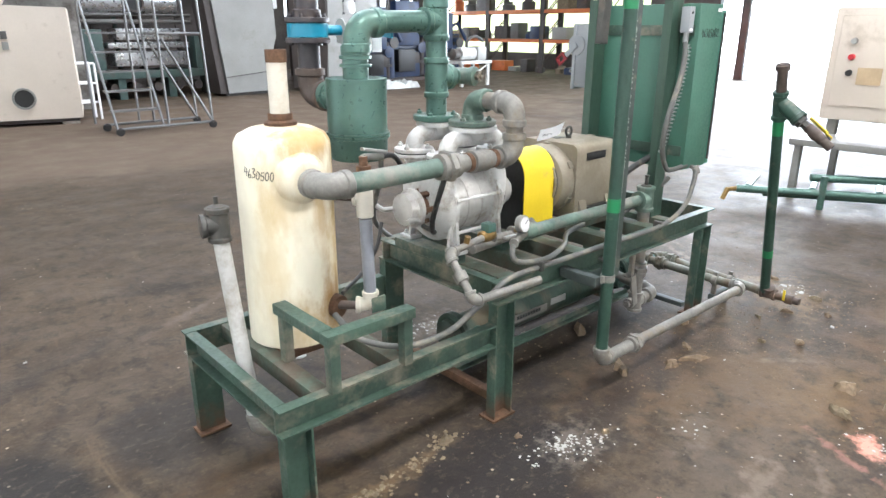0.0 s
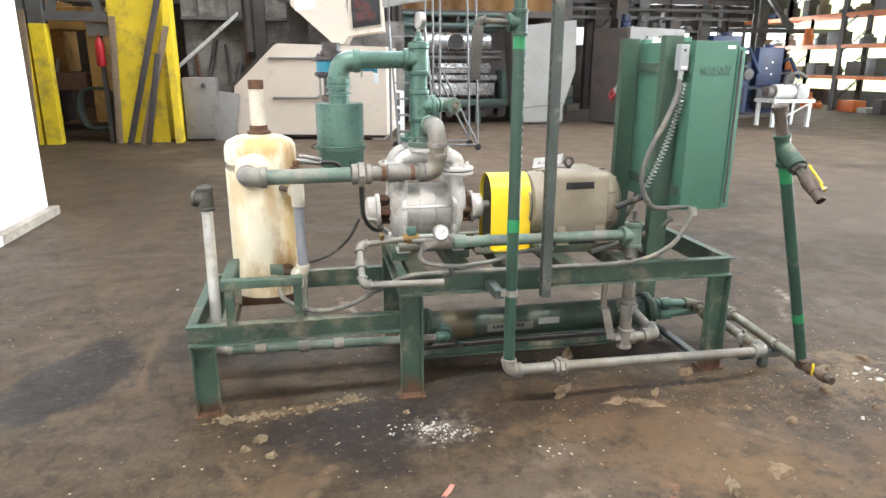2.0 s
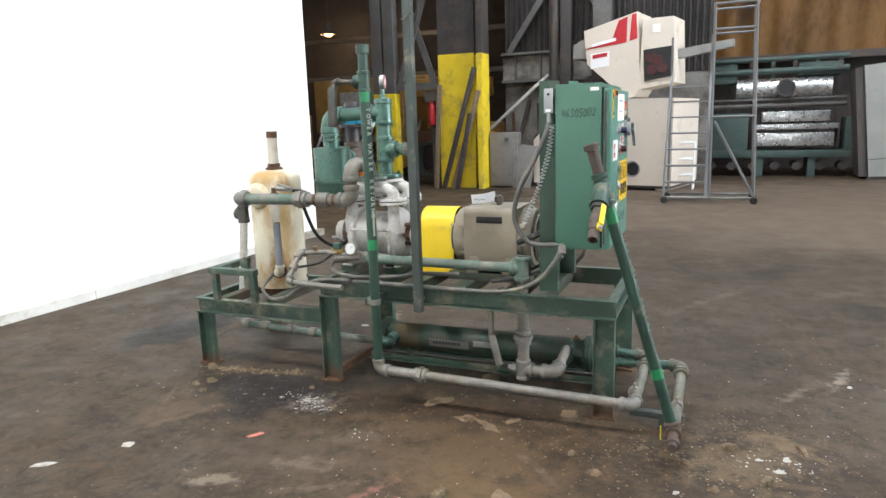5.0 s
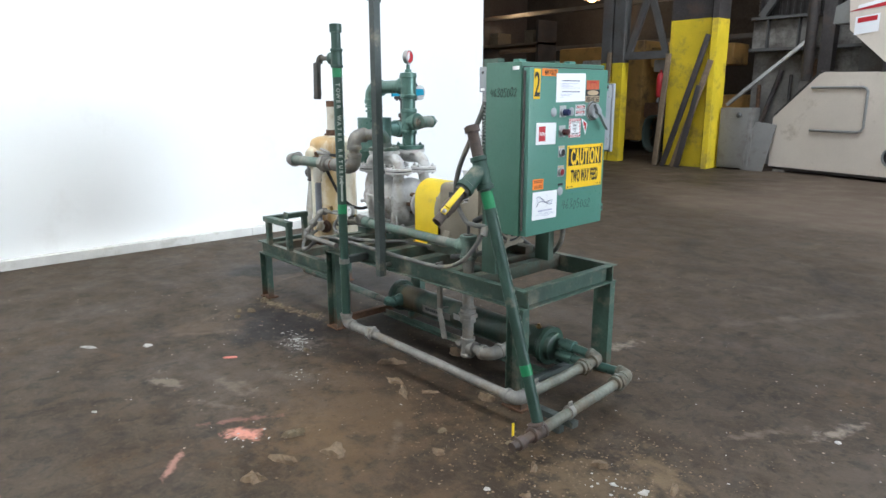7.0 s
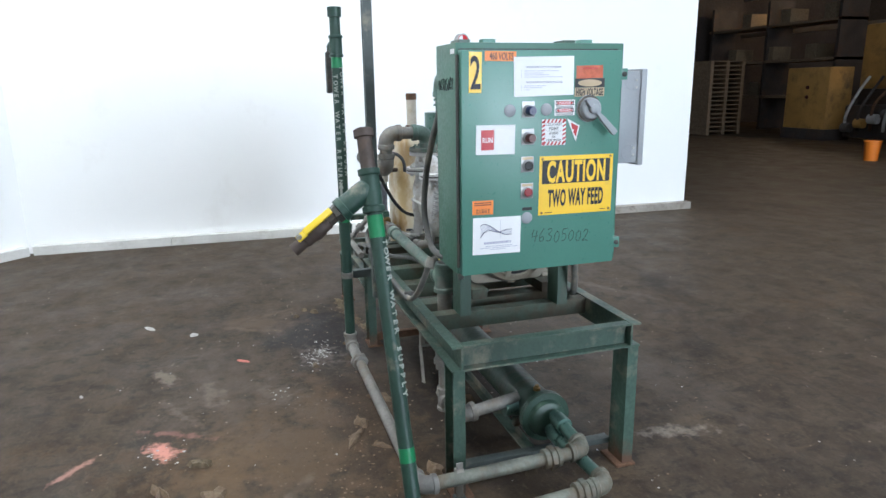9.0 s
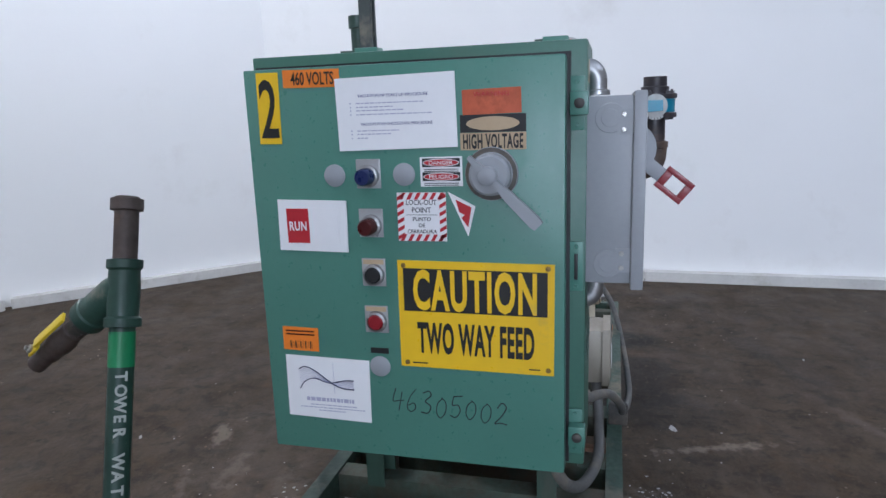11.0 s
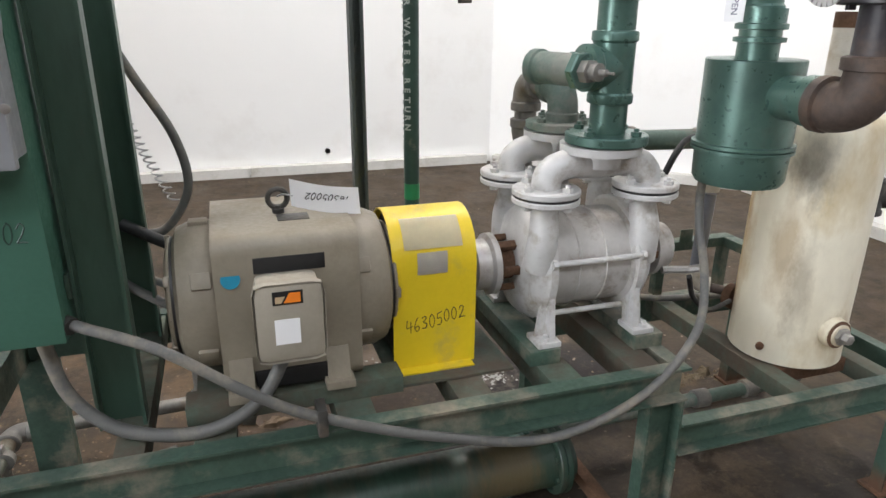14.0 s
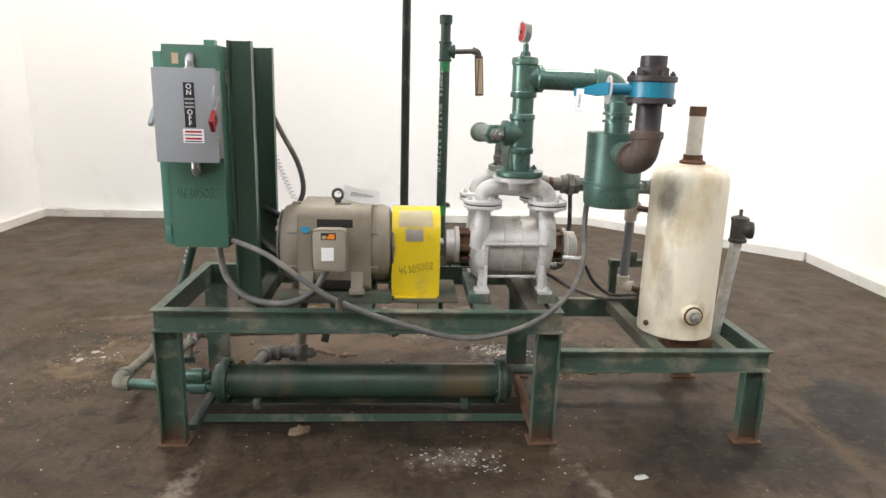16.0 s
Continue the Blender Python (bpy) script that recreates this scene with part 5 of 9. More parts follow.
def door_text(name, s, size, y, z, material, width=None, lift=0.002, tilt=0.0, parent=None, space=1.0, m=None, bold=0.012):
    return text(name, s, size, Matrix.Translation((DX + lift, y, z)) @ Matrix.Rotation(radians(tilt), 4, "X") @ FACE_X @ (m or Matrix.Identity(4)), material, parent or cab, width=width, space=space, bold=bold)


def word_line(name, y, z, w, h, material, parent, lift):
    """A printed line whose words cannot be read: short bars with gaps."""
    rw, bm, end = random.Random(int(z * 1e4)), bmnew(), y + w
    while y < end - 0.002:
        b_ = min(y + rw.uniform(0.003, 0.012), end)
        box(bm, DX + lift, y, z - h / 2, DX + lift + 0.0003, b_, z + h / 2)
        y = b_ + 0.0020
    return part(name, bm, material, parent)


st = on_door("number_sticker", 1.682, 1.484, 1.727, 1.615, SIGN_YELLOW, "yellow sticker with a black numeral", tilt=-1)
door_text("numeral", "2", 0.150, 1.7045, 1.549, BLACK, 0.036, parent=st)
st = on_door("voltage_sticker", 1.738, 1.585, 1.850, 1.617, SIGN_ORANGE, "orange voltage sticker", tilt=-1)
door_text("voltage_phrase", "460 VOLTS", 0.032, 1.797, 1.601, BLACK, 0.085, parent=st, tilt=-1)
sheet = on_door("instruction_sheet", 1.842, 1.470, 2.066, 1.600, PAPER, "white printed instruction sheet", lift=0.001, tilt=1)
door_text("heading", "VACUUM PUMP START UP PROCEDURE", 0.0075, 1.95, 1.566, PRINT_BLUE, 0.132, parent=sheet, lift=0.0026)
door_text("heading", "VACUUM PUMP SHUTDOWN PROCEDURE", 0.0075, 1.955, 1.516, PRINT_BLUE, 0.135, parent=sheet, lift=0.0026)
for z, w in ((1.553, 0.13), (1.546, 0.07), (1.540, 0.09), (1.533, 0.145), (1.504, 0.08), (1.498, 0.065), (1.491, 0.02)):
    word_line("print_line", 1.880, z, w, 0.0019, PRINT_GREY, sheet, 0.0024)
    if z < 1.560:
        on_door("print_number", 1.868, z - 0.0012, 1.8705, z + 0.0012, PRINT_GREY, t=0.0003, lift=0.0024, parent=sheet)
st = on_door("warning_sticker", 2.077, 1.527, 2.180, 1.570, WARN_RED, "faded orange warning sticker", tilt=1)
door_text("warning_word", "WARNING", 0.011, 2.128, 1.561, SIGN_RED, 0.062, parent=st)
st = on_door("danger_sticker", 2.072, 1.496, 2.188, 1.5265, BLACK, "black sticker with a faded oval")
bm = lathe(bmnew(), (0, 0, 0), (0, 0, 1), [(0.012, 0), (0.012, 0.0006)], 24)
bmesh.ops.transform(bm, matrix=Matrix.Translation((DX + 0.0014, 2.130, 1.511)) @ FACE_X @ Matrix.Diagonal((3.9, 1, 1, 1)), verts=bm.verts)
part("oval", bm, SIGN_TAN, st, "faded tan oval")
st = on_door("high_voltage_sticker", 2.072, 1.4655, 2.188, 1.4955, SIGN_TAN, "faded tan high voltage sticker")
door_text("high_voltage_phrase", "HIGH VOLTAGE", 0.034, 2.130, 1.4805, BLACK, 0.106, parent=st, bold=0.03, space=1.12)
st = on_door("danger_label", 1.996, 1.402, 2.074, 1.455, PAPER, "white and red bilingual danger label", tilt=0.5)
for z, w in ((1.4445, "DANGER"), (1.4195, "PELIGRO")):
    on_door("black_band", 2.000, z - 0.0078, 2.070, z + 0.0078, BLACK, t=0.0003, lift=0.0013, parent=st)
    for k, (ry, rz, m_) in enumerate(((0.0335, 0.0070, PAPER), (0.0320, 0.0058, SIGN_RED))):
        bm = lathe(bmnew(), (0, 0, 0), (0, 0, 1), [(1.0, 0), (1.0, 0.0003)], 28)
        bmesh.ops.transform(bm, matrix=Matrix.Translation((DX + 0.0015 + 0.0003 * k, 2.035, z)) @ FACE_X @ Matrix.Diagonal((ry, rz, 1, 1)), verts=bm.verts)
        part("red_oval" if k else "white_oval", bm, m_, st)
    door_text("danger_word", w, 0.0100, 2.035, z, PAPER, 0.044, parent=st, lift=0.0024)
    for k in range(2):
        on_door("print_line", 2.003, z - 0.0125 - k * 0.0035, 2.067, z - 0.011 - k * 0.0035, INK, t=0.0003, lift=0.0014, parent=st)
st = on_door("lockout_label", 1.949, 1.301, 2.042, 1.391, PAPER, "white lockout label with a red striped border")
for k in range(6):
    f = -0.036 + k * 0.0146
    for cy, cz, along_y in ((1.9955 + f, 1.3845, 1), (1.9955 + f, 1.3075, 1), (1.9555, 1.346 + f, 0), (2.0355, 1.346 + f, 0)):
        if along_y:
            quad = [(cy - 0.007, cz - 0.0062), (cy, cz - 0.0062), (cy + 0.007, cz + 0.0062), (cy, cz + 0.0062)]
        else:
            quad = [(cy - 0.0062, cz - 0.007), (cy + 0.0062, cz), (cy + 0.0062, cz + 0.007), (cy - 0.0062, cz)]
        part("stripe", extrude(bmnew(), quad, DX + 0.0013, DX + 0.0018, "yz"), SIGN_RED, st)
for z, s, size, w in ((1.373, "LOCK-OUT", 0.0135, 0.058), (1.3590, "POINT", 0.0135, 0.036), (1.342, "PUNTO", 0.010, 0.034), (1.3305, "DE", 0.010, 0.012), (1.3192, "CERRADURA", 0.010, 0.056)):
    door_text("lockout_phrase", s, size, 1.9955, z, INK, w, parent=st)
on_door("rule", 1.967, 1.3496, 2.024, 1.3504, INK, t=0.0004, lift=0.0014, parent=st)
bm = extrude(bmnew(), [(2.046, 1.392), (2.096, 1.366), (2.082, 1.311)], DX, DX + 0.0012, "yz")
st = part("arrow_label", bm, PAPER, cab, "white triangular label with a red arrow")
part("red_arrow", extrude(bmnew(), [(2.060, 1.378), (2.089, 1.364), (2.082, 1.328), (2.070, 1.345), (2.076, 1.350), (2.066, 1.356)], DX + 0.0014, DX + 0.0019, "yz"), SIGN_RED, st)
st = on_door("run_card", 1.706, 1.278, 1.848, 1.377, PAPER, "white card with a red indicator window", t=0.003, tilt=-1)
on_door("red_window", 1.724, 1.294, 1.770, 1.361, SIGN_RED, t=0.0006, lift=0.0032, parent=st)
on_door("slide", 1.772, 1.292, 1.832, 1.362, PAPER, t=0.0012, lift=0.0032, parent=st)
door_text("run_word", "RUN", 0.0245, 1.747, 1.327, PAPER, 0.036, bold=0.02, space=1.1, lift=0.0042, parent=st)
st = on_door("caution_sign", 1.943, 1.053, 2.236, 1.263, SIGN_YELLOW, "yellow and black two-way feed caution sign", t=0.0015, tilt=-0.4)
on_door("black_field", 1.954, 1.165, 2.224, 1.248, BLACK, t=0.0006, lift=0.0016, parent=st, tilt=-0.4)
door_text("caution_word", "CAUTION", 0.104, 2.089, 1.207, SIGN_YELLOW, 0.232, lift=0.003, parent=st, tilt=-0.4, bold=0.034, space=1.12)
door_text("caution_phrase", "TWO WAY FEED", 0.082, 2.089, 1.113, BLACK, 0.222, lift=0.0024, parent=st, tilt=-0.4, bold=0.034, space=1.08)
for y, z in ((1.955, 1.254), (2.225, 1.254), (1.955, 1.062), (2.225, 1.062)):
    part("rivet", lathe(bmnew(), (DX + 0.0015, y, z), (1, 0, 0), [(0.005, 0), (0.004, 0.002), (0.001, 0.0025)], 10), BRASS, st)
for y0, w in ((1.966, 0.03), (2.19, 0.02)):
    on_door("print_line", y0, 1.061, y0 + w, 1.0635, INK, t=0.0003, lift=0.0017, parent=st)
st = on_door("barcode_label", 1.693, 1.072, 1.770, 1.121, SIGN_ORANGE, "orange barcode label", tilt=-1)
for k in range(14):
    on_door("bar", 1.708 + 0.0036 * k, 1.077, 1.7085 + 0.0036 * k + 0.0016 * (k % 3 == 0), 1.092, INK, t=0.0003, lift=0.0014, parent=st)
for z in (1.113, 1.106):
    on_door("print_line", 1.700, z - 0.0015, 1.762, z + 0.0015, MAROON, t=0.0003, lift=0.0014, parent=st)
st = on_door("company_card", 1.694, 0.928, 1.874, 1.060, PAPER, "white company card with blue curved lines", t=0.0012, tilt=-1)
UPPER = ((0, 0.020), (0.12, 0.026), (0.3, 0.018), (0.62, -0.008), (0.8, -0.016), (1, -0.017))
LOWER = ((0, -0.022), (0.10, -0.006), (0.28, 0.002), (0.55, -0.006), (0.82, 0.001), (1, 0.002))
for k in range(9):
    f = k / 8
    line = smooth_line([(DX + 0.002, 1.722 + 0.118 * (u0 + (u1 - u0) * f), 1.012 + z0 + (z1 - z0) * f) for (u0, z0), (u1, z1) in zip(UPPER, LOWER)], 5)
    part("curved_line", tube(bmnew(), line, 0.0011 if k in (0, 8) else 0.0003, 5), NAVY if k in (0, 8) else PRINT_GREY, st)
on_door("thin_rule", 1.797, 0.985, 1.7976, 1.05, PRINT_GREY, t=0.0003, lift=0.0014, parent=st)
for z, y0, y1, h in ((0.969, 1.735, 1.838, 0.008), (0.957, 1.742, 1.845, 0.002), (0.951, 1.72, 1.86, 0.002), (0.945, 1.76, 1.82, 0.002)):
    word_line("print_bar", y0, z, y1 - y0, h, PRINT_GREY, st, 0.0014)
scrawl("46305002", 0.045, 0.235, Matrix.Translation((DX - 0.0006, 2.032, 0.980)) @ FACE_X, INK, cab, 0.0013, 5, -0.06)
# push buttons, plugs
for z, colour, nm in ((1.425, NAVY, "blue"), (1.333, MAROON, "dark red"), (1.238, BLACK, "black"), (1.145, GRIP_RED, "red")):
    b = part("push_button", box(bmnew(), DX, 1.873, z - 0.026, DX + 0.003, 1.920, z + 0.028, 0.001), LABEL_GREY, cab)
    part("bezel", lathe(bmnew(), (DX + 0.003, 1.897, z - 0.003), (1, 0, 0), [(0.021, 0), (0.020, 0.008), (0.016, 0.010), (0.016, 0.006)], 24), ZINC, b)
    part("knob", lathe(bmnew(), (DX + 0.006, 1.897, z - 0.003), (1, 0, 0), [(0.0155, 0), (0.0155, 0.006 if z < 1.3 else 0.03), (0.013, 0.008 if z < 1.3 else 0.034)], 24), colour, b, nm + " knob")
    on_door("legend", 1.876, z + 0.017, 1.917, z + 0.026, SIGN_TAN if z < 1.3 else LABEL_GREY, t=0.0006, lift=0.003, parent=b)
for y, z in ((1.829, 1.423), (1.965, 1.424), (1.898, 1.049)):
    part("hole_plug", lathe(bmnew(), (DX, y, z), (1, 0, 0), [(0.021, 0), (0.021, 0.002), (0.017, 0.0045), (0.002, 0.005)], 24), GREY_BOX, cab, "grey blanking plug")
on_door("reset_strip", 1.880, 1.076, 1.917, 1.087, BLACK, "small black embossed strip")
# rotary disconnect handle
hd = part("rotary_switch", lathe(bmnew(), (DX, 2.127, 1.424), (1, 0, 0), [(0.047, 0), (0.047, 0.006), (0.037, 0.010), (0.036, 0.028), (0.032, 0.032)], 36), GREY_BOX, cab, "grey rotary disconnect switch")
m = Matrix.Translation((DX + 0.033, 2.127, 1.424)) @ Matrix.Rotation(radians(-45), 4, "X")
part("lever_arm", extrude(bmnew(), [(-0.046, -0.003), (-0.008, -0.008), (0.03, -0.006), (0.052, -0.009), (0.112, -0.011), (0.122, -0.009), (0.122, 0.009), (0.112, 0.011), (0.052, 0.009), (0.03, 0.006), (-0.008, 0.008), (-0.046, 0.003)], 0, 0.016, "yz", m), GREY_BOX, hd, "light grey lever")
part("lever_hub", lathe(bmnew(), (DX + 0.030, 2.127, 1.424), (1, 0, 0), [(0.016, 0), (0.016, 0.020), (0.013, 0.022)], 20), GREY_BOX, hd)
part("scale_ring", lathe(bmnew(), (DX, 2.127, 1.424), (1, 0, 0), [(0.040, 0.006), (0.045, 0.0075), (0.046, 0.009), (0.040, 0.0095)], 36), IRON, hd, "dark scale ring")
# writing on the cabinet's sides
for face, y, x in ((FACE_A, CY0 - 0.0006, 2.995), (FACE_B, CY1 + 0.0006, 2.995)):
    z = 1.515 if y < 2 else 1.078
    scrawl("46305002", 0.040, 0.165, Matrix.Translation((x, y, z)) @ face @ pose(0, 0, 0, 0, 0, 2), INK if y < 2 else FAINT_INK, cab, 0.0014, 7 if y < 2 else 8)
part("side_label", box(bmnew(), 3.05, CY0 - 0.0012, 1.612, 3.09, CY0, 1.628), PAPER, cab, "small white label")
part("paint_chip", box(bmnew(), 3.04, CY1, 1.575, 3.065, CY1 + 0.0008, 1.615), SIGN_TAN, cab, "chipped paint patch")
cab.location.y += 0.029
# small junction box with conduit beside the cabinet, on the post
jbx = thing("junction_box", (2.85, 1.71, 1.5), "small grey junction box on the cabinet post", "junction box")
part("box_body", box(bmnew(), 2.822, 1.700, 1.515, 2.868, 1.745, 1.632, 0.004), GREY_BOX, jbx)
part("knockout", lathe(bmnew(), (2.845, 1.700, 1.605), (0, -1, 0), [(0.007, 0), (0.006, 0.002)], 12), BLACK, jbx)
part("box_mark", box(bmnew(), 2.832, 1.699, 1.522, 2.858, 1.7, 1.534), PAPER, jbx, "small white mark")
part("gland", cyl(bmnew(), (2.845, 1.722, 1.515), (2.845, 1.722, 1.47), 0.013, seg=12), ZINC, jbx)
fx = thing("flexible_conduit", (2.75, 1.70, 0.9), "grey flexible conduit looping from a junction box to the cabinet", "conduit")
cable(fx, [(2.845, 1.722, 1.475), (2.825, 1.705, 1.40), (2.775, 1.69, 1.29), (2.695, 1.685, 1.13), (2.675, 1.685, 0.99), (2.735, 1.69, 0.885), (2.80, 1.69, 0.865), (2.930, 1.69, 0.872)], 0.0125, CONDUIT, "conduit")
cable(fx, [(2.925, 1.66, 0.872), (2.922, 1.632, 0.855), (2.892, 1.618, 0.79), (2.80, 1.606, 0.69), (2.62, 1.612, 0.628), (2.25, 1.622, 0.620), (1.93, 1.625, 0.622), (1.58, 1.627, 0.622), (1.45, 1.615, 0.59), (1.38, 1.62, 0.555), (1.25, 1.64, 0.486), (1.10, 1.70, 0.455), (0.97, 1.80, 0.49), (0.955, 1.93, 0.545)], 0.0115, CONDUIT, "conduit")
part("conduit_elbow", lathe(bmnew(), (2.928, 1.640, 0.875), (0.15, -0.4, -1), [(0.018, 0), (0.018, 0.04), (0.014, 0.042)], 12), GALV, fx)
for x in (2.60, 1.72):
    part("conduit_clip", box(bmnew(), x, 1.606, HZ, x + 0.02, 1.648, HZ + 0.038, 0.004), IRON, fx)
coil = thing("coiled_wire", (2.75, 1.70, 1.0), "thin coiled control wire hanging beside the post", "wire")
line = []
for i in range(241):
    u = i / 240
    c = V((2.862 - 0.15 * u ** 1.6, 1.712, 1.46 - 0.50 * u))
    line.append(c + V((math.cos(i * 0.75) * 0.013, math.sin(i * 0.75) * 0.013, 0)))
part("wire", tube(bmnew(), line, 0.0022, 5), LABEL_GREY, coil)
blk = thing("black_cable", (2.7, 1.8, 0.9), "short thick black cables running from the cabinet post to the motor", "cable")
cable(blk, [(2.84, 1.80, 0.93), (2.74, 1.84, 0.885), (2.64, 1.86, 0.84)], 0.016, RUBBER)
cable(blk, [(2.90, 1.76, 0.80), (2.83, 1.79, 0.74), (2.68, 1.83, 0.665), (2.5, 1.82, 0.625)], 0.013, CONDUIT)

# ---- safety switch on the cabinet's other side ----
sw = thing("safety_switch", (2.98, 2.33, 1.21), "grey safety switch with a red handle beside the cabinet", "safety switch")
part("switch_body", box(bmnew(), 2.875, CY1 - 0.019, 1.212, 3.088, 2.360, 1.545, 0.004), GREY_BOX, sw)
lid = part("switch_cover", box(bmnew(), 2.868, 2.354, 1.203, 3.099, 2.376, 1.552, 0.004), GREY_BOX, sw)
bp = part("switch_plate", box(bmnew(), 2.945, 2.3762, 1.335, 2.985, 2.3772, 1.500), BLACK, lid, "black on and off plate")
for s, z in (("O", 1.486), ("N", 1.464), ("O", 1.392), ("F", 1.371), ("F", 1.351)):
    text("switch_letter", s, 0.026, Matrix.Translation((2.965, 2.3775, z)) @ FACE_B, PAPER, bp)
for z in (1.440, 1.425, 1.411):
    part("print_line", box(bmnew(), 2.948, 2.3772, z - 0.0035, 2.982, 2.3776, z + 0.0035), LABEL_GREY, bp)
dl = part("danger_label", box(bmnew(), 2.918, 2.3762, 1.278, 2.995, 2.3772, 1.330), PAPER, lid, "red and white danger label")
for z in (1.3195, 1.294):
    part("red_band", box(bmnew(), 2.926, 2.3772, z - 0.0038, 2.987, 2.3777, z + 0.0038), SIGN_RED, dl)
for z in (1.3075, 1.2835):
    part("print_line", box(bmnew(), 2.924, 2.3772, z - 0.002, 2.989, 2.3776, z + 0.002), INK, dl)
for z in (1.50, 1.255):
    part("hinge_plate", box(bmnew(), 3.088, 2.327, z - 0.022, 3.0905, 2.354, z + 0.022), GREY_BOX, sw)
    for dz in (-0.013, 0.013):
        part("screw", lathe(bmnew(), (3.090, 2.338, z + dz), (1, 0, 0), [(0.005, 0), (0.004, 0.003)], 8), STEEL, sw)
for z in (1.507, 1.248):
    part("knockout", lathe(bmnew(), (3.088, 2.315, z), (1, 0, 0), [(0.026, 0), (0.025, 0.001), (0.016, 0.001), (0.015, 0.0015), (0.002, 0.0015)], 24), GREY_BOX, sw, angle=4)
part("side_latch", lathe(bmnew(), (2.868, 2.350, 1.44), (-1, 0, 0), [(0.055, -0.008), (0.055, 0.001)], 26), GREY_BOX, sw)
m = Matrix.Translation((2.866, 2.352, 1.437)) @ Matrix.Rotation(radians(51), 4, "X")
arm = part("handle_arm", box(bmnew(), -0.006, -0.015, -0.10, 0.0, 0.015, 0.01, 0.002, m), GREY_BOX, sw)
hb = bmnew()
for y0, y1, z0, z1 in ((-0.025, -0.014, -0.148, -0.084), (0.014, 0.025, -0.148, -0.084), (-0.0141, 0.0141, -0.148, -0.134), (-0.0141, 0.0141, -0.099, -0.084)):
    box(hb, -0.012, y0, z0, 0.004, y1, z1, 0.001, m)
part("red_grip", hb, GRIP_RED, sw, "red plastic handle grip")
part("latch_loop", lathe(bmnew(), (2.866, 2.376, 1.30), (0, 1, 0), [(0.008, 0), (0.008, 0.006), (0.004, 0.007)], 12), STEEL, sw)
for z, dz in ((1.548, 1), (1.203, -1)):
    bm = lathe(bmnew(), (2.982, 2.290, z), (0, 0, dz), [(0.023, 0), (0.023, 0.008), (0.0175, 0.010), (0.0175, 0.03)], 18)
    tube(bm, smooth_line([(2.982, 2.290, z + dz * 0.026), (2.982, 2.284, z + dz * 0.042), (2.982, 2.268, z + dz * 0.050), (2.982, 2.215, z + dz * 0.050)], 5), 0.0185, 16)
    part("conduit_fitting", bm, ZINC, sw, "cast zinc conduit elbow")

sw.location += V((0.012, 0.041, 0.006))
# ---- cables on the far side ----
lq = thing("liquid_tight_conduit", (2.75, 2.28, 0.7), "thick grey liquid-tight conduit from the cabinet to the terminal box", "conduit")
cable(lq, [(2.948, 2.235, 0.865), (2.942, 2.24, 0.80), (2.909, 2.26, 0.70), (2.815, 2.30, 0.632), (2.665, 2.335, 0.622), (2.55, 2.335, 0.672), (2.488, 2.325, 0.765)], 0.0142, CONDUIT, "conduit", seg=14)
part("gland", cyl(bmnew(), (2.948, 2.235, 0.866), (2.946, 2.236, 0.835), 0.026, seg=8), ZINC, lq)
hose = thing("control_hose", (2.0, 2.42, 0.55), "grey control cable drooping past the frame's side to the filter", "cable")
cable(hose, [(2.90, 2.275, 0.885), (2.86, 2.305, 0.878), (2.72, 2.36, 0.834), (2.56, 2.395, 0.728), (2.425, 2.40, 0.650), (2.17, 2.42, 0.562), (1.90, 2.43, 0.508), (1.64, 2.41, 0.565), (1.47, 2.365, 0.688), (1.40, 2.285, 0.805), (1.388, 2.225, 0.92), (1.38, 2.20, 1.03), (1.35, 2.19, 1.14)], 0.0115, CONDUIT, "cable")
part("gland", cyl(bmnew(), (2.915, 2.269, 0.888), (2.875, 2.302, 0.880), 0.018, seg=8), IRON, hose)
part("hose_clip", box(bmnew(), 2.415, 2.36, HZ, 2.437, 2.415, HZ + 0.065, 0.005), IRON, hose)
hs = thing("seal_water_hose", (1.4, 1.9, 0.8), "black rubber hose from the union down to the pump seal", "hose")
cable(hs, [(1.345, 1.765, 1.025), (1.348, 1.80, 0.95), (1.36, 1.85, 0.85), (1.40, 1.90, 0.78), (1.45, 1.95, 0.755), (1.46, 2.03, 0.76)], 0.0105, RUBBER, "hose")
cable(hs, [(1.36, 2.18, 0.76), (1.30, 2.14, 0.67), (1.20, 2.10, 0.60), (1.05, 2.02, 0.575)], 0.008, RUBBER, "hose")
part("petcock", tube(bmnew(), [(1.46, 2.03, 0.78), (1.40, 2.03, 0.795), (1.37, 2.02, 0.79)], 0.012, 8), STEEL, hs, "small steel petcock")
part("petcock", tube(bmnew(), [(1.47, 2.20, 0.80), (1.40, 2.22, 0.80), (1.385, 2.25, 0.815)], 0.011, 8), STEEL, hs, "small steel petcock")

# ---- seal water manifold along the near side ----
sm = thing("seal_water_pipe", (2.2, 1.76, 0.7), "dusty green and galvanised seal water pipe with a dial gauge", "pipe")
WY, WZ, WR = 1.760, 0.722, 0.0265
pipe(sm, (1.80, WY, WZ + 0.006), (2.65, WY, WZ), WR, PIPE_DUSTY)
tee(sm, (2.693, WY, WZ), (0, 0, 1), (-1, 0, 0), WR * 1.35, PIPE_DUSTY, 1.8)
part("valve_stem", lathe(bmnew(), (2.693, WY, WZ + 0.06), (0, 0, 1), [(0.03, 0), (0.026, 0.01), (0.009, 0.012), (0.009, 0.05), (0.012, 0.052), (0.012, 0.06)], 12), IRON, sm)
pipe(sm, (2.693, WY, WZ - 0.05), (2.693, WY, 0.20), WR * 1.15, GALV, "galvanised downpipe")
union(sm, (2.693, WY, 0.345), (0, 0, 1), WR * 1.15, GALV)
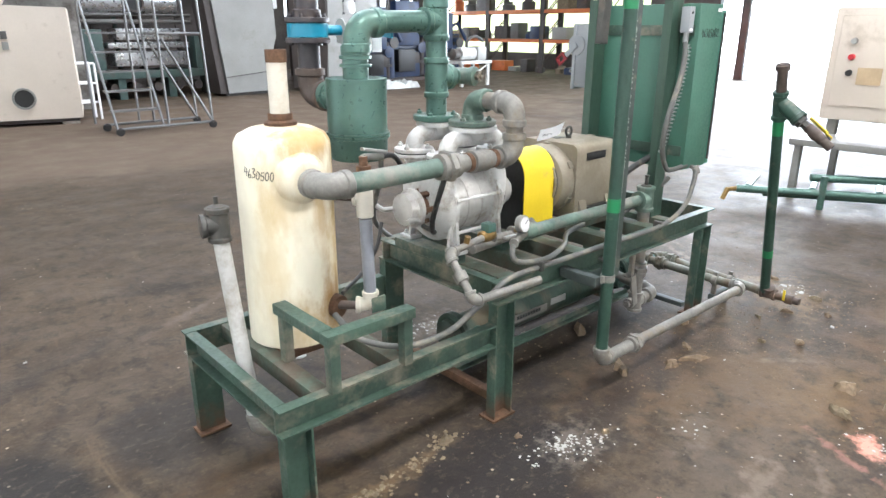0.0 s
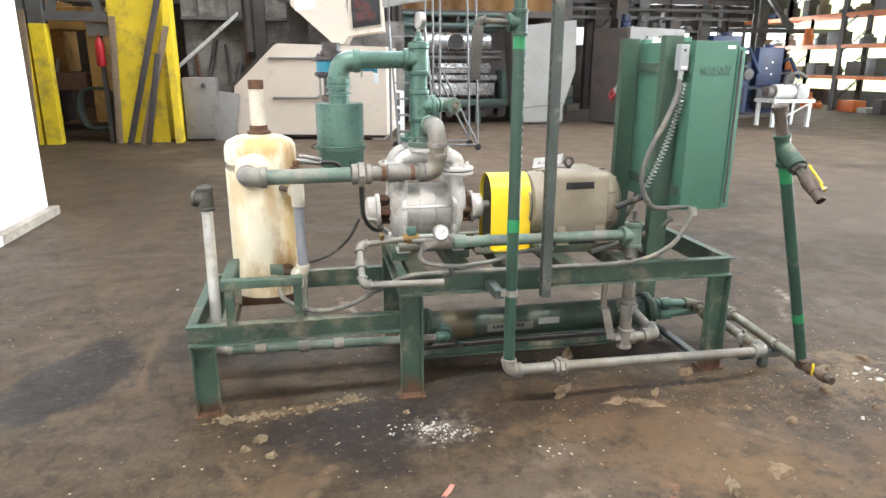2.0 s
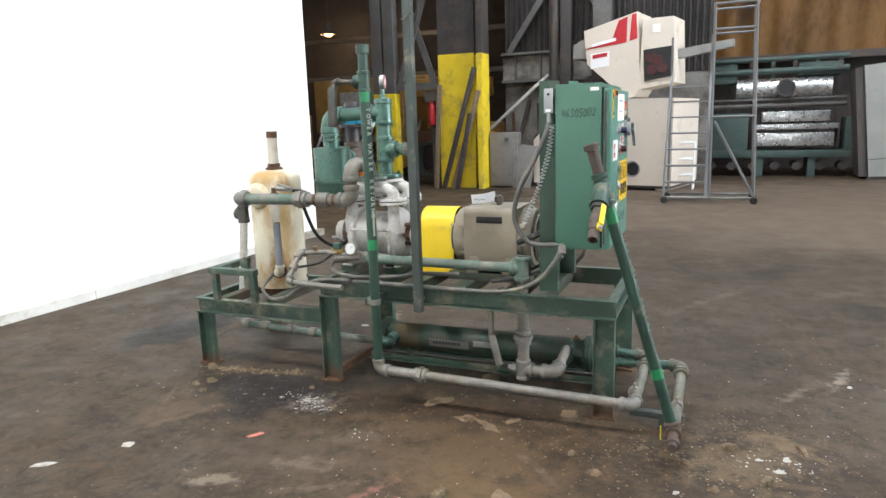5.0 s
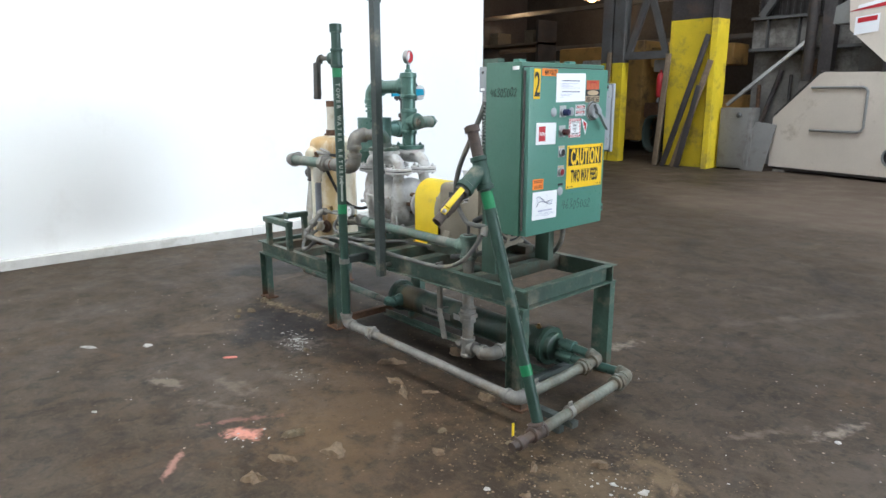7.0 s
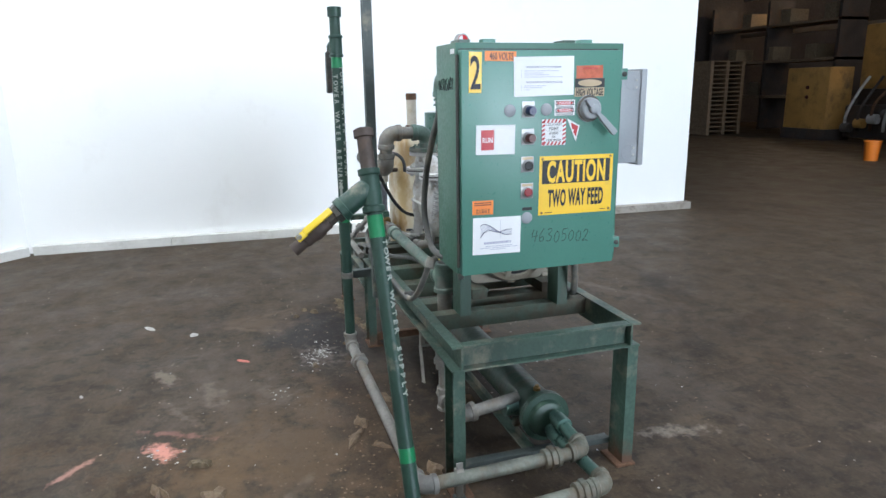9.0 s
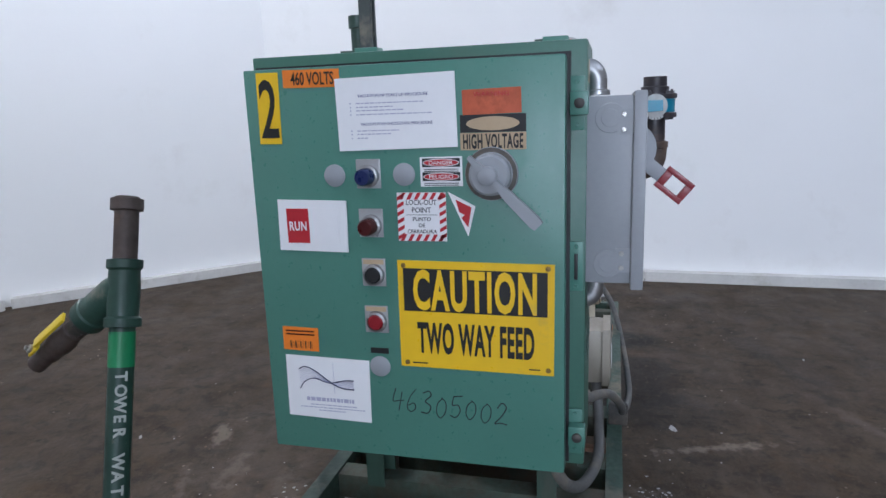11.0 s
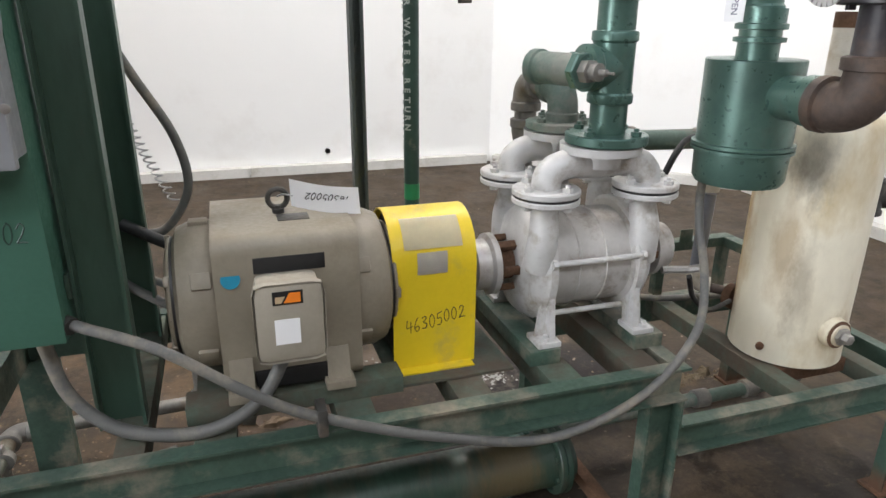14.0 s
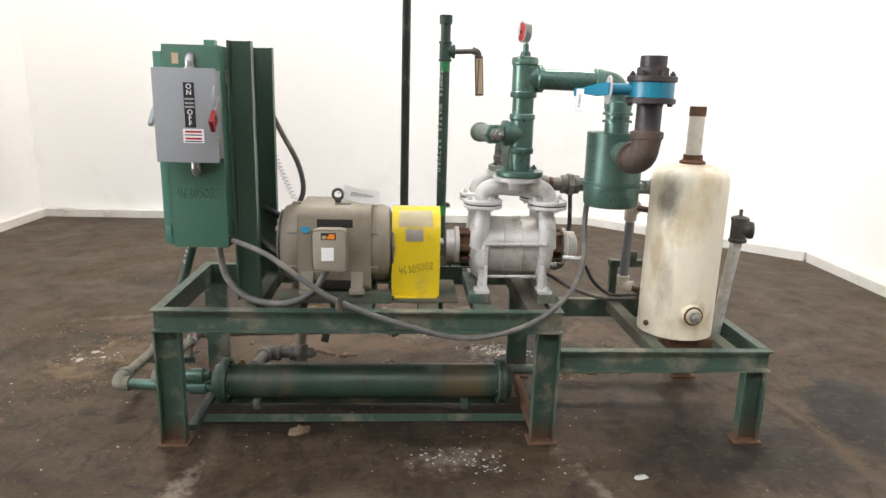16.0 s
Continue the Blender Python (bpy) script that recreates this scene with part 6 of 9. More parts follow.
tee(sm, (2.693, WY, 0.165), (0, 0, 1), (1, 0, 0), WR * 1.15, GALV, 1.8)
pipe(sm, (2.73, WY, 0.165), (2.83, WY, 0.165), WR, GALV)
elbow(sm, (2.870, WY, 0.165), (-1, 0, 0), (0, 1, 0.15), WR * 1.2, GALV)
pipe(sm, (2.870, WY + 0.04, 0.17), (2.870, 2.03, 0.205), WR, GALV)
part("plug", lathe(bmnew(), (2.66, WY, 0.165), (-1, 0, 0), [(0.028, 0), (0.028, 0.03), (0.018, 0.032), (0.018, 0.05)], 8), GALV, sm)
coupling(sm, (1.80, WY, WZ + 0.008), (1, 0, 0), WR, PIPE_DUSTY, 1.2)
pipe(sm, (1.60, WY, WZ + 0.02), (1.80, WY, WZ + 0.008), 0.017, GALV)
tee(sm, (1.735, WY, WZ + 0.022), (1, 0, 0), (0, -1, 0), 0.019, GALV, 1.8)
bv = part("ball_valve", lathe(bmnew(), (1.53, WY + 0.005, 0.758), (1, 0, 0), [(0.018, 0), (0.022, 0.004), (0.026, 0.03), (0.026, 0.05), (0.022, 0.07), (0.018, 0.075)], 14), BRASS, sm, "brass solenoid valve")
part("valve_bonnet", box(bmnew(), 1.548, WY - 0.022, 0.775, 1.592, WY + 0.022, 0.812, 0.006), PIPE_GREEN, bv)
gz = part("dial_gauge", lathe(bmnew(), (1.696, 1.712, 0.792), (0.1, -1, 0.15), [(0.03, 0), (0.036, 0.003), (0.036, 0.026), (0.031, 0.03), (0.031, 0.026)], 28), STEEL, sm, "small steel dial gauge")
part("dial_face", lathe(bmnew(), (1.6987, 1.6855, 0.796), (0.1, -1, 0.15), [(0.031, 0), (0.031, 0.001)], 28), PAPER, gz, "white dial face")
part("needle", tube(bmnew(), [(1.700, 1.683, 0.797), (1.716, 1.684, 0.812)], 0.0012, 5), BLACK, gz)
part("gauge_stem", cyl(bmnew(), (1.70, 1.72, 0.77), (1.72, WY, WZ + 0.02), 0.011, seg=10), BRASS, sm)
tube_line = [(1.735, WY - 0.04, WZ + 0.022), (1.66, 1.70, 0.735), (1.61, 1.66, 0.74)]
part("valve_body", tube(bmnew(), tube_line, 0.019, 12), GALV, sm)
part("valve_handle", box(bmnew(), 1.56, 1.655, 0.765, 1.62, 1.672, 0.778, 0.004), STEEL, sm)
cable(sm, [(1.61, 1.665, 0.735), (1.592, 1.648, 0.70), (1.62, 1.640, 0.668), (1.72, 1.63, 0.652), (1.82, 1.635, 0.650), (1.98, 1.70, 0.648), (2.10, 1.78, 0.655), (2.3, 1.84, 0.648)], 0.011, CONDUIT, "hose")
# small galvanised offset on the near side of the step
pipe(sm, (1.69, 1.590, 0.590), (1.345, 1.590, 0.598), 0.0165, GALV)
elbow(sm, (1.325, 1.590, 0.600), (1, 0, 0), (0, 0.45, 0.7), 0.0165, GALV)
pipe(sm, (1.325, 1.605, 0.625), (1.325, 1.70, 0.725), 0.0150, GALV)
coupling(sm, (1.325, 1.655, 0.675), (0, 0.7, 0.72), 0.019, GALV, 1.0)
elbow(sm, (1.325, 1.725, 0.748), (0, -0.7, -0.7), (1, 0.1, 0), 0.0165, GALV)
pipe(sm, (1.35, 1.728, 0.748), (1.53, 1.755, 0.757), 0.0140, GALV)
part("stop_valve", tube(bmnew(), [(1.43, 1.742, 0.752), (1.43, 1.73, 0.79)], 0.012, 8), BRASS, sm)
# pipe under the pump, and drains
pipe(sm, (1.52, 1.80, 0.70), (1.95, 1.86, 0.69), 0.018, GALV)
elbow(sm, (1.98, 1.865, 0.69), (-1, 0, 0), (0, 1, 0.3), 0.018, GALV)
part("shut_off", lathe(bmnew(), (1.84, 1.845, 0.69), (1, 0.1, 0), [(0.02, 0), (0.028, 0.004), (0.028, 0.05), (0.02, 0.054)], 8), IRON, sm)

# ---- heat exchanger under the frame ----
HY, HH, HR = 2.098, 0.166, 0.082
hx = thing("heat_exchanger", (2.35, HY, 0.055), "dark green rust-streaked tubular heat exchanger on rails under the frame", "heat exchanger")
HXM = mat("rust_streaked_green_shell", (0.024, 0.052, 0.036), 0.42, 0, 0.4, 4, 60, 0.2, (0.09, 0.07, 0.045), 0.30, 3.6, (1.6, 0.5, 0.5), band=(1.86, 0.10, (0.14, 0.085, 0.035)))
part("shell", lathe(bmnew(), (1.72, HY, HH), (1, 0, 0), [(HR, 0), (HR, 1.25)], 36), HXM, hx)
for x0, s in ((1.722, -1), (2.965, 1)):
    flange(hx, (x0, HY, HH), (s, 0, 0), 0.106, 0.020, HXM, 8, "end_flange", 0.2)
    part("bonnet", lathe(bmnew(), (x0 + s * 0.02, HY, HH), (s, 0, 0), [(0.106, 0), (0.106, 0.016), (0.08, 0.018), (0.075, 0.045), (0.05, 0.055)], 32), HXM, hx)
pl = part("nameplate", box(bmnew(), 2.02, HY - 0.079, HH - 0.022, 2.28, HY - 0.0765, HH + 0.022, 0, Matrix.Translation((0, -0.006, 0.0))), BOX_DULL, hx, "dull metal nameplate with worn lettering")
for k in range(9):
    part("print_bar", box(bmnew(), 2.05 + 0.02 * k, HY - 0.0866, HH - 0.006, 2.064 + 0.02 * k, HY - 0.0850, HH + 0.012), INK, pl)
part("second_plate", box(bmnew(), 2.31, HY - 0.0845, HH + 0.0, 2.43, HY - 0.082, HH + 0.035), LABEL_GREY, hx, "small blank plate")
for x in (1.78, 2.870):
    part("nozzle", lathe(bmnew(), (x, HY - 0.06, HH), (0, -1, 0), [(0.045, 0), (0.04, 0.03), (0.036, 0.05), (0.036, 0.075)], 18), PIPE_GREEN, hx)
elbow(hx, (1.78, 1.955, 0.158), (0, 1, 0), (-1, 0, 0.05), 0.024, PIPE_GREEN)
pipe(hx, (1.75, 1.955, 0.158), (1.60, 1.955, 0.160), 0.022, GALV)
for x in (1.86, 2.82):
    part("saddle", box(bmnew(), x, HY - 0.075, 0.055, x + 0.03, HY + 0.075, 0.10, 0.003), GREEN_LEG, hx)
part("top_plug", lathe(bmnew(), (2.91, HY, HH + 0.08), (0, 0, 1), [(0.016, 0), (0.016, 0.012), (0.009, 0.013), (0.009, 0.024)], 8), BRASS, hx)
bk = thing("loose_angle_bracket", (2.53, 1.70, 0.0), "short galvanised angle bracket hanging off the frame's underside", "bracket")
bm = box(bmnew(), -0.020, -0.003, -0.17, 0.020, 0.003, 0, 0.001, Matrix.Translation((2.54, 1.690, 0.362)) @ Matrix.Rotation(radians(-14), 4, "Y"))
box(bm, -0.020, 0.003, -0.006, 0.020, 0.05, 0, 0.001, Matrix.Translation((2.54, 1.690, 0.362)) @ Matrix.Rotation(radians(-14), 4, "Y"))
box(bm, 2.52, 1.69, 0.36, 2.545, 1.71, HZ - CH + 0.01, 0.001)
part("bracket_plate", bm, GALV, bk)

# ---- tower water lines at the cabinet end ----
twr = thing("tower_water_return_pipe", (1.955, 1.452, 0.16), "dark green upright water return pipe with white stencilled words", "pipe")
PX, PY, PRR = 1.955, 1.452, 0.0255
pipe(twr, (PX, PY, 0.215), (PX, PY, 1.64), PRR, POLE_GREEN)
tee(twr, (PX, PY, 1.700), (0, 0, 1), (-1, 0, 0), PRR, POLE_GREEN, 2.0)
pipe(twr, (PX, PY, 1.74), (PX, PY, 1.85), PRR, POLE_GREEN)
coupling(twr, (PX, PY, 1.855), (0, 0, 1), PRR, POLE_GREEN, 0.9)
for z in (1.60, 0.845):
    part("bright_band", cyl(bmnew(), (PX, PY, z), (PX, PY, z + (0.055 if z < 1 else 0.06)), PRR + 0.001), BRIGHT_GREEN, twr, "bright green painted band")
elbow(twr, (PX, PY, 0.185), (0, 0, 1), (1, 0, 0), PRR * 1.05, GALV)
pipe(twr, (PX + 0.04, PY, 0.185), (2.17, PY, 0.186), PRR, GALV)
union(twr, (2.205, PY, 0.186), (1, 0, 0), PRR, GALV)
pipe(twr, (2.235, PY, 0.186), (3.245, PY + 0.006, 0.166), PRR * 0.92, GALV, "long galvanised floor pipe")
elbow(twr, (3.290, PY + 0.006, 0.165), (-1, 0, 0), (0, 1, 0), PRR * 1.05, GALV)
pipe(twr, (3.290, PY + 0.05, 0.165), (3.288, 2.05, 0.178), PRR * 0.95, PIPE_WORN)
union(twr, (3.289, 1.96, 0.176), (0, 1, 0), PRR, PIPE_WORN)
elbow(twr, (3.287, 2.098, 0.180), (0, -1, 0), (-1, 0, 0.1), PRR * 1.05, PIPE_WORN)
pipe(twr, (3.25, 2.098, 0.184), (3.04, 2.098, 0.20), PRR * 0.95, PIPE_GREEN)
coupling(twr, (3.10, 2.098, 0.196), (1, 0, 0), PRR, PIPE_GREEN, 1.3)
for k, ch in enumerate("TOWER WATER RETURN"):
    if ch != " ":
        text("stencil_letter", ch, 0.029, Matrix.Translation((PX + 0.0222, PY - 0.0128, 1.560 - 0.0298 * k)) @ Matrix.Rotation(radians(60), 4, "Z") @ FACE_A @ pose(0, 0, 0, 0, 0, -90), LETTER_WHITE, twr, depth=0.001, bold=0.03)
        text("stencil_letter", ch, 0.029, Matrix.Translation((PX + 0.0181, PY + 0.0181, 1.600 - 0.0298 * k)) @ Matrix.Rotation(radians(-45), 4, "Z") @ FACE_B @ pose(0, 0, 0, 0, 0, -90), LETTER_WHITE, twr, depth=0.001, bold=0.03)
part("stencil_arrow", extrude(bmnew(), [(-0.006, -0.07), (0.006, -0.07), (0.006, 0.03), (0.014, 0.03), (0, 0.06), (-0.014, 0.03), (-0.006, 0.03)], -0.001, 0.001, "xz", Matrix.Translation((PX + 0.0222, PY - 0.0128, 0.99)) @ Matrix.Rotation(radians(60), 4, "Z")), LETTER_WHITE, twr, "white stencilled arrow")
# thermometer well on the side
pipe(twr, (PX - 0.05, PY, 1.700), (PX - 0.16, PY - 0.004, 1.706), 0.0125, IRON, "thin dark side pipe")
elbow(twr, (PX - 0.172, PY - 0.004, 1.706), (1, 0, 0), (0, 0, -1), 0.0125, IRON)
tw = thing("flow_sight_gauge", (1.783, 1.448, 1.48), "dark tubular thermometer with a clear face hanging from the side pipe", "gauge")
part("gauge_case", box(bmnew(), -0.021, -0.014, -0.20, 0.021, 0.012, 0.0, 0.004, Matrix.Translation((1.783, 1.448, 1.682)) @ Matrix.Rotation(radians(3), 4, "Y")), IRON, tw)
fc = part("gauge_face", box(bmnew(), -0.016, 0.0122, -0.19, 0.016, 0.0135, -0.012, 0, Matrix.Translation((1.783, 1.448, 1.682)) @ Matrix.Rotation(radians(3), 4, "Y")), SIGN_TAN, tw, "tan scale face")
part("glass_tube", cyl(bmnew(), (1.786, 1.463, 1.50), (1.783, 1.463, 1.665), 0.003, seg=8), GLASS_GREY, tw)
twr.location += V((0.014, 0.010, 0))
tw.location += V((0.010, 0.0, 0))
# clamp and stub of strut
cl = thing("pipe_clamp", (1.93, 1.50, 0.55), "galvanised pipe clamp on a short strut arm fixed to the frame", "pipe clamp")
part("strut_arm", box(bmnew(), 1.885, 1.462, 0.535, 1.925, 1.645, 0.575, 0.002), STRUT, cl)
bm = lathe(bmnew(), (PX, PY, 0.55), (0, 0, 1), [(PRR + 0.001, 0), (PRR + 0.004, 0.001), (PRR + 0.004, 0.029), (PRR + 0.001, 0.03)], 20)
box(bm, PX - 0.045, PY - 0.006, 0.55, PX - 0.02, PY + 0.006, 0.58, 0.002)
part("clamp_strap", bm, GALV, cl)
cl.location += V((0.014, 0.010, 0))
# upright strut
ss = thing("upright_strut", (2.170, 1.575, 0.50), "tall slotted grey-green steel strut bolted upright to the frame", "steel strut")
ux, uy = 2.170, 1.575
bm = extrude(bmnew(), [(ux - 0.021, uy - 0.021), (ux + 0.021, uy - 0.021), (ux + 0.021, uy + 0.021), (ux + 0.011, uy + 0.021), (ux + 0.011, uy + 0.017), (ux + 0.0175, uy + 0.017), (ux + 0.0175, uy - 0.0175), (ux - 0.0175, uy - 0.0175), (ux - 0.0175, uy + 0.017), (ux - 0.011, uy + 0.017), (ux - 0.011, uy + 0.021), (ux - 0.021, uy + 0.021)], 0.495, 3.05, "xy")
part("strut_channel", bm, STRUT, ss, angle=20)
for k in range(52):
    z = 0.52 + 0.0485 * k
    part("slot", box(bmnew(), ux - 0.0217, uy - 0.007, z, ux - 0.0208, uy + 0.007, z + 0.026), BLACK, ss)
part("mounting_bolt", lathe(bmnew(), (ux, uy + 0.02, 0.555), (0, 1, 0), [(0.012, 0), (0.012, 0.05)], 6), STEEL, ss)
cable(ss, [(ux + 0.024, uy - 0.02, 2.02), (ux, uy - 0.04, 1.985), (ux - 0.03, uy - 0.02, 1.995), (ux + 0.005, uy + 0.03, 1.975), (ux + 0.05, uy, 2.02), (ux + 0.055, uy - 0.01, 2.14)], 0.003, RUBBER, "wire_tie")

# slanting supply line with a strainer
sup = thing("tower_water_supply_pipe", (3.49, 1.40, 0.09), "dark green leaning water supply pipe with a brass strainer valve", "pipe")
F, T = V((3.480, 1.412, 0.115)), V((3.110, 1.360, 1.378))
d = (T - F).normalized()


def on(z):
    return F + (T - F) * ((z - F.z) / (T.z - F.z))


pipe(sup, F, on(1.13), PRR, POLE_GREEN)
part("bright_band", cyl(bmnew(), on(0.34), on(0.385), PRR + 0.001), BRIGHT_GREEN, sup, "bright green painted band")
part("bright_band", cyl(bmnew(), on(1.035), on(1.105), PRR + 0.001), BRIGHT_GREEN, sup, "bright green painted band")
pipe(sup, on(1.22), T, PRR * 0.96, BROWN_PIPE, "dark brown pipe stub")
coupling(sup, on(1.362), d, PRR, BROWN_PIPE, 0.55)
sb = V((0.02, -0.80, -0.60)).normalized()
c0 = on(1.182)
bm = lathe(bmnew(), c0 - d * 0.072, d, [(0.026, 0), (0.037, 0.002), (0.037, 0.019), (0.031, 0.024), (0.033, 0.072), (0.031, 0.120), (0.036, 0.125), (0.036, 0.142), (0.026, 0.144)], 24)
lathe(bm, c0 + d * 0.018, sb, [(0.030, 0), (0.036, 0.03), (0.036, 0.105), (0.040, 0.108), (0.040, 0.130), (0.028, 0.132)], 24)
part("strainer_body", bm, POLE_GREEN, sup, "dark green painted strainer body")
c = c0 + d * 0.018 + sb * 0.130
part("strainer_cap", lathe(bmnew(), c, sb, [(0.026, 0), (0.033, 0.002), (0.033, 0.020), (0.022, 0.022), (0.022, 0.050)], 6), IRON, sup)
part("drain_valve", lathe(bmnew(), c + sb * 0.045, sb, [(0.020, 0), (0.025, 0.004), (0.025, 0.028), (0.029, 0.036), (0.029, 0.062), (0.025, 0.070), (0.025, 0.098), (0.021, 0.102), (0.021, 0.148), (0.016, 0.148), (0.016, 0.11)], 16), BROWN_PIPE, sup, "tarnished brass drain valve")
side = V((0.62, -0.25, 0.60))
side = (side - sb * side.dot(sb)).normalized()
wide = sb.cross(side).normalized()
hm = Matrix(((sb.x, wide.x, side.x, 0), (sb.y, wide.y, side.y, 0), (sb.z, wide.z, side.z, 0), (0, 0, 0, 1)))
hb = box(bmnew(), -0.055, -0.012, 0.036, 0.055, 0.012, 0.044, 0.0035, Matrix.Translation(c + sb * 0.075) @ hm)
box(hb, 0.050, -0.013, 0.030, 0.085, 0.013, 0.037, 0.003, Matrix.Translation(c + sb * 0.075) @ hm)
part("yellow_handle", hb, YELLOW, sup, "yellow vinyl covered handle")
part("handle_nut", lathe(bmnew(), c + sb * 0.150 + side * 0.026, side, [(0.010, 0), (0.010, 0.016), (0.005, 0.018), (0.005, 0.024)], 6), STEEL, sup, "bright steel nut")
for k, ch in enumerate("TOWER WATER SUPPLY"):
    if ch != " ":
        p = on(1.018 - 0.0275 * k)
        n_ = V((1, 0.9, 0))
        n_ = (n_ - d * n_.dot(d)).normalized()
        xax = -d
        yax = n_.cross(xax)
        m = Matrix(((xax.x, yax.x, n_.x, p.x + n_.x * 0.0262), (xax.y, yax.y, n_.y, p.y + n_.y * 0.0262), (xax.z, yax.z, n_.z, p.z + n_.z * 0.0262), (0, 0, 0, 1)))
        text("stencil_letter", ch, 0.031, m, LETTER_WHITE, sup, depth=0.001, bold=0.03)
SXX = 3.488
tee(sup, (SXX, 1.392, 0.105), (0, 1, 0), d, PRR, BROWN_PIPE, 1.6)
pipe(sup, (SXX, 1.36, 0.103), (SXX + 0.004, 1.275, 0.100), 0.021, BROWN_PIPE)
part("end_valve", lathe(bmnew(), (SXX + 0.004, 1.30, 0.100), (0, -1, 0), [(0.024, 0), (0.028, 0.004), (0.028, 0.04), (0.02, 0.044), (0.02, 0.075), (0.014, 0.075)], 14), BROWN_PIPE, sup, "tarnished drain valve")
part("yellow_handle", box(bmnew(), SXX - 0.052, 1.285, 0.105, SXX - 0.047, 1.298, 0.165, 0.002, None), YELLOW, sup, "yellow handle")
pipe(sup, (SXX, 1.44, 0.107), (SXX - 0.003, 2.05, 0.148), PRR * 0.95, PIPE_WORN)
union(sup, (SXX - 0.003, 2.00, 0.145), (0, 1, 0), PRR, PIPE_WORN)
elbow(sup, (SXX - 0.004, 2.098, 0.150), (0, -1, 0), (-1, 0, 0), PRR * 1.05, PIPE_WORN)
pipe(sup, (SXX - 0.05, 2.098, 0.150), (3.04, 2.098, 0.132), PRR * 0.95, PIPE_GREEN)
coupling(sup, (3.11, 2.098, 0.134), (1, 0, 0), PRR, PIPE_GREEN, 1.5)
pc = thing("strut_pipe_support", (3.39, 1.60, 0.0), "short black strut with two galvanised clamps holding the floor pipes", "pipe clamp")
bm = box(bmnew(), 3.27, 1.598, 0.055, 3.52, 1.640, 0.085, 0.003)
box(bm, 3.405, 1.60, 0.0, 3.445, 1.638, 0.056, 0.003)
part("strut_bar", bm, STRUT, pc)
for x, z in ((3.290, 0.168), (3.487, 0.122)):
    bm = lathe(bmnew(), (x, 1.605, z), (0, 1, 0), [(PRR - 0.002, 0), (PRR + 0.004, 0.001), (PRR + 0.004, 0.027), (PRR - 0.002, 0.028)], 20)
    box(bm, x - 0.004, 1.607, z + 0.024, x + 0.004, 1.631, z + 0.05, 0.001)
    box(bm, x - 0.008, 1.607, 0.08, x + 0.008, 1.631, z - 0.018, 0.001)
    part("clamp_strap", bm, GALV, pc)

# ---- pipes at the tank ----
dr = thing("drain_stack", (0.63, 2.07, 0.12), "weathered pale drain pipe with iron top beside the tank", "pipe")
pipe(dr, (0.637, 1.975, 0.205), (0.627, 2.085, 0.86), 0.0265, STACK_GREY)
tee(dr, (0.626, 2.090, 0.915), (0, 0, 1), (-1, 0.2, 0), 0.031, IRON, 1.9)
part("top_cap", lathe(bmnew(), (0.626, 2.090, 0.965), (0, 0, 1), [(0.036, 0), (0.03, 0.012), (0.012, 0.016), (0.008, 0.02), (0.008, 0.045)], 14), IRON, dr)
elbow(dr, (0.638, 1.962, 0.180), (0, 0.12, 1), (0.9, 0, 0), 0.028, GALV)
pipe(dr, (0.68, 1.96, 0.178), (1.62, 1.955, 0.160), 0.024, PIPE_DUSTY)
for x in (0.84, 1.05, 1.22):
    coupling(dr, (x, 1.959, 0.178 - (x - 0.68) * 0.019), (1, 0, 0), 0.025, GALV, 1.1)
sg = thing("level_column", (1.065, 1.868, 0.56), "grey and white plastic pipe column joined to the tank", "pipe")
pipe(sg, (1.068, 1.862, 0.60), (1.062, 1.868, 0.90), 0.0225, PVC_GREY, "grey plastic pipe")
coupling(sg, (1.062, 1.868, 0.965), (0, 0, 1), 0.0225, PVC_WHITE, 2.6)
tee(sg, (1.061, 1.868, 0.975), (0, 0, 1), (-0.55, 0.8, 0), 0.021, PVC_WHITE, 1.8)
pipe(sg, (1.045, 1.885, 0.975), (0.985, 1.975, 0.975), 0.014, BROWN_PIPE)
pipe(sg, (1.062, 1.868, 1.00), (1.062, 1.868, 1.075), 0.022, PVC_WHITE)
part("rusty_top", lathe(bmnew(), (1.062, 1.868, 1.07), (0, 0, 1), [(0.027, 0), (0.027, 0.018), (0.016, 0.02), (0.016, 0.05)], 10), RUSTY, sg)
elbow(sg, (1.068, 1.862, 0.575), (0, 0, 1), (-0.75, 0.6, 0), 0.0225, PVC_WHITE)
pipe(sg, (1.04, 1.884, 0.572), (0.98, 1.955, 0.568), 0.016, BROWN_PIPE)
lv = thing("lever_valve", (1.14, 1.90, 1.10), "small steel lever valve with a short hose behind the pipe", "valve")
part("lever", box(bmnew(), -0.055, -0.012, -0.006, 0.05, 0.012, 0.006, 0.004, Matrix.Translation((1.13, 1.895, 1.128)) @ Matrix.Rotation(radians(12), 4, "Y")), STEEL, lv)
part("valve_body", tube(bmnew(), [(1.063, 1.87, 1.115), (1.10, 1.885, 1.112), (1.17, 1.91, 1.10)], 0.013, 10), STEEL, lv)
cable(lv, [(1.17, 1.91, 1.10), (1.23, 1.93, 1.095), (1.28, 1.95, 1.06), (1.31, 1.95, 1.00)], 0.010, RUBBER, "hose")
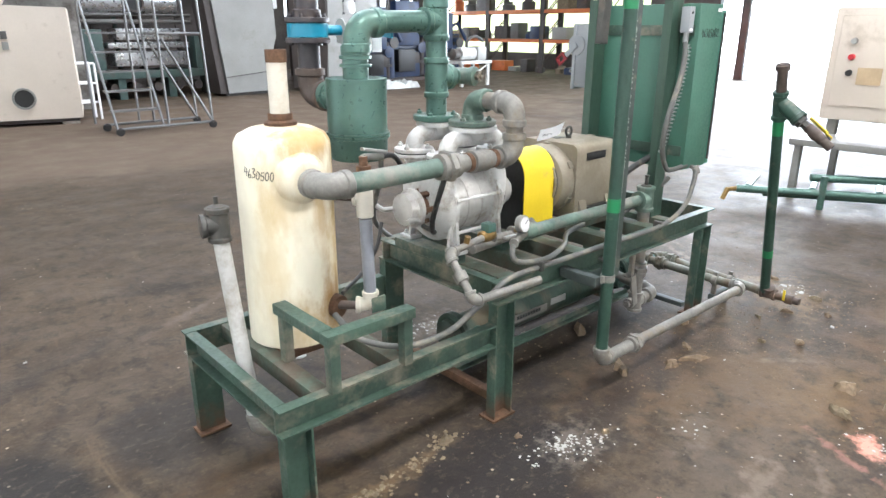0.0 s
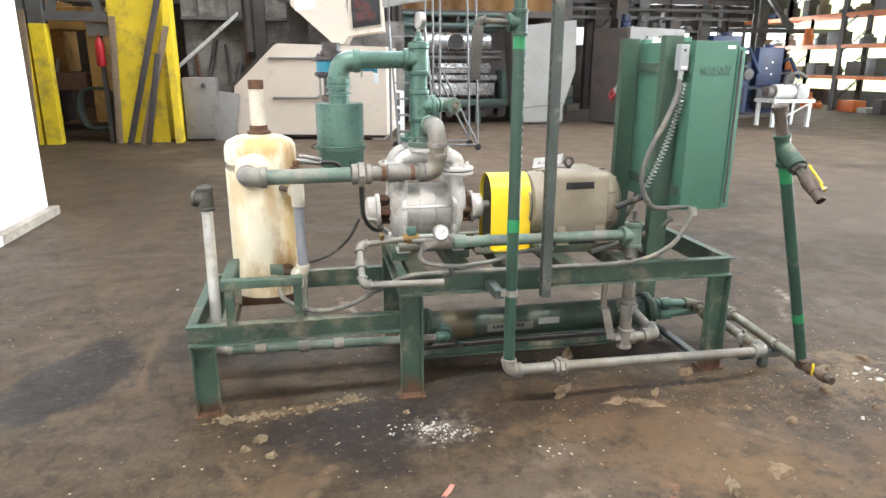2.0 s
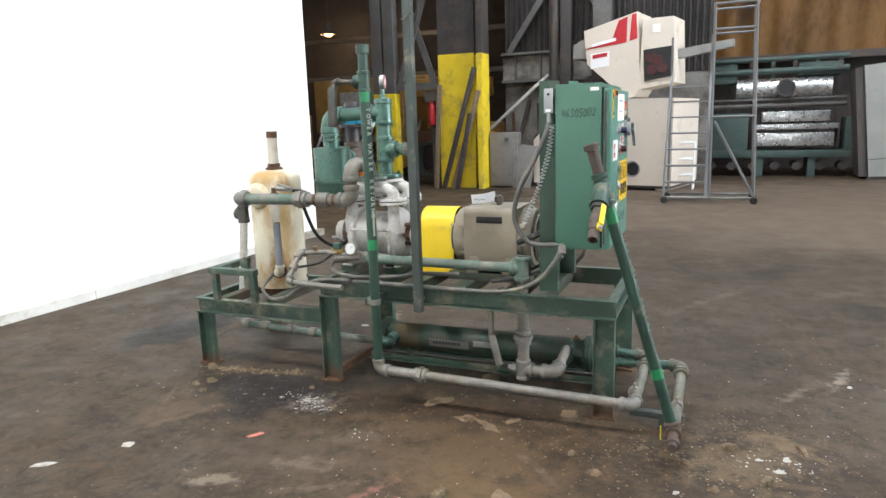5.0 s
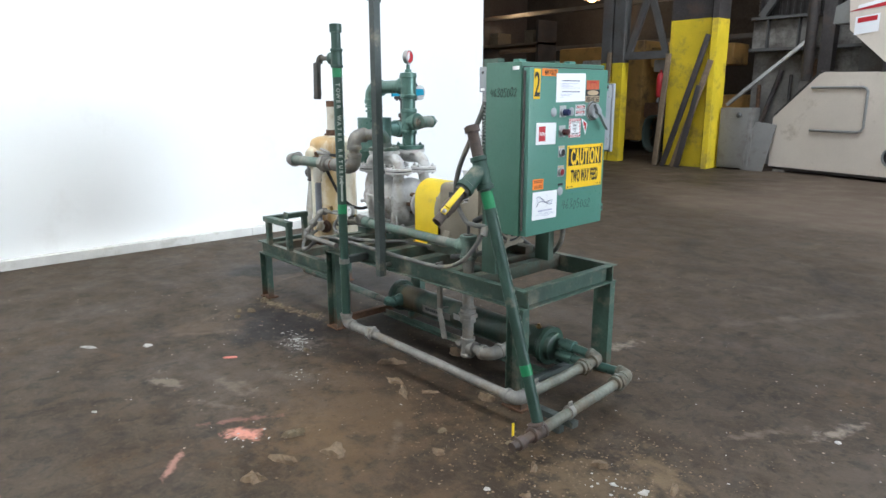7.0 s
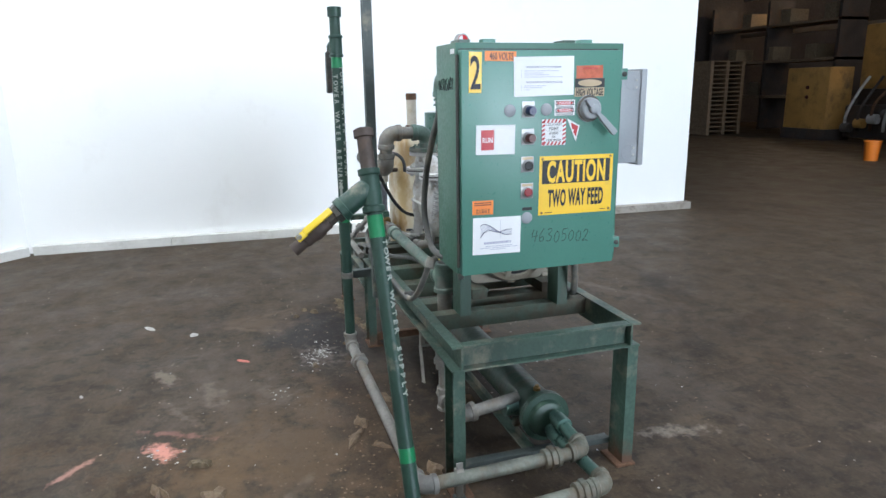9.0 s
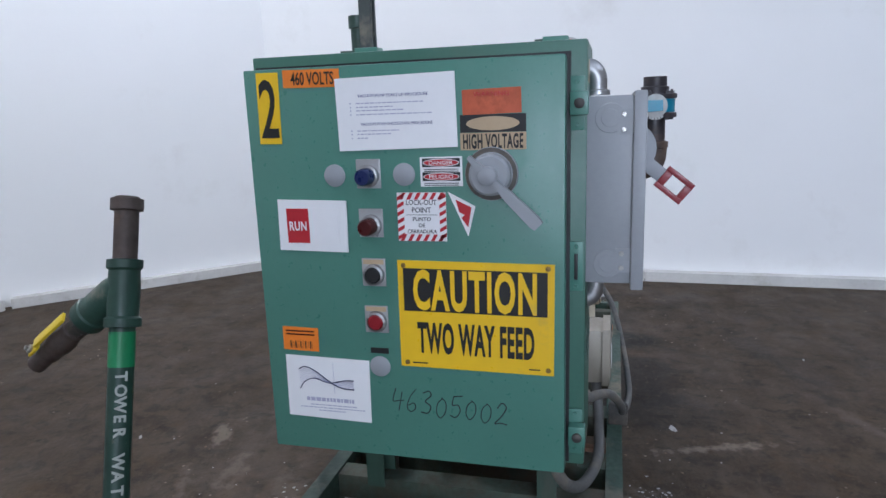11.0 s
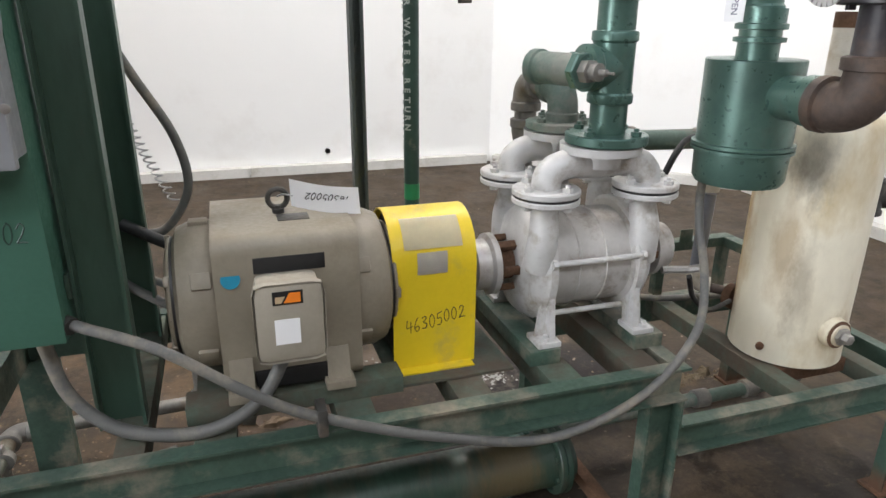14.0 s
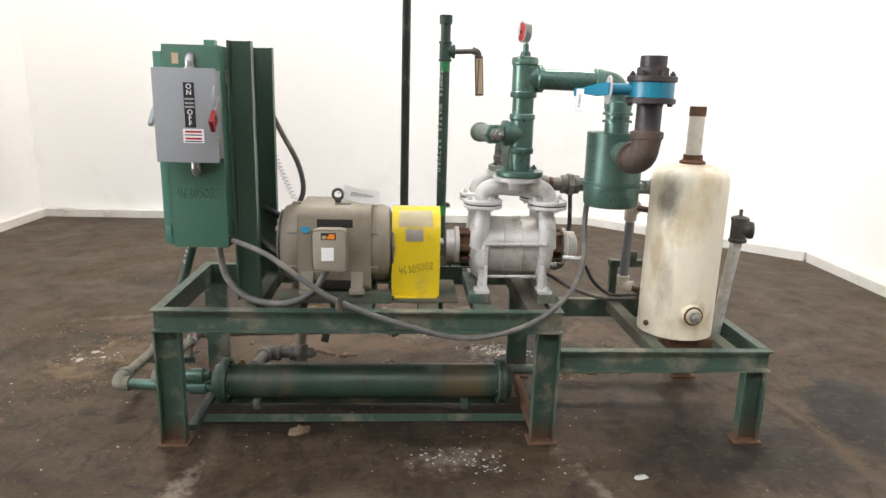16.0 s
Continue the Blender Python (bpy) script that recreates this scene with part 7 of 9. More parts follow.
# tank handwriting
for k, ch in enumerate("46305002"):
    a = radians(-166 + 5.6 * k)
    p = V((TX + TR * math.cos(a), TY + TR * math.sin(a), 1.080 - 0.002 * k))
    n_ = V((math.cos(a), math.sin(a), 0))
    xx = V((-n_.y, n_.x, 0))
    m = Matrix(((xx.x, 0, n_.x, p.x), (xx.y, 0, n_.y, p.y), (0, 1, 0, p.z), (0, 0, 0, 1)))
    scrawl(ch, 0.030, 0.018, m, INK, tank, 0.0015, k)
# tag on the motor
mt = thing("motor_tag", (2.36, 2.13, 1.02), "curled white tag with handwriting tied to the motor's lifting eye", "tag")
bm = bmnew()
rows = []
for i in range(9):
    u = i / 8
    a = V((2.435 - 0.155 * u, 2.10 + 0.02 * u, 1.056 - 0.026 * u - 0.006 * math.sin(math.pi * u)))
    rows.append((bm.verts.new(a + V((0, -0.006, 0.036))), bm.verts.new(a + V((0, 0.016, -0.022)))))
for (a, b), (c_, d_) in zip(rows, rows[1:]):
    bm.faces.new((a, b, d_, c_))
bmesh.ops.solidify(bm, geom=bm.faces[:], thickness=0.0012)
part("paper_tag", bm, PAPER, mt)
scrawl("46305002", 0.020, 0.105, Matrix.Translation((2.352, 2.1185, 1.046)) @ FACE_B @ pose(0, 0, 0, -20, 0, 170), INK, mt, 0.0011, 11)
cable(mt, [(2.463, AY, 1.05), (2.45, 2.10, 1.058), (2.43, 2.108, 1.055)], 0.002, LABEL_GREY, "string")

# ---- the hall behind: steelwork ----
def local(m):
    """A box maker in the coordinates of a pose."""
    return lambda bm, x0, y0, z0, x1, y1, z1, bevel=0.0: box(bm, x0, y0, z0, x1, y1, z1, bevel, m)


def h_column(name, x, y, w, d, split, top, label, low=None, high=None):
    """A wide-flange column, painted up to the height split."""
    th = thing(name, (x, y, 0), label, "steel column", kind="structure")
    for z0, z1, material, nm in ((0.0, split, low or SAFETY_YELLOW, "painted_shaft"), (split, top, high or STEEL_DARK, "upper_shaft")):
        bm = bmnew()
        box(bm, x - w / 2, y - d / 2, z0, x + w / 2, y - d / 2 + 0.03, z1)
        box(bm, x - w / 2, y + d / 2 - 0.03, z0, x + w / 2, y + d / 2, z1)
        box(bm, x - 0.012, y - d / 2 + 0.03, z0, x + 0.012, y + d / 2 - 0.03, z1)
        part(nm, bm, material, th)
    return th


ycol = h_column("yellow_column", -2.10, 13.10, 0.88, 0.5, 3.02, 9.0, "wide steel column painted yellow at the foot, dark above")
part("side_flange", box(bmnew(), -1.52, 12.60, 0, -1.40, 13.10, 2.98), SAFETY_YELLOW, ycol)
part("side_flange_upper", box(bmnew(), -1.52, 12.60, 2.98, -1.40, 13.10, 9.0), STEEL_DARK, ycol)
lat = thing("lattice_column", (-3.4, 12.85, 0), "grey lattice steel column with a yellow foot", "steel column", kind="structure")
for x in (-4.17, -3.86):
    part("leg", box(bmnew(), x, 12.75, 0, x + 0.26, 13.0, 2.21), SAFETY_YELLOW, lat, "yellow painted foot")
    part("leg_upper", box(bmnew(), x, 12.75, 2.21, x + 0.26, 13.0, 9.0), STEEL_GREY, lat)
for z in (2.27, 4.9):
    part("tie", box(bmnew(), -3.60, 12.80, z, -2.54, 12.92, z + 0.16), STEEL_GREY, lat)
    for a, b in (((-3.5, z + 0.16), (-2.66, z + 2.6)), ((-2.66, z + 0.16), (-3.5, z + 2.6))):
        d = V((b[0] - a[0], 0, b[1] - a[1]))
        part("brace", box(bmnew(), 0, -0.04 if a[0] < -3 else 0.042, -0.07, d.length, 0.04 if a[0] < -3 else 0.1, 0.07, m=Matrix.Translation((a[0], 12.86, a[1])) @ Matrix.Rotation(-math.atan2(d.z, d.x), 4, "Y")), STEEL_GREY, lat)
for i, (x, dx, h) in enumerate(((-2.46, 0.10, 2.35), (-2.28, 0.75, 2.7), (-2.05, 0.62, 2.2), (-1.95, 0.33, 1.7), (-3.98, 0.06, 2.45))):
    pl = bmnew()
    m = Matrix.Translation((x, 12.44 if i < 4 else 12.60, 0.0)) @ Matrix.Rotation(math.atan2(dx, h), 4, "Y") @ Matrix.Rotation(radians(-3), 4, "X")
    box(pl, 0, 0, 0.02, 0.11, 0.05, math.hypot(h, dx), 0.004, m)
    solid("plank", pl, WOOD if i % 2 == 0 else STEEL_DARK, "long dark bar leaning against the yellow column" if i < 4 else "long dark bar leaning against the lattice column", "plank", group="bars leaning on the columns")
for x, y, m_ in ((9.4, 20.0, STEEL_GREY), (11.3, 20.0, STEEL_DARK), (12.4, 20.6, STEEL_GREY), (15.0, 21.0, STEEL_GREY), (17.6, 21.5, STEEL_GREY), (8.7, 18.3, STEEL_DARK)):
    h_column("hall_column", x, y, 0.38, 0.38, 1.2, 9.0, "tall steel column along the hall wall", m_, m_)
for z in (2.6, 3.9, 5.2):
    solid("trim_girt", box(bmnew(), 9.0, 20.9, z, 20.9, 21.02, z + 0.16), STEEL_GREY, "horizontal steel girt between the columns", "girt", "structure")
for a, b in (((11.0, 2.6), (14.8, 6.0)), ((15.2, 6.0), (18.4, 2.6))):
    d = V((b[0] - a[0], 0, b[1] - a[1]))
    solid("trim_brace", box(bmnew(), 0, -0.06, -0.09, d.length, 0.06, 0.09, m=Matrix.Translation((a[0], 20.7, a[1])) @ Matrix.Rotation(-math.atan2(d.z, d.x), 4, "Y")), STEEL_GREY, "diagonal steel brace", "brace", "structure")

# dirty sheet wall with a deep girder beside the yellow column
scr = thing("wall_screen", (1.0, 14.65, 0), "stained pale sheet steel screen wall behind the machines", "wall", kind="structure")
for i in range(5):
    x = -1.38 + 0.96 * i
    part("sheet", box(bmnew(), x, 14.60 + 0.012 * (i % 2), 0, x + 0.955, 14.68, 2.45), SCREEN, scr)
for i in range(34):
    x = -1.38 + i * 0.14
    bm = bmnew()
    extrude(bm, [(x, 14.62), (x + 0.035, 14.55), (x + 0.07, 14.55), (x + 0.105, 14.62), (x + 0.14, 14.62), (x + 0.14, 14.68), (x, 14.68)], 2.45, 9.0, "xy")
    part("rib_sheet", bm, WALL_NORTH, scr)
gdr = thing("trim_girder", (0.3, 14.4, 2.4), "deep grey steel girder with stiffeners across the screen wall", "girder", kind="structure")
part("web", box(bmnew(), -1.38, 14.42, 2.46, 2.2, 14.45, 3.04), SCREEN, gdr)
for z in (2.40, 3.04):
    part("chord", box(bmnew(), -1.38, 14.26, z, 2.2, 14.545, z + 0.06), STEEL_GREY, gdr)
for i in range(5):
    x = -1.05 + 0.62 * i
    part("stiffener", box(bmnew(), x, 14.28, 2.46, x + 0.025, 14.42, 3.04), STEEL_GREY, gdr)
for a_, b_ in (((-1.2, 3.1), (0.1, 5.0)), ((1.5, 3.1), (0.2, 5.0))):
    d = V((b_[0] - a_[0], 0, b_[1] - a_[1]))
    solid("trim_brace", box(bmnew(), 0, -0.05, -0.07, d.length, 0.05, 0.07, m=Matrix.Translation((a_[0], 14.35, a_[1])) @ Matrix.Rotation(-math.atan2(d.z, d.x), 4, "Y")), STEEL_GREY, "diagonal steel brace above the girder", "brace", "structure")
solid("trim_post", box(bmnew(), 0.12, 14.02, 0, 0.36, 14.25, 9.0), STEEL_DARK, "dark steel post on the screen wall", "post", "structure")
solid("trim_post", box(bmnew(), 0.85, 14.02, 0, 1.25, 14.25, 9.0), STEEL_GREY, "grey steel post on the screen wall", "post", "structure")
scrap = thing("scrap_pipe_heap", (-0.7, 14.2, 0), "dark pipes and brackets leaning against the screen wall", "scrap")
for i, (x, dx, h, r) in enumerate(((-1.15, 0.42, 2.0, 0.05), (-0.95, -0.22, 1.7, 0.04), (-0.55, 0.30, 1.5, 0.06), (-0.35, -0.18, 1.9, 0.035), (-0.15, 0.10, 2.2, 0.05))):
    part("bar", cyl(bmnew(), (x, 14.02, 0.0), (x + dx, 14.50, h), r, seg=10), (STEEL_DARK, RUSTY, STEEL_DARK)[i % 3], scrap)
m = Matrix.Translation((-1.66, 14.1, 1.25)) @ Matrix.Rotation(radians(-40), 4, "Y")
solid("loose_rail", box(bmnew(), 0, 0, 0, 1.95, 0.07, 0.07, 0.004, m), STACK_GREY, "pale square rail leaning across the screen wall", "rail")
eb = thing("floor_box", (-1.12, 13.0, 0), "grey steel electrical box standing on the floor", "electrical box")
part("box_body", box(bmnew(), -1.46, 12.95, 0.03, -0.82, 13.35, 1.24, 0.02), BOX_DULL, eb)
part("box_door", box(bmnew(), -1.42, 12.93, 0.08, -0.87, 12.95, 1.05, 0.008), BOX_DULL, eb)
part("knob", lathe(bmnew(), (-1.05, 12.93, 1.10), (0, -1, 0), [(0.05, 0), (0.05, 0.04), (0.03, 0.06)], 14), STEEL_GREY, eb)
solid("leaning_sheet", box(bmnew(), 0, 0, 0, 0.42, 0.03, 1.0, 0.004, Matrix.Translation((-0.74, 12.95, 0)) @ Matrix.Rotation(radians(8), 4, "Y") @ Matrix.Rotation(radians(-10), 4, "X")), BOX_DULL, "loose grey steel sheet leaning beside the box", "panel")
solid("duct_pipe", cyl(bmnew(), (0.02, 13.8, 1.75), (0.02, 13.8, 4.5), 0.10, seg=20), STEEL_DARK, "dark vertical duct behind the beige machine", "duct")

# ---- beige granulator ----
gr = thing("granulator", (1.1, 13.3, 0), "beige enamelled granulator with a sloped end and a hopper above", "machine")
GM = Matrix.Translation((-0.30, 13.20, 0)) @ Matrix.Rotation(radians(-14.3), 4, "Z")
B = local(GM)
part("housing", extrude(bmnew(), [(0, 0.10), (3.12, 0.10), (3.12, 1.84), (0.95, 1.90), (0.86, 1.86), (0.0, 1.05)], 0, 1.7, "xz", GM), BEIGE, gr, angle=20)
part("plinth", B(bmnew(), 0.06, 0.05, 0.04, 3.06, 1.6, 0.10), STEEL_DARK, gr)
for x in (0.1, 2.8):
    part("skid_foot", B(bmnew(), x, 0.02, 0.0, x + 0.25, 1.5, 0.045), WOOD_GREY, gr)
loop = [(0.75, 1.62), (1.68, 1.62), (1.74, 1.60), (1.78, 1.55), (1.78, 0.92), (1.74, 0.86), (1.68, 0.84), (0.80, 0.84)]
part("door_rail", tube(bmnew(), [GM @ V((x, -0.02, z)) for x, z in loop], 0.022, 8), PALE_PANEL, gr)
part("access_door", B(bmnew(), 0.82, -0.006, 0.88, 1.72, 0.0, 1.58), BEIGE, gr)
hole = GM @ V((2.32, 0.004, 0.44))
part("port_ring", lathe(bmnew(), hole, GM.to_3x3() @ V((0, -1, 0)), [(0.17, 0), (0.17, 0.03), (0.14, 0.03), (0.14, 0.0)], 28), PALE_PANEL, gr)
# black disc painted as the shade inside the port
part("port_hole", lathe(bmnew(), hole, GM.to_3x3() @ V((0, -1, 0)), [(0.138, 0.002), (0.138, 0.008)], 28), BLACK, gr, "black disc for the shade in a round port")
for z in (1.36, 1.20):
    part("switch_plate", B(bmnew(), 2.16, -0.02, z, 2.25, 0.0, z + 0.12, 0.006), STEEL_GREY if z > 1.3 else PALE_PANEL, gr)
part("dark_top_sheet", extrude(bmnew(), [(-0.02, 1.07), (0.84, 1.89), (0.80, 1.93), (-0.06, 1.11)], 0.1, 1.6, "xz", GM), STEEL_DARK, gr)
hp = Matrix.Translation((0.84, 13.05, 0)) @ Matrix.Rotation(radians(-10), 4, "Z")
part("hopper", extrude(bmnew(), [(0.08, 2.62), (0.0, 3.30), (1.12, 3.58), (1.22, 2.10), (1.10, 1.90), (0.92, 1.88)], 0, 1.0, "xz", hp), BEIGE, gr, angle=20)
part("hopper_chute", extrude(bmnew(), [(-0.28, 2.75), (-0.26, 3.05), (0.06, 3.20), (0.08, 2.75)], 0.1, 0.9, "xz", hp), PALE_PANEL, gr)
part("hopper_box", extrude(bmnew(), [(1.18, 2.05), (1.24, 3.42), (1.84, 3.42), (1.90, 2.15)], 0.02, 0.9, "xz", hp), BEIGE, gr, angle=20)
part("hopper_window", extrude(bmnew(), [(1.30, 2.20), (1.27, 2.82), (1.84, 2.86), (1.86, 2.28)], -0.01, 0.02, "xz", hp), BLACK, gr, "dark window")
for x, z in ((1.45, 2.42), (1.66, 2.44), (1.56, 2.60), (1.42, 2.66)):
    part("roller_end", lathe(bmnew(), hp @ V((x, -0.012, z)), hp.to_3x3() @ V((0, -1, 0)), [(0.10, 0), (0.10, 0.02)], 18), MAROON, gr, "dark red round cover")
part("red_stripe", extrude(bmnew(), [(0.03, 2.92), (0.62, 3.08), (0.75, 3.44), (0.93, 3.50), (0.92, 3.0), (0.75, 2.98)], -0.008, 0.0, "xz", hp), SIGN_RED, gr, "red painted stripe")
part("red_stripe", extrude(bmnew(), [(0.98, 3.02), (1.02, 3.53), (1.11, 3.55), (1.14, 3.06)], -0.008, 0.0, "xz", hp), SIGN_RED, gr, "red painted stripe")
part("name_bar", extrude(bmnew(), [(0.18, 2.96), (0.70, 3.05), (0.70, 3.11), (0.18, 3.02)], -0.012, -0.008, "xz", hp), PAPER, gr, "white plain bar")
wl = part("danger_plate", extrude(bmnew(), [(0.16, 2.52), (0.56, 2.56), (0.56, 2.86), (0.16, 2.82)], -0.01, -0.002, "xz", hp), PAPER, gr, "white danger plate")
part("red_band", extrude(bmnew(), [(0.20, 2.72), (0.52, 2.75), (0.52, 2.83), (0.20, 2.80)], -0.014, -0.01, "xz", hp), SIGN_RED, wl)
part("small_plate", extrude(bmnew(), [(1.44, 3.14), (1.58, 3.14), (1.58, 3.30), (1.44, 3.30)], 0.005, 0.02, "xz", hp), PAPER, gr)
part("feed_arm", extrude(bmnew(), [(1.84, 2.62), (2.9, 2.78), (2.9, 2.92), (1.84, 2.80)], 0.3, 0.5, "xz", hp), PALE_PANEL, gr)

# ---- rolling platform ladder ----
ld = thing("platform_ladder", (3.5, 10.9, 0), "tall grey rolling platform ladder with handrails and open steps", "ladder")
for y in (10.55, 11.20):
    for a, b in (((3.46, 0.08), (3.44, 3.25)), ((4.16, 0.08), (4.06, 3.25)), ((3.44, 3.25), (4.06, 3.25)), ((3.45, 2.85), (4.07, 2.85)), ((3.46, 1.45), (4.12, 1.45)), ((3.50, 1.38), (4.14, 0.14)), ((2.70, 0.10), (4.16, 0.10))):
        part("tube", cyl(bmnew(), (a[0], y, a[1]), (b[0], y, b[1]), 0.021, seg=8), ALU, ld)
    for x in (2.74, 4.16):
        part("wheel", lathe(bmnew(), (x, y - 0.02, 0.06), (0, 1, 0), [(0.06, 0), (0.06, 0.04)], 14), BLACK, ld)
for x in (2.72, 3.40):
    part("stringer", cyl(bmnew(), (x, 10.60, 0.10), (x, 11.75, 2.20), 0.021, seg=8), ALU, ld)
    part("back_leg", cyl(bmnew(), (x, 11.75, 0.06), (x, 11.75, 2.90), 0.021, seg=8), ALU, ld)
for i in range(7):
    z = 0.34 + 0.28 * i
    y = 10.60 + 1.15 * (z - 0.10) / 2.1
    part("step", box(bmnew(), 2.72, y - 0.02, z - 0.015, 3.40, y + 0.19, z + 0.012), ALU, ld)
for x in (3.44, 4.08):
    part("cross_tube", cyl(bmnew(), (x, 10.55, 3.25), (x, 11.20, 3.25), 0.021, seg=8), ALU, ld)
part("platform", box(bmnew(), 3.46, 10.55, 1.44, 4.12, 11.20, 1.47), ALU, ld)
st = thing("step_stool", (2.95, 12.9, 0), "small white tubular step frame beside the ladder", "step stool")
for x in (2.72, 3.12):
    for y in (12.85, 13.2):
        part("leg", cyl(bmnew(), (x, y, 0), (x, y, 0.95), 0.02, seg=8), PAPER, st)
for z in (0.3, 0.62, 0.95):
    for y in (12.85, 13.2):
        part("rung", cyl(bmnew(), (2.72, y, z), (3.12, y, z), 0.018, seg=8), PAPER, st)

# ---- green extruder line ----
ex = thing("extruder_line", (5.0, 16.5, 0), "long green extruder line with bright steel covers", "machine")
part("bed", box(bmnew(), 3.1, 16.0, 0.45, 8.2, 17.0, 0.62, 0.01), TEAL_MACHINE, ex)
for x in (3.2, 4.4, 5.5, 6.6, 7.8):
    part("bed_leg", box(bmnew(), x, 16.05, 0, x + 0.16, 16.9, 0.45), TEAL_MACHINE, ex)
for x0, x1, z0, z1, m_ in ((3.3, 4.2, 0.62, 1.5, TEAL_MACHINE), (4.4, 6.0, 0.72, 1.02, CHROME), (4.3, 6.1, 1.10, 1.22, CHROME), (4.5, 5.9, 1.28, 1.52, CHROME), (6.2, 7.0, 0.62, 1.35, TEAL_MACHINE), (7.1, 8.2, 0.62, 0.95, STEEL_GREY), (7.4, 8.1, 1.0, 1.35, PALE_PANEL)):
    part("cover", box(bmnew(), x0, 16.02 + 0.04 * (z0 > 1), z0, x1, 16.7, z1, 0.02), m_, ex)
part("barrel", cyl(bmnew(), (3.9, 16.3, 2.05), (5.9, 16.3, 2.05), 0.24, seg=24), CHROME, ex, "bright steel barrel")
part("barrel_outlet", lathe(bmnew(), (4.95, 16.08, 2.05), (0, -1, 0), [(0.20, 0), (0.20, 0.10), (0.16, 0.10), (0.15, 0.04)], 24), STEEL_DARK, ex)
# black disc painted as the shade inside the barrel's mouth
part("barrel_mouth", lathe(bmnew(), (4.95, 16.0, 2.05), (0, -1, 0), [(0.15, 0), (0.15, 0.005)], 24), BLACK, ex)
part("hood", box(bmnew(), 3.2, 16.2, 2.20, 3.9, 16.9, 2.65, 0.02), TEAL_MACHINE, ex)
part("hood", box(bmnew(), 5.2, 16.2, 2.32, 6.1, 16.9, 2.62, 0.02), TEAL_MACHINE, ex)
for z, r in ((1.66, 0.05), (1.80, 0.035), (2.45, 0.07), (2.72, 0.05)):
    part("pipe", cyl(bmnew(), (3.0, 16.15, z), (6.2, 16.15, z), r, seg=12), TEAL_MACHINE if z > 2 else STEEL_GREY, ex)
for i in range(7):
    x = 3.25 + 0.47 * i
    part("post", box(bmnew(), x, 16.72, 0.62, x + 0.08, 16.8, 2.75), TEAL_MACHINE if i % 2 else STEEL_DARK, ex)
    part("motor", cyl(bmnew(), (x + 0.15, 16.1, 0.25), (x + 0.15, 16.6, 0.25), 0.10, seg=14), STEEL_DARK, ex)
part("side_box", box(bmnew(), 7.75, 16.1, 2.0, 8.45, 16.5, 2.45, 0.01), PAPER, ex, "white control box")

# ---- pale guard panels ----
g1 = thing("machine_guard_panel", (6.9, 15.4, 0), "tall pale grey machine guard standing slightly askew", "machine guard")
part("panel", extrude(bmnew(), [(6.08, 2.42), (7.62, 2.58), (7.66, 1.35), (7.36, 0.42), (7.38, 0.08), (6.33, 0.06)], 15.3, 15.36, "xz"), PALE_PANEL, g1, angle=20)
part("side_panel", extrude(bmnew(), [(6.05, 2.40), (6.31, 0.06), (6.15, 0.06), (5.92, 2.36)], 15.34, 16.0, "xz"), DARK_PANEL, g1)
part("seam", extrude(bmnew(), [(6.30, 0.42), (7.36, 0.52), (7.36, 0.535), (6.30, 0.435)], 15.292, 15.30, "xz"), STEEL_DARK, g1)
part("base", box(bmnew(), 6.30, 15.35, 0, 7.35, 15.95, 0.07), STEEL_DARK, g1)
g2 = thing("control_enclosure", (9.3, 14.9, 0), "tall pale grey machine enclosure with a dark brown side", "machine enclosure")
part("panel", extrude(bmnew(), [(8.72, 2.42), (10.2, 2.36), (10.2, 1.30), (9.60, 0.42), (9.60, 0.06), (8.62, 0.06)], 14.8, 15.5, "xz"), PALE_PANEL, g2, angle=20)
part("side_panel", extrude(bmnew(), [(8.66, 14.82), (8.72, 14.82), (8.20, 15.7), (8.14, 15.7)], 0.06, 2.40, "xy"), DARK_PANEL, g2)
part("base", box(bmnew(), 8.65, 14.85, 0, 9.55, 15.5, 0.06), STEEL_DARK, g2)
part("window", box(bmnew(), 9.16, 14.785, 1.88, 9.50, 14.80, 2.18, 0.01), STEEL, g2)
for x in (9.14, 9.48):
    for z in (1.86, 2.15):
        part("window_clip", box(bmnew(), x, 14.775, z, x + 0.04, 14.79, z + 0.05), BLACK, g2)
for x in (8.92, 9.02):
    part("push_button", lathe(bmnew(), (x, 14.80, 1.52), (0, -1, 0), [(0.035, 0), (0.03, 0.03)], 12), STEEL_DARK, g2)
part("door_handle", box(bmnew(), 10.0, 14.76, 1.70, 10.06, 14.80, 1.95, 0.01), STEEL, g2)
rt = random.Random(8)


def crumpled(x0, x1, y0, y1, h, nx=14, ny=7):
    """A rumpled cloth lying on the floor."""
    bm = bmnew()
    g = [[bm.verts.new((x0 + (x1 - x0) * i / nx + rt.uniform(-0.03, 0.03), y0 + (y1 - y0) * j / ny + rt.uniform(-0.03, 0.03), 0.0 if i in (0, nx) or j in (0, ny) else h * rt.uniform(0.25, 1.0))) for j in range(ny + 1)] for i in range(nx + 1)]
    for i in range(nx):
        for j in range(ny):
            bm.faces.new((g[i][j], g[i + 1][j], g[i + 1][j + 1], g[i][j + 1]))
    return bm


tp = thing("folded_tarp", (10.8, 14.6, 0), "rumpled white and blue sheet lying on the floor", "tarp")
part("white_sheet", crumpled(10.35, 11.7, 14.3, 15.0, 0.22), STACK_GREY, tp, angle=60)
part("blue_sheet", crumpled(9.95, 10.55, 14.25, 14.8, 0.20, 8, 6), BLUE_MACHINE, tp, "blue part of the sheet", angle=60)
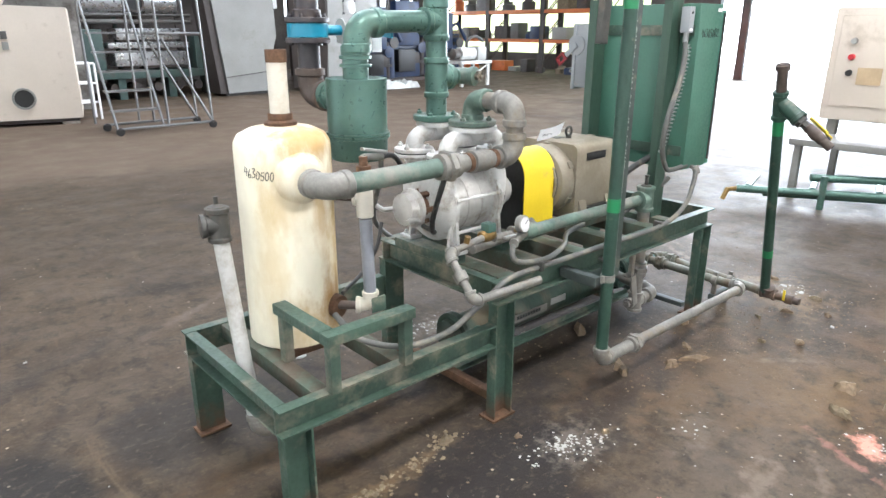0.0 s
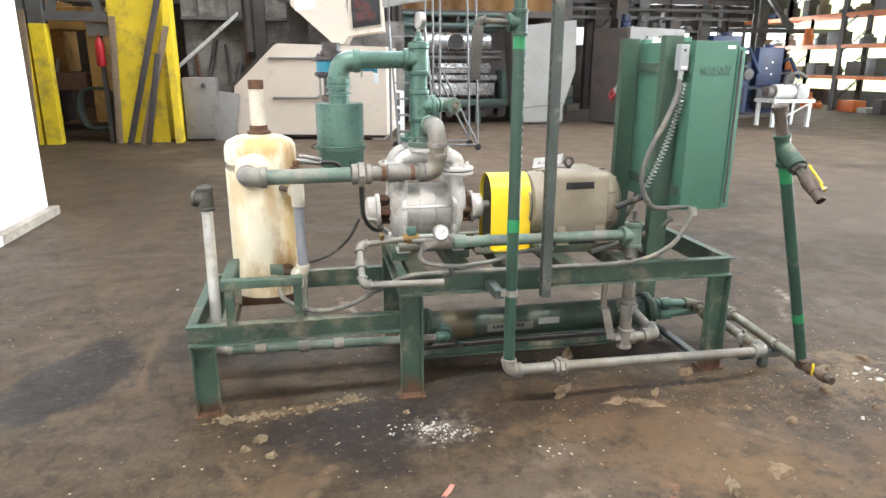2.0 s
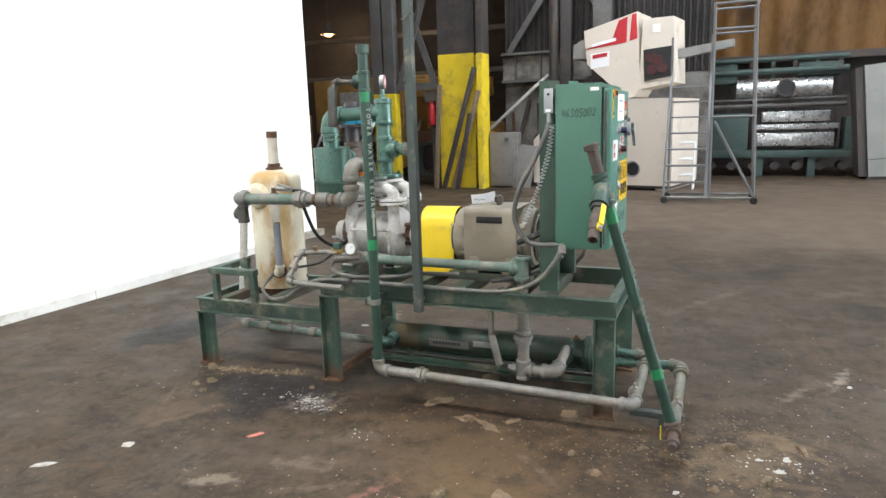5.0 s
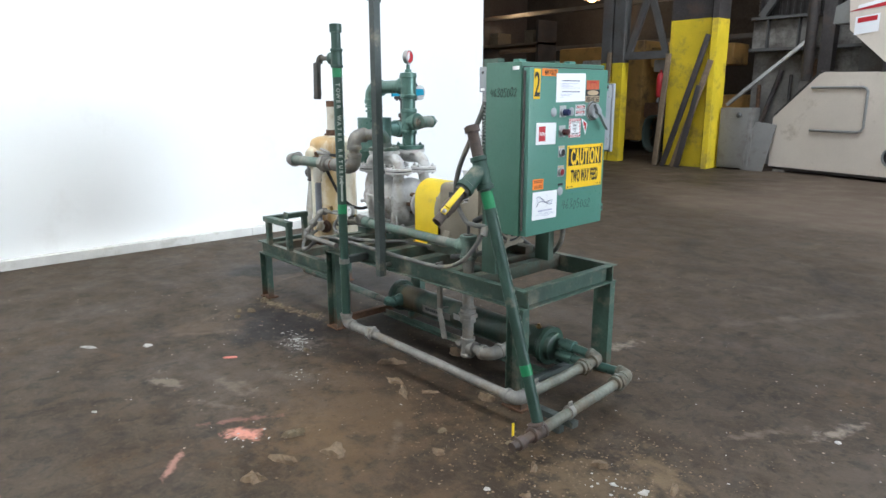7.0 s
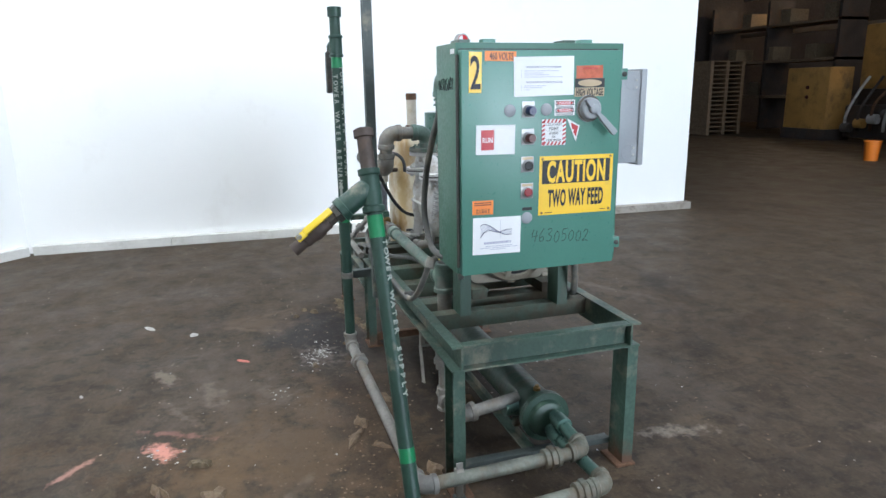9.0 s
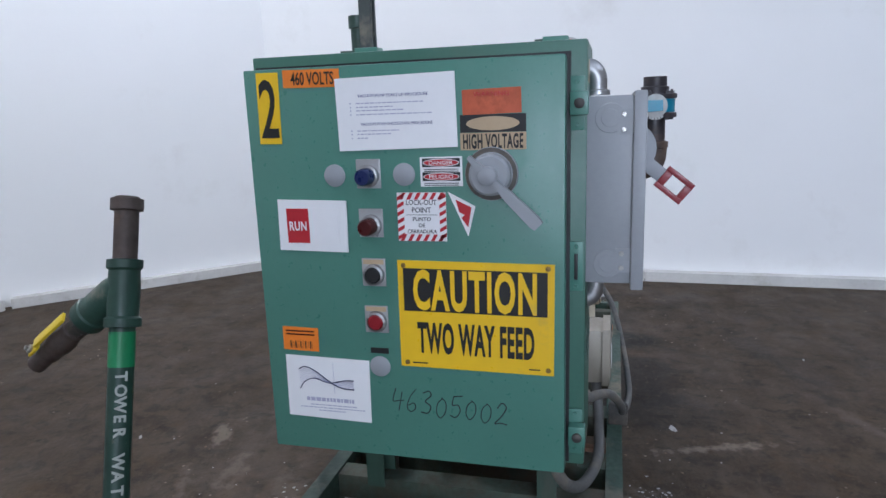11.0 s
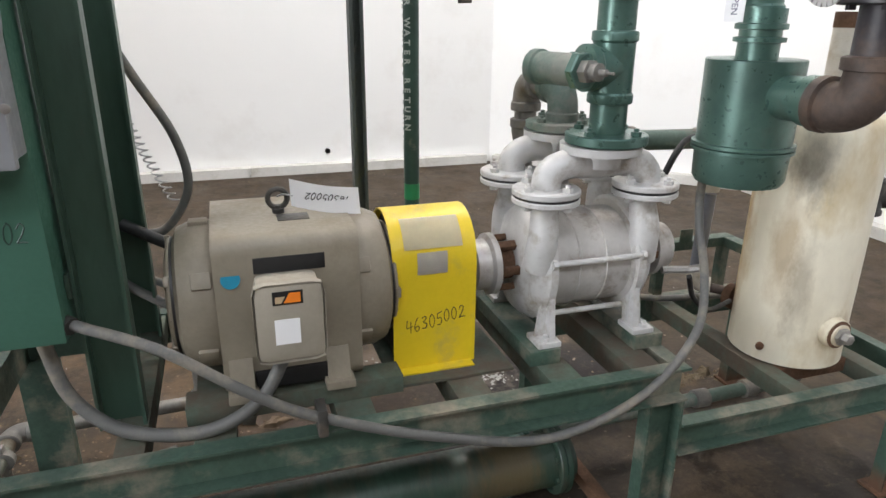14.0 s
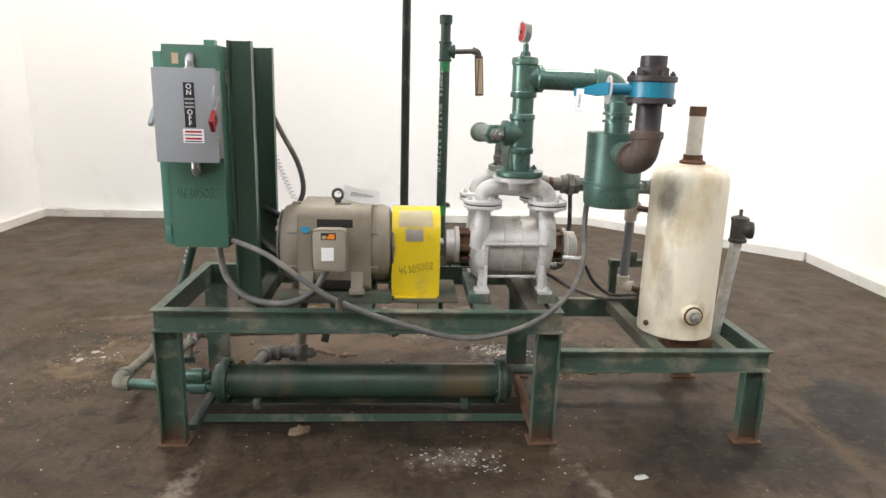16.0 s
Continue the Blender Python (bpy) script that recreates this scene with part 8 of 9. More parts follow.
# ochre curtain and the dark truss below it
bm = bmnew()
k = 60
for i in range(k):
    x0, x1 = 3.2 + 5.4 * i / k, 3.2 + 5.4 * (i + 1) / k
    y0, y1 = 18.0 + 0.05 * math.sin(i * 0.9), 18.0 + 0.05 * math.sin((i + 1) * 0.9)
    vs = [bm.verts.new(p) for p in ((x0, y0, 2.95), (x1, y1, 2.95), (x1, y1, 8.9), (x0, y0, 8.9))]
    bm.faces.new(vs)
bmesh.ops.remove_doubles(bm, verts=bm.verts, dist=0.001)
bmesh.ops.solidify(bm, geom=bm.faces[:], thickness=0.02)
tagged(part("wall_curtain", bm, ORANGE_CLOTH), "ochre brown hanging curtain across the bay", "curtain", kind="structure")
solid("trim_rail", box(bmnew(), 3.0, 17.9, 2.78, 8.7, 18.1, 2.96), STEEL_DARK, "dark rail below the curtain", "rail", "structure")
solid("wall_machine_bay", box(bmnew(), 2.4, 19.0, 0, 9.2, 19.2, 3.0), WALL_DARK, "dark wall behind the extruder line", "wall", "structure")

# ---- blue machines, white pump, racks, cabinet, chest ----
for x, y, w, h in ((11.3, 16.0, 1.0, 2.1), (12.9, 16.6, 1.3, 2.3), (14.6, 16.9, 1.2, 2.0)):
    bl = thing("blue_machine", (x, y, 0), "tall dark blue machine with a control panel on the floor", "machine", group="blue machines")
    part("frame", box(bmnew(), x - w / 2, y, 0.08, x + w / 2, y + 1.2, h * 0.8, 0.03), BLUE_MACHINE, bl)
    part("head", box(bmnew(), x - w * 0.35, y - 0.25, h * 0.45, x + w * 0.35, y + 0.05, h, 0.04), BLUE_MACHINE, bl)
    part("base", box(bmnew(), x - w * 0.8, y - 0.3, 0, x + w * 0.8, y + 1.3, 0.10), STEEL_DARK, bl)
    for i in range(2):
        for j in range(3):
            part("button", lathe(bmnew(), (x - 0.12 + 0.18 * i, y - 0.25, h * 0.62 + 0.17 * j), (0, -1, 0), [(0.028, 0), (0.024, 0.02)], 10), LABEL_GREY if (i + j) % 2 else MAROON, bl)
    # solid black block drawn for the shade of a recess
    part("recess", box(bmnew(), x - w * 0.3, y - 0.27, h * 0.12, x + w * 0.2, y - 0.02, h * 0.40, 0.03), BLACK, bl, "black block for the shade in an open recess")
    part("motor", cyl(bmnew(), (x + w * 0.25, y + 0.3, h * 0.8), (x + w * 0.25, y + 0.3, h * 1.05), 0.16, seg=16), BLUE_MACHINE, bl)
    for i in range(4):
        part("pipe", tube(bmnew(), smooth_line([(x - w * 0.55 + 0.08 * i, y + 0.1, 0.1), (x - w * 0.62 + 0.08 * i, y, h * 0.4), (x - w * 0.5 + 0.1 * i, y + 0.1, h * (0.72 + 0.06 * i))], 4), 0.025, 8), (STEEL_DARK, BLUE_MACHINE, STEEL_GREY, BLACK)[i], bl)
    for i in range(3):
        part("handwheel", lathe(bmnew(), (x + w * (0.28 + 0.2 * i), y - 0.12, h * (0.30 + 0.12 * i)), (0, -1, 0), [(0.05, 0), (0.16, 0.01), (0.16, 0.04), (0.05, 0.05)], 14), (STEEL_DARK, BLUE_MACHINE, STEEL_GREY)[i], bl)
        part("side_tank", cyl(bmnew(), (x + w * (0.55 + 0.12 * i), y + 0.25, 0.12), (x + w * (0.55 + 0.12 * i), y + 0.25, h * (0.42 + 0.13 * i)), 0.11 + 0.02 * i, seg=14), (BLUE_MACHINE, STEEL_DARK, BLUE_MACHINE)[i], bl)
        part("cross_bar", box(bmnew(), x - w * 0.6, y - 0.06 - 0.03 * i, h * (0.22 + 0.2 * i), x + w * 0.65, y - 0.01 - 0.03 * i, h * (0.22 + 0.2 * i) + 0.07), (STEEL_DARK, BLUE_MACHINE, STEEL_DARK)[i], bl)
    part("arm", tube(bmnew(), [(x + w * 0.4, y + 0.2, h * 0.75), (x + w * 0.7, y, h * 0.85), (x + w * 0.9, y - 0.2, h * 0.55)], 0.06, 10), BLUE_MACHINE, bl)
wp = thing("white_pump_stand", (13.1, 13.9, 0), "white machine on a square tubular stand", "machine")
for x in (12.55, 13.55):
    for y in (13.6, 14.2):
        part("leg", box(bmnew(), x, y, 0, x + 0.08, y + 0.08, 0.62), STACK_GREY, wp)
part("top", box(bmnew(), 12.5, 13.55, 0.60, 13.68, 14.32, 0.68), STACK_GREY, wp)
part("barrel", cyl(bmnew(), (12.7, 13.9, 0.86), (13.3, 13.9, 0.86), 0.18, seg=20), STACK_GREY, wp)
part("motor", lathe(bmnew(), (12.72, 13.9, 0.86), (-1, 0, 0), [(0.13, 0), (0.14, 0.03), (0.14, 0.24), (0.08, 0.28)], 18), STEEL_GREY, wp)
part("brace", cyl(bmnew(), (12.6, 13.62, 0.1), (13.58, 13.62, 0.58), 0.025, seg=8), STACK_GREY, wp)
part("outlet", tube(bmnew(), smooth_line([(13.0, 13.9, 1.0), (13.0, 13.85, 1.22), (13.25, 13.8, 1.32), (13.55, 13.8, 1.2)], 5), 0.045, 10), STEEL_GREY, wp)
part("head", box(bmnew(), 13.25, 13.7, 0.68, 13.6, 14.1, 1.05, 0.03), PALE_PANEL, wp)


def pallet_rack(y0, y1, levels, label):
    rk = thing("pallet_rack", (19.4, (y0 + y1) / 2, 0), label, "pallet rack", group="pallet racks along the hall wall")
    for y in (y0, y1):
        for x in (18.7, 19.7):
            part("upright", box(bmnew(), x, y - 0.05, 0, x + 0.09, y + 0.05, 5.2), STEEL_DARK, rk)
        for i in range(6):
            z = 0.3 + 0.8 * i
            part("lacing", cyl(bmnew(), (18.75, y, z), (19.75, y, z + 0.8), 0.02, seg=6), STEEL_DARK, rk)
    for z in levels:
        for x in (18.68, 19.72):
            part("beam", box(bmnew(), x, y0 + 0.05, z, x + 0.05, y1 - 0.05, z + 0.11), ORANGE_STEEL, rk)
        part("deck", box(bmnew(), 18.75, y0 + 0.06, z + 0.111, 19.7, y1 - 0.06, z + 0.13), WOOD, rk)
    return rk


rnd = random.Random(4)
LEVELS = (1.05, 2.05, 3.05, 4.05)
for y0 in (13.4, 16.1, 18.8, 21.4):
    pallet_rack(y0, y0 + 2.6, LEVELS, "steel pallet rack with orange beams holding parts and boxes")
    for z in (0.0,) + tuple(v + 0.13 for v in LEVELS):
        y = y0 + 0.15
        while y < y0 + 2.2:
            w, h, dpt = rnd.uniform(0.25, 0.7), rnd.uniform(0.15, 0.6), rnd.uniform(0.4, 0.8)
            m_ = rnd.choice((STEEL_DARK, STEEL_GREY, CARD, BLUE_MACHINE, PALE_PANEL, TEAL_MACHINE, ORANGE_STEEL, STEEL_GREY, STEEL_DARK))
            ob = bmnew()
            if rnd.random() < 0.45:
                lathe(ob, (18.85 + dpt / 2, y + w / 2, z), (0, 0, 1), [(w * 0.42, 0), (w * 0.42, h * 0.6), (w * 0.25, h * 0.7), (w * 0.25, h)], 12)
                nm, lb = "stored_part", "round machine part stored on the rack"
            else:
                box(ob, 18.82, y, z, 18.82 + dpt, y + w, z + h, 0.015)
                nm, lb = "storage_box", "box of parts stored on the rack"
            solid(nm, ob, m_, lb, "stored part" if nm == "stored_part" else "box", group="goods on the racks")
            y += w + rnd.uniform(0.05, 0.35)
oc = thing("orange_cabinet", (19.0, 13.0, 0), "tall orange-brown machine cabinet on the floor", "cabinet")
part("body", box(bmnew(), 18.2, 11.7, 0.0, 19.1, 12.95, 2.05, 0.02), OCHRE, oc)
part("door_panel", box(bmnew(), 18.19, 11.8, 0.2, 18.2, 12.85, 1.9, 0.004), OCHRE, oc)
part("handle", box(bmnew(), 18.15, 12.72, 1.0, 18.19, 12.76, 1.25), STEEL, oc)
part("label_plate", box(bmnew(), 18.18, 12.2, 1.35, 18.19, 12.5, 1.6), PAPER, oc)
tc = thing("tool_chest", (18.6, 10.0, 0), "red rolling tool chest with drawers", "tool chest")
part("body", box(bmnew(), 18.3, 9.6, 0.10, 18.9, 10.6, 1.05, 0.02), SIGN_RED, tc)
for i in range(6):
    part("drawer", box(bmnew(), 18.28, 9.64, 0.14 + 0.15 * i, 18.3, 10.56, 0.27 + 0.15 * i, 0.004), SIGN_RED, tc)
    part("pull", box(bmnew(), 18.255, 9.7, 0.235 + 0.15 * i, 18.28, 10.5, 0.25 + 0.15 * i), STEEL, tc)
for y in (9.7, 10.5):
    part("caster", lathe(bmnew(), (18.55, y, 0.05), (0, 1, 0), [(0.05, 0), (0.05, 0.03)], 12), BLACK, tc)
bn = thing("orange_barrier", (18.5, 11.1, 0), "orange machine base with upright rods", "machine")
part("base", box(bmnew(), 18.4, 10.8, 0, 18.9, 11.5, 0.75, 0.02), ORANGE_STEEL, bn)
for i in range(4):
    part("rod", cyl(bmnew(), (18.45, 10.9 + 0.16 * i, 0.75), (18.45, 10.9 + 0.16 * i, 1.0), 0.03, seg=8), PAPER, bn)
for y in (10.78, 3.18):
    solid("door_1_jamb", box(bmnew(), XE - 0.12, y - 0.12, 0, XE + 0.1, y + 0.12, 5.6), STEEL_GREY, "steel jamb of the wide loading door", "door frame", "structure")
solid("door_1", box(bmnew(), XE - 0.02, 9.75, 0.0, XE + 0.10, 10.0, 5.6), STEEL_GREY, "pale steel post of the open loading door", "door", "structure")
bd = bmnew()
box(bd, XE + 9.0, -14.0, -0.5, XE + 9.1, 26.0, 12.0)
SKYSHEET = glowing("bright_outdoors", (0.93, 0.97, 1.0), 5.0)
tagged(part("backdrop", bd, SKYSHEET), "bright overexposed outdoors beyond the open door", "backdrop", kind="structure")
panel = glowing("daylit_fibreglass_sheet", (0.80, 0.86, 0.55), 0.9)
for k in range(6):
    solid("window_%d" % (k + 2), box(bmnew(), XE + 0.02, 13.22 + 1.78 * k, 0.6, XE + 0.08, 14.96 + 1.78 * k, 5.2), panel, "pale green translucent wall sheet glowing with daylight", "window", "structure")
solid("ground", box(bmnew(), XE + 0.3, -14.0, -0.3, XE + 9.0, 26.0, -0.01), PALE_PANEL, "pale concrete yard outside the door", "ground", "structure")
wb = bmnew()
box(wb, 12.5, YN + 1.5, 1.4, 22.0, YN + 1.6, 3.6)
tagged(part("backdrop", wb, glowing("hazy_outdoors", (0.93, 0.97, 1.0), 1.3)), "bright outdoors behind the long low window", "backdrop", kind="structure")

# ---- second skid and console near the loading side ----
cs = thing("control_console", (6.9, 2.2, 0), "beige console on a pale stand with green floor pipes", "control console")
part("console_box", box(bmnew(), 6.75, 1.35, 0.72, 7.35, 2.42, 1.72, 0.02), BEIGE, cs)
part("console_face", box(bmnew(), 6.735, 1.45, 0.85, 6.75, 2.35, 1.65, 0.01), BEIGE, cs)
for i in range(3):
    part("lamp_button", lathe(bmnew(), (6.735, 2.22, 1.15 + 0.14 * i), (-1, 0, 0), [(0.03, 0), (0.025, 0.03)], 12), (BLACK, SIGN_RED, STEEL)[i], cs)
part("orange_plate", box(bmnew(), 6.728, 1.95, 1.05, 6.735, 2.15, 1.2), SIGN_TAN, cs)
for i in range(3):
    part("cross_pipe", cyl(bmnew(), (5.9 + 0.28 * i, 2.62 - 0.46 * i, 0.14), (6.5 + 0.28 * i, 2.80 - 0.46 * i, 0.14), 0.03, seg=10), PIPE_GREEN, cs)
part("stand_top", box(bmnew(), 6.35, 1.15, 0.50, 7.5, 2.50, 0.56, 0.01), PALE_PANEL, cs)
for x in (6.4, 7.4):
    for y in (1.25, 2.4):
        part("stand_leg", box(bmnew(), x, y, 0, x + 0.06, y + 0.06, 0.50), PALE_PANEL, cs)
for y in (1.5, 2.3):
    part("box_leg", box(bmnew(), 6.9, y, 0.56, 6.98, y + 0.08, 0.72), PALE_PANEL, cs)
for p0, p1 in (((5.75, 2.66, 0.14), (6.7, 1.1, 0.14)), ((5.95, 2.5, 0.10), (6.9, 0.9, 0.10)), ((6.2, 2.2, 0.25), (7.0, 1.0, 0.25))):
    part("floor_pipe", cyl(bmnew(), p0, p1, 0.035, seg=12), PIPE_GREEN, cs)
for x, y in ((6.1, 2.05), (6.45, 1.5)):
    part("pipe_stand", cyl(bmnew(), (x, y, 0), (x, y, 0.30), 0.03, seg=10), PIPE_GREEN, cs)
part("hanging_valve", tube(bmnew(), [(5.75, 2.66, 0.14), (5.66, 2.70, 0.14), (5.62, 2.72, 0.05)], 0.022, 8), BRASS, cs)

# ---- dark bay on the far side: ochre machines, pallets, hoses ----
om = thing("ochre_cabinet", (-8.9, 15.6, 0), "ochre yellow electrical cabinet on a dark base", "cabinet")
part("body", box(bmnew(), -9.66, 15.6, 0.28, -8.3, 16.4, 1.86, 0.02), OCHRE, om)
part("base", box(bmnew(), -9.7, 15.58, 0.0, -8.25, 16.42, 0.28), STEEL_DARK, om)
for z in (1.1, 1.35):
    part("button", lathe(bmnew(), (-8.95, 15.6, z), (0, -1, 0), [(0.05, 0), (0.04, 0.03)], 12), MAROON, om)
pm = thing("ochre_press", (-6.8, 16.4, 0), "large ochre and grey press with pipes and hoses", "machine")
part("bed", box(bmnew(), -8.1, 16.0, 0.1, -4.6, 17.4, 0.9, 0.04), STEEL_DARK, pm)
part("frame", box(bmnew(), -8.3, 16.6, 1.3, -4.4, 17.6, 2.9, 0.06), OCHRE, pm)
part("head", box(bmnew(), -7.2, 16.3, 1.0, -5.8, 17.2, 2.5, 0.05), STACK_GREY, pm)
for i in range(10):
    x = -8.0 + 0.36 * i
    part("hose", tube(bmnew(), smooth_line([(x, 15.95, 0.3), (x + 0.15, 15.8, 0.7 + 0.1 * (i % 3)), (x + 0.3, 15.95, 1.25), (x + 0.25, 16.3, 1.6)], 4), 0.035, 8), (STACK_GREY, STEEL_DARK, RUSTY)[i % 3], pm)
    part("pump_unit", cyl(bmnew(), (x, 15.9, 0.35 + 0.12 * (i % 4)), (x + 0.22, 15.9, 0.35 + 0.12 * (i % 4)), 0.12, seg=12), (STEEL_GREY, OCHRE, STACK_GREY)[i % 3], pm)
om2 = thing("ochre_machine", (-3.0, 15.6, 0), "ochre machine frame behind the columns", "machine")
for x0, z0, x1, z1 in ((-5.4, 0.3, -4.6, 2.9), (-4.4, 2.2, -2.2, 2.7), (-3.6, 0.2, -2.9, 2.2), (-2.7, 0.3, -1.9, 1.5), (-4.5, 0.9, -3.7, 1.3)):
    part("casting", box(bmnew(), x0, 15.4, z0, x1, 16.2, z1, 0.05), OCHRE if z1 > 1.4 else RUSTY, om2)
for i in range(6):
    part("coil", tube(bmnew(), [V((-3.05 + 0.32 * math.cos(a), 13.55 + 0.05 * i, 0.62 + 0.05 * math.sin(a * 3) + 0.45 * math.sin(a))) for a in [2 * math.pi * j / 20 for j in range(21)]], 0.03, 6), TEAL_MACHINE, om2)
ycol.location.x += 0.10
lat.location.x += 0.08
eb.location.x += 0.20
g1.location.x += 0.28
g2.location.x += 0.42
fe = thing("fire_extinguisher", (-2.7, 13.3, 1.2), "red fire extinguisher hanging beside the yellow column", "extinguisher")
part("cylinder", lathe(bmnew(), (-2.68, 12.98, 1.45), (0, 0, 1), [(0.07, 0), (0.085, 0.03), (0.085, 0.42), (0.05, 0.50), (0.025, 0.52), (0.025, 0.58)], 18), SIGN_RED, fe)
part("hanger", box(bmnew(), -2.72, 13.03, 0.0, -2.64, 13.10, 2.0), STEEL_GREY, fe)
part("hanger_box", box(bmnew(), -2.88, 13.0, 2.0, -2.50, 13.25, 2.25, 0.02), PALE_PANEL, fe)
bu = thing("orange_bucket", (-4.45, 12.7, 0), "orange plastic bucket on the floor by the lattice column", "bucket")
part("shell", lathe(bmnew(), (-4.45, 12.7, 0), (0, 0, 1), [(0.12, 0), (0.15, 0.36), (0.16, 0.36), (0.16, 0.38), (0.14, 0.38), (0.12, 0.05)], 20), SIGN_ORANGE, bu)
for i in range(17):
    ps = bmnew()
    for y in (14.3, 14.85, 15.4):
        box(ps, -12.4, y, 0.125 * i, -11.2, y + 0.1, 0.125 * i + 0.10)
    for j in range(7):
        box(ps, -12.4 + 0.18 * j, 14.3, 0.125 * i + 0.10, -12.28 + 0.18 * j, 15.5, 0.125 * i + 0.125)
    solid("pallet", ps, WOOD, "brown wooden pallet in a stack", "pallet", group="stack of pallets")
rb = thing("storage_rack", (-13.0, 18.0, 0), "dark rack with brown boxes", "rack")
for i in range(3):
    part("shelf", box(bmnew(), -15.5, 17.6, 1.0 + 1.1 * i, -10.0, 18.6, 1.08 + 1.1 * i), WOOD, rb)
for x in (-15.4, -12.8, -10.1):
    part("upright", box(bmnew(), x, 17.6, 0, x + 0.1, 18.6, 4.0), STEEL_DARK, rb)
for i in range(9):
    solid("carton", box(bmnew(), -15.1 + 0.55 * i, 17.7, 1.08 + 1.1 * (i % 3), -14.7 + 0.55 * i, 18.4, 1.5 + 1.1 * (i % 3), 0.01), CARD, "brown carton on the dark rack", "carton", group="cartons on the rack")
for z in (4.4, 3.1):
    solid("trim_truss", box(bmnew(), -16, 19.4, z, -2.0, 19.55, z + 0.14), STEEL_GREY, "steel truss rail across the dark bay", "truss", "structure")

# ---- dark steelwork and pipe runs along the far wall ----
for x in (8.9, 10.6, 11.5, 13.4, 15.6):
    fm = bmnew()
    for s in (-0.14, 0.12):
        box(fm, x + s, 20.6, 0, x + s + 0.02, 20.85, ZR - 0.02)
    box(fm, x - 0.12, 20.71, 0, x + 0.12, 20.74, ZR - 0.02)
    solid("trim_column", fm, STEEL_DARK, "dark steel column along the far wall", "column", "structure")
for z, hgt, m_ in ((2.96, 0.10, STEEL_GREY), (3.45, 0.16, STEEL_DARK), (4.05, 0.10, STEEL_GREY), (4.75, 0.22, STEEL_DARK), (5.6, 0.12, STEEL_GREY), (6.5, 0.25, STEEL_DARK)):
    solid("trim_girt", box(bmnew(), 8.75, 20.46, z, 16.4, 20.59, z + hgt), m_, "steel girt running along the far wall", "girt", "structure")
for i in range(5):
    x = 9.0 + 1.45 * i
    solid("trim_brace", cyl(bmnew(), (x, 20.40, 3.5), (x + 1.1, 20.40, 6.3), 0.05, seg=8), (STEEL_DARK, RUSTY, STEEL_GREY)[i % 3], "diagonal steel brace on the far wall", "brace", "structure")
for z, r in ((3.25, 0.06), (3.85, 0.09), (5.2, 0.07)):
    solid("trim_pipe", cyl(bmnew(), (8.7, 20.25, z), (16.4, 20.25, z), r, seg=12), RUSTY if r > 0.08 else STEEL_GREY, "pipe run along the far wall", "pipe", "structure")
sh = thing("parts_shelf", (12.3, 19.4, 0), "dark steel shelf crowded with machine parts by the far window", "shelf")
for x in (10.9, 12.3, 13.7):
    part("upright", box(bmnew(), x, 19.2, 0, x + 0.08, 19.7, 2.9), STEEL_DARK, sh)
for z in (0.5, 1.2, 1.9, 2.5):
    part("shelf_board", box(bmnew(), 10.92, 19.2, z, 13.76, 19.7, z + 0.05), STEEL_GREY, sh)
rs = random.Random(21)
for z in (0.55, 1.25, 1.95, 2.55):
    x = 11.05
    while x < 13.4:
        w, h = rs.uniform(0.15, 0.45), rs.uniform(0.15, 0.5)
        ob = bmnew()
        if rs.random() < 0.5:
            lathe(ob, (x + w / 2, 19.42, z), (0, 0, 1), [(w * 0.48, 0), (w * 0.48, h * 0.5), (w * 0.3, h * 0.6), (w * 0.3, h)], 12)
        else:
            box(ob, x, 19.25, z, x + w, 19.6, z + h, 0.015)
        solid("stored_part", ob, rs.choice((STEEL_DARK, BLUE_MACHINE, TEAL_MACHINE, STEEL_GREY, RUSTY, CARD)), "machine part stored on the dark shelf", "stored part", group="parts on the shelf")
        x += w + rs.uniform(0.03, 0.2)

# ---- high-bay lamps ----
WARM = glowing("warm_lamp_glass", (1.0, 0.46, 0.16), 5.0)
COOL = glowing("cool_lamp_glass", (1.0, 0.93, 0.85), 25.0)


def high_bay(x, y, z, warm, power):
    lp = thing("high_bay_lamp", (x, y, z), "round high-bay lamp hanging from the roof", "lamp", group="high-bay lamps")
    part("shade", lathe(bmnew(), (x, y, z), (0, 0, 1), [(0.30, 0), (0.29, 0.01), (0.20, 0.22), (0.08, 0.30), (0.08, 0.42)], 24, caps=False), STEEL_GREY, lp)
    part("lens", lathe(bmnew(), (x, y, z + 0.03), (0, 0, 1), [(0.17, 0), (0.16, -0.05), (0.10, -0.09), (0.02, -0.11)], 20), WARM if warm else COOL, lp, "glowing lens")
    part("rod", cyl(bmnew(), (x, y, z + 0.42), (x, y, ZR), 0.012, seg=6), STEEL_DARK, lp)
    li = bpy.data.lights.new("high_bay_light", "POINT")
    li.energy, li.color, li.shadow_soft_size = power, (1.0, 0.66, 0.36) if warm else (1.0, 0.95, 0.88), 0.25
    lo = new("high_bay_light", li)
    lo.location = (x, y, z - 0.18)


for x, y, z in ((-12.6, 19.0, 5.1), (-11.0, 22.0, 5.1), (-6.5, 17.5, 5.4)):
    high_bay(x, y, z, True, 140)
# the first hangs in view; the other three are added out of view
for x, y, z in ((13.3, 21.8, 3.4), (5.0, 15.0, 6.4), (0.5, 11.2, 6.4), (10.0, 11.2, 6.4)):
    high_bay(x, y, z, False, 130)
# two added lamps out of view that brighten the skid's near side and the boards
for x, y, z in ((0.3, -0.6, 6.6), (4.6, -0.6, 6.6)):
    high_bay(x, y, z, False, 680)

# ---- debris on the floor ----
rd = random.Random(11)


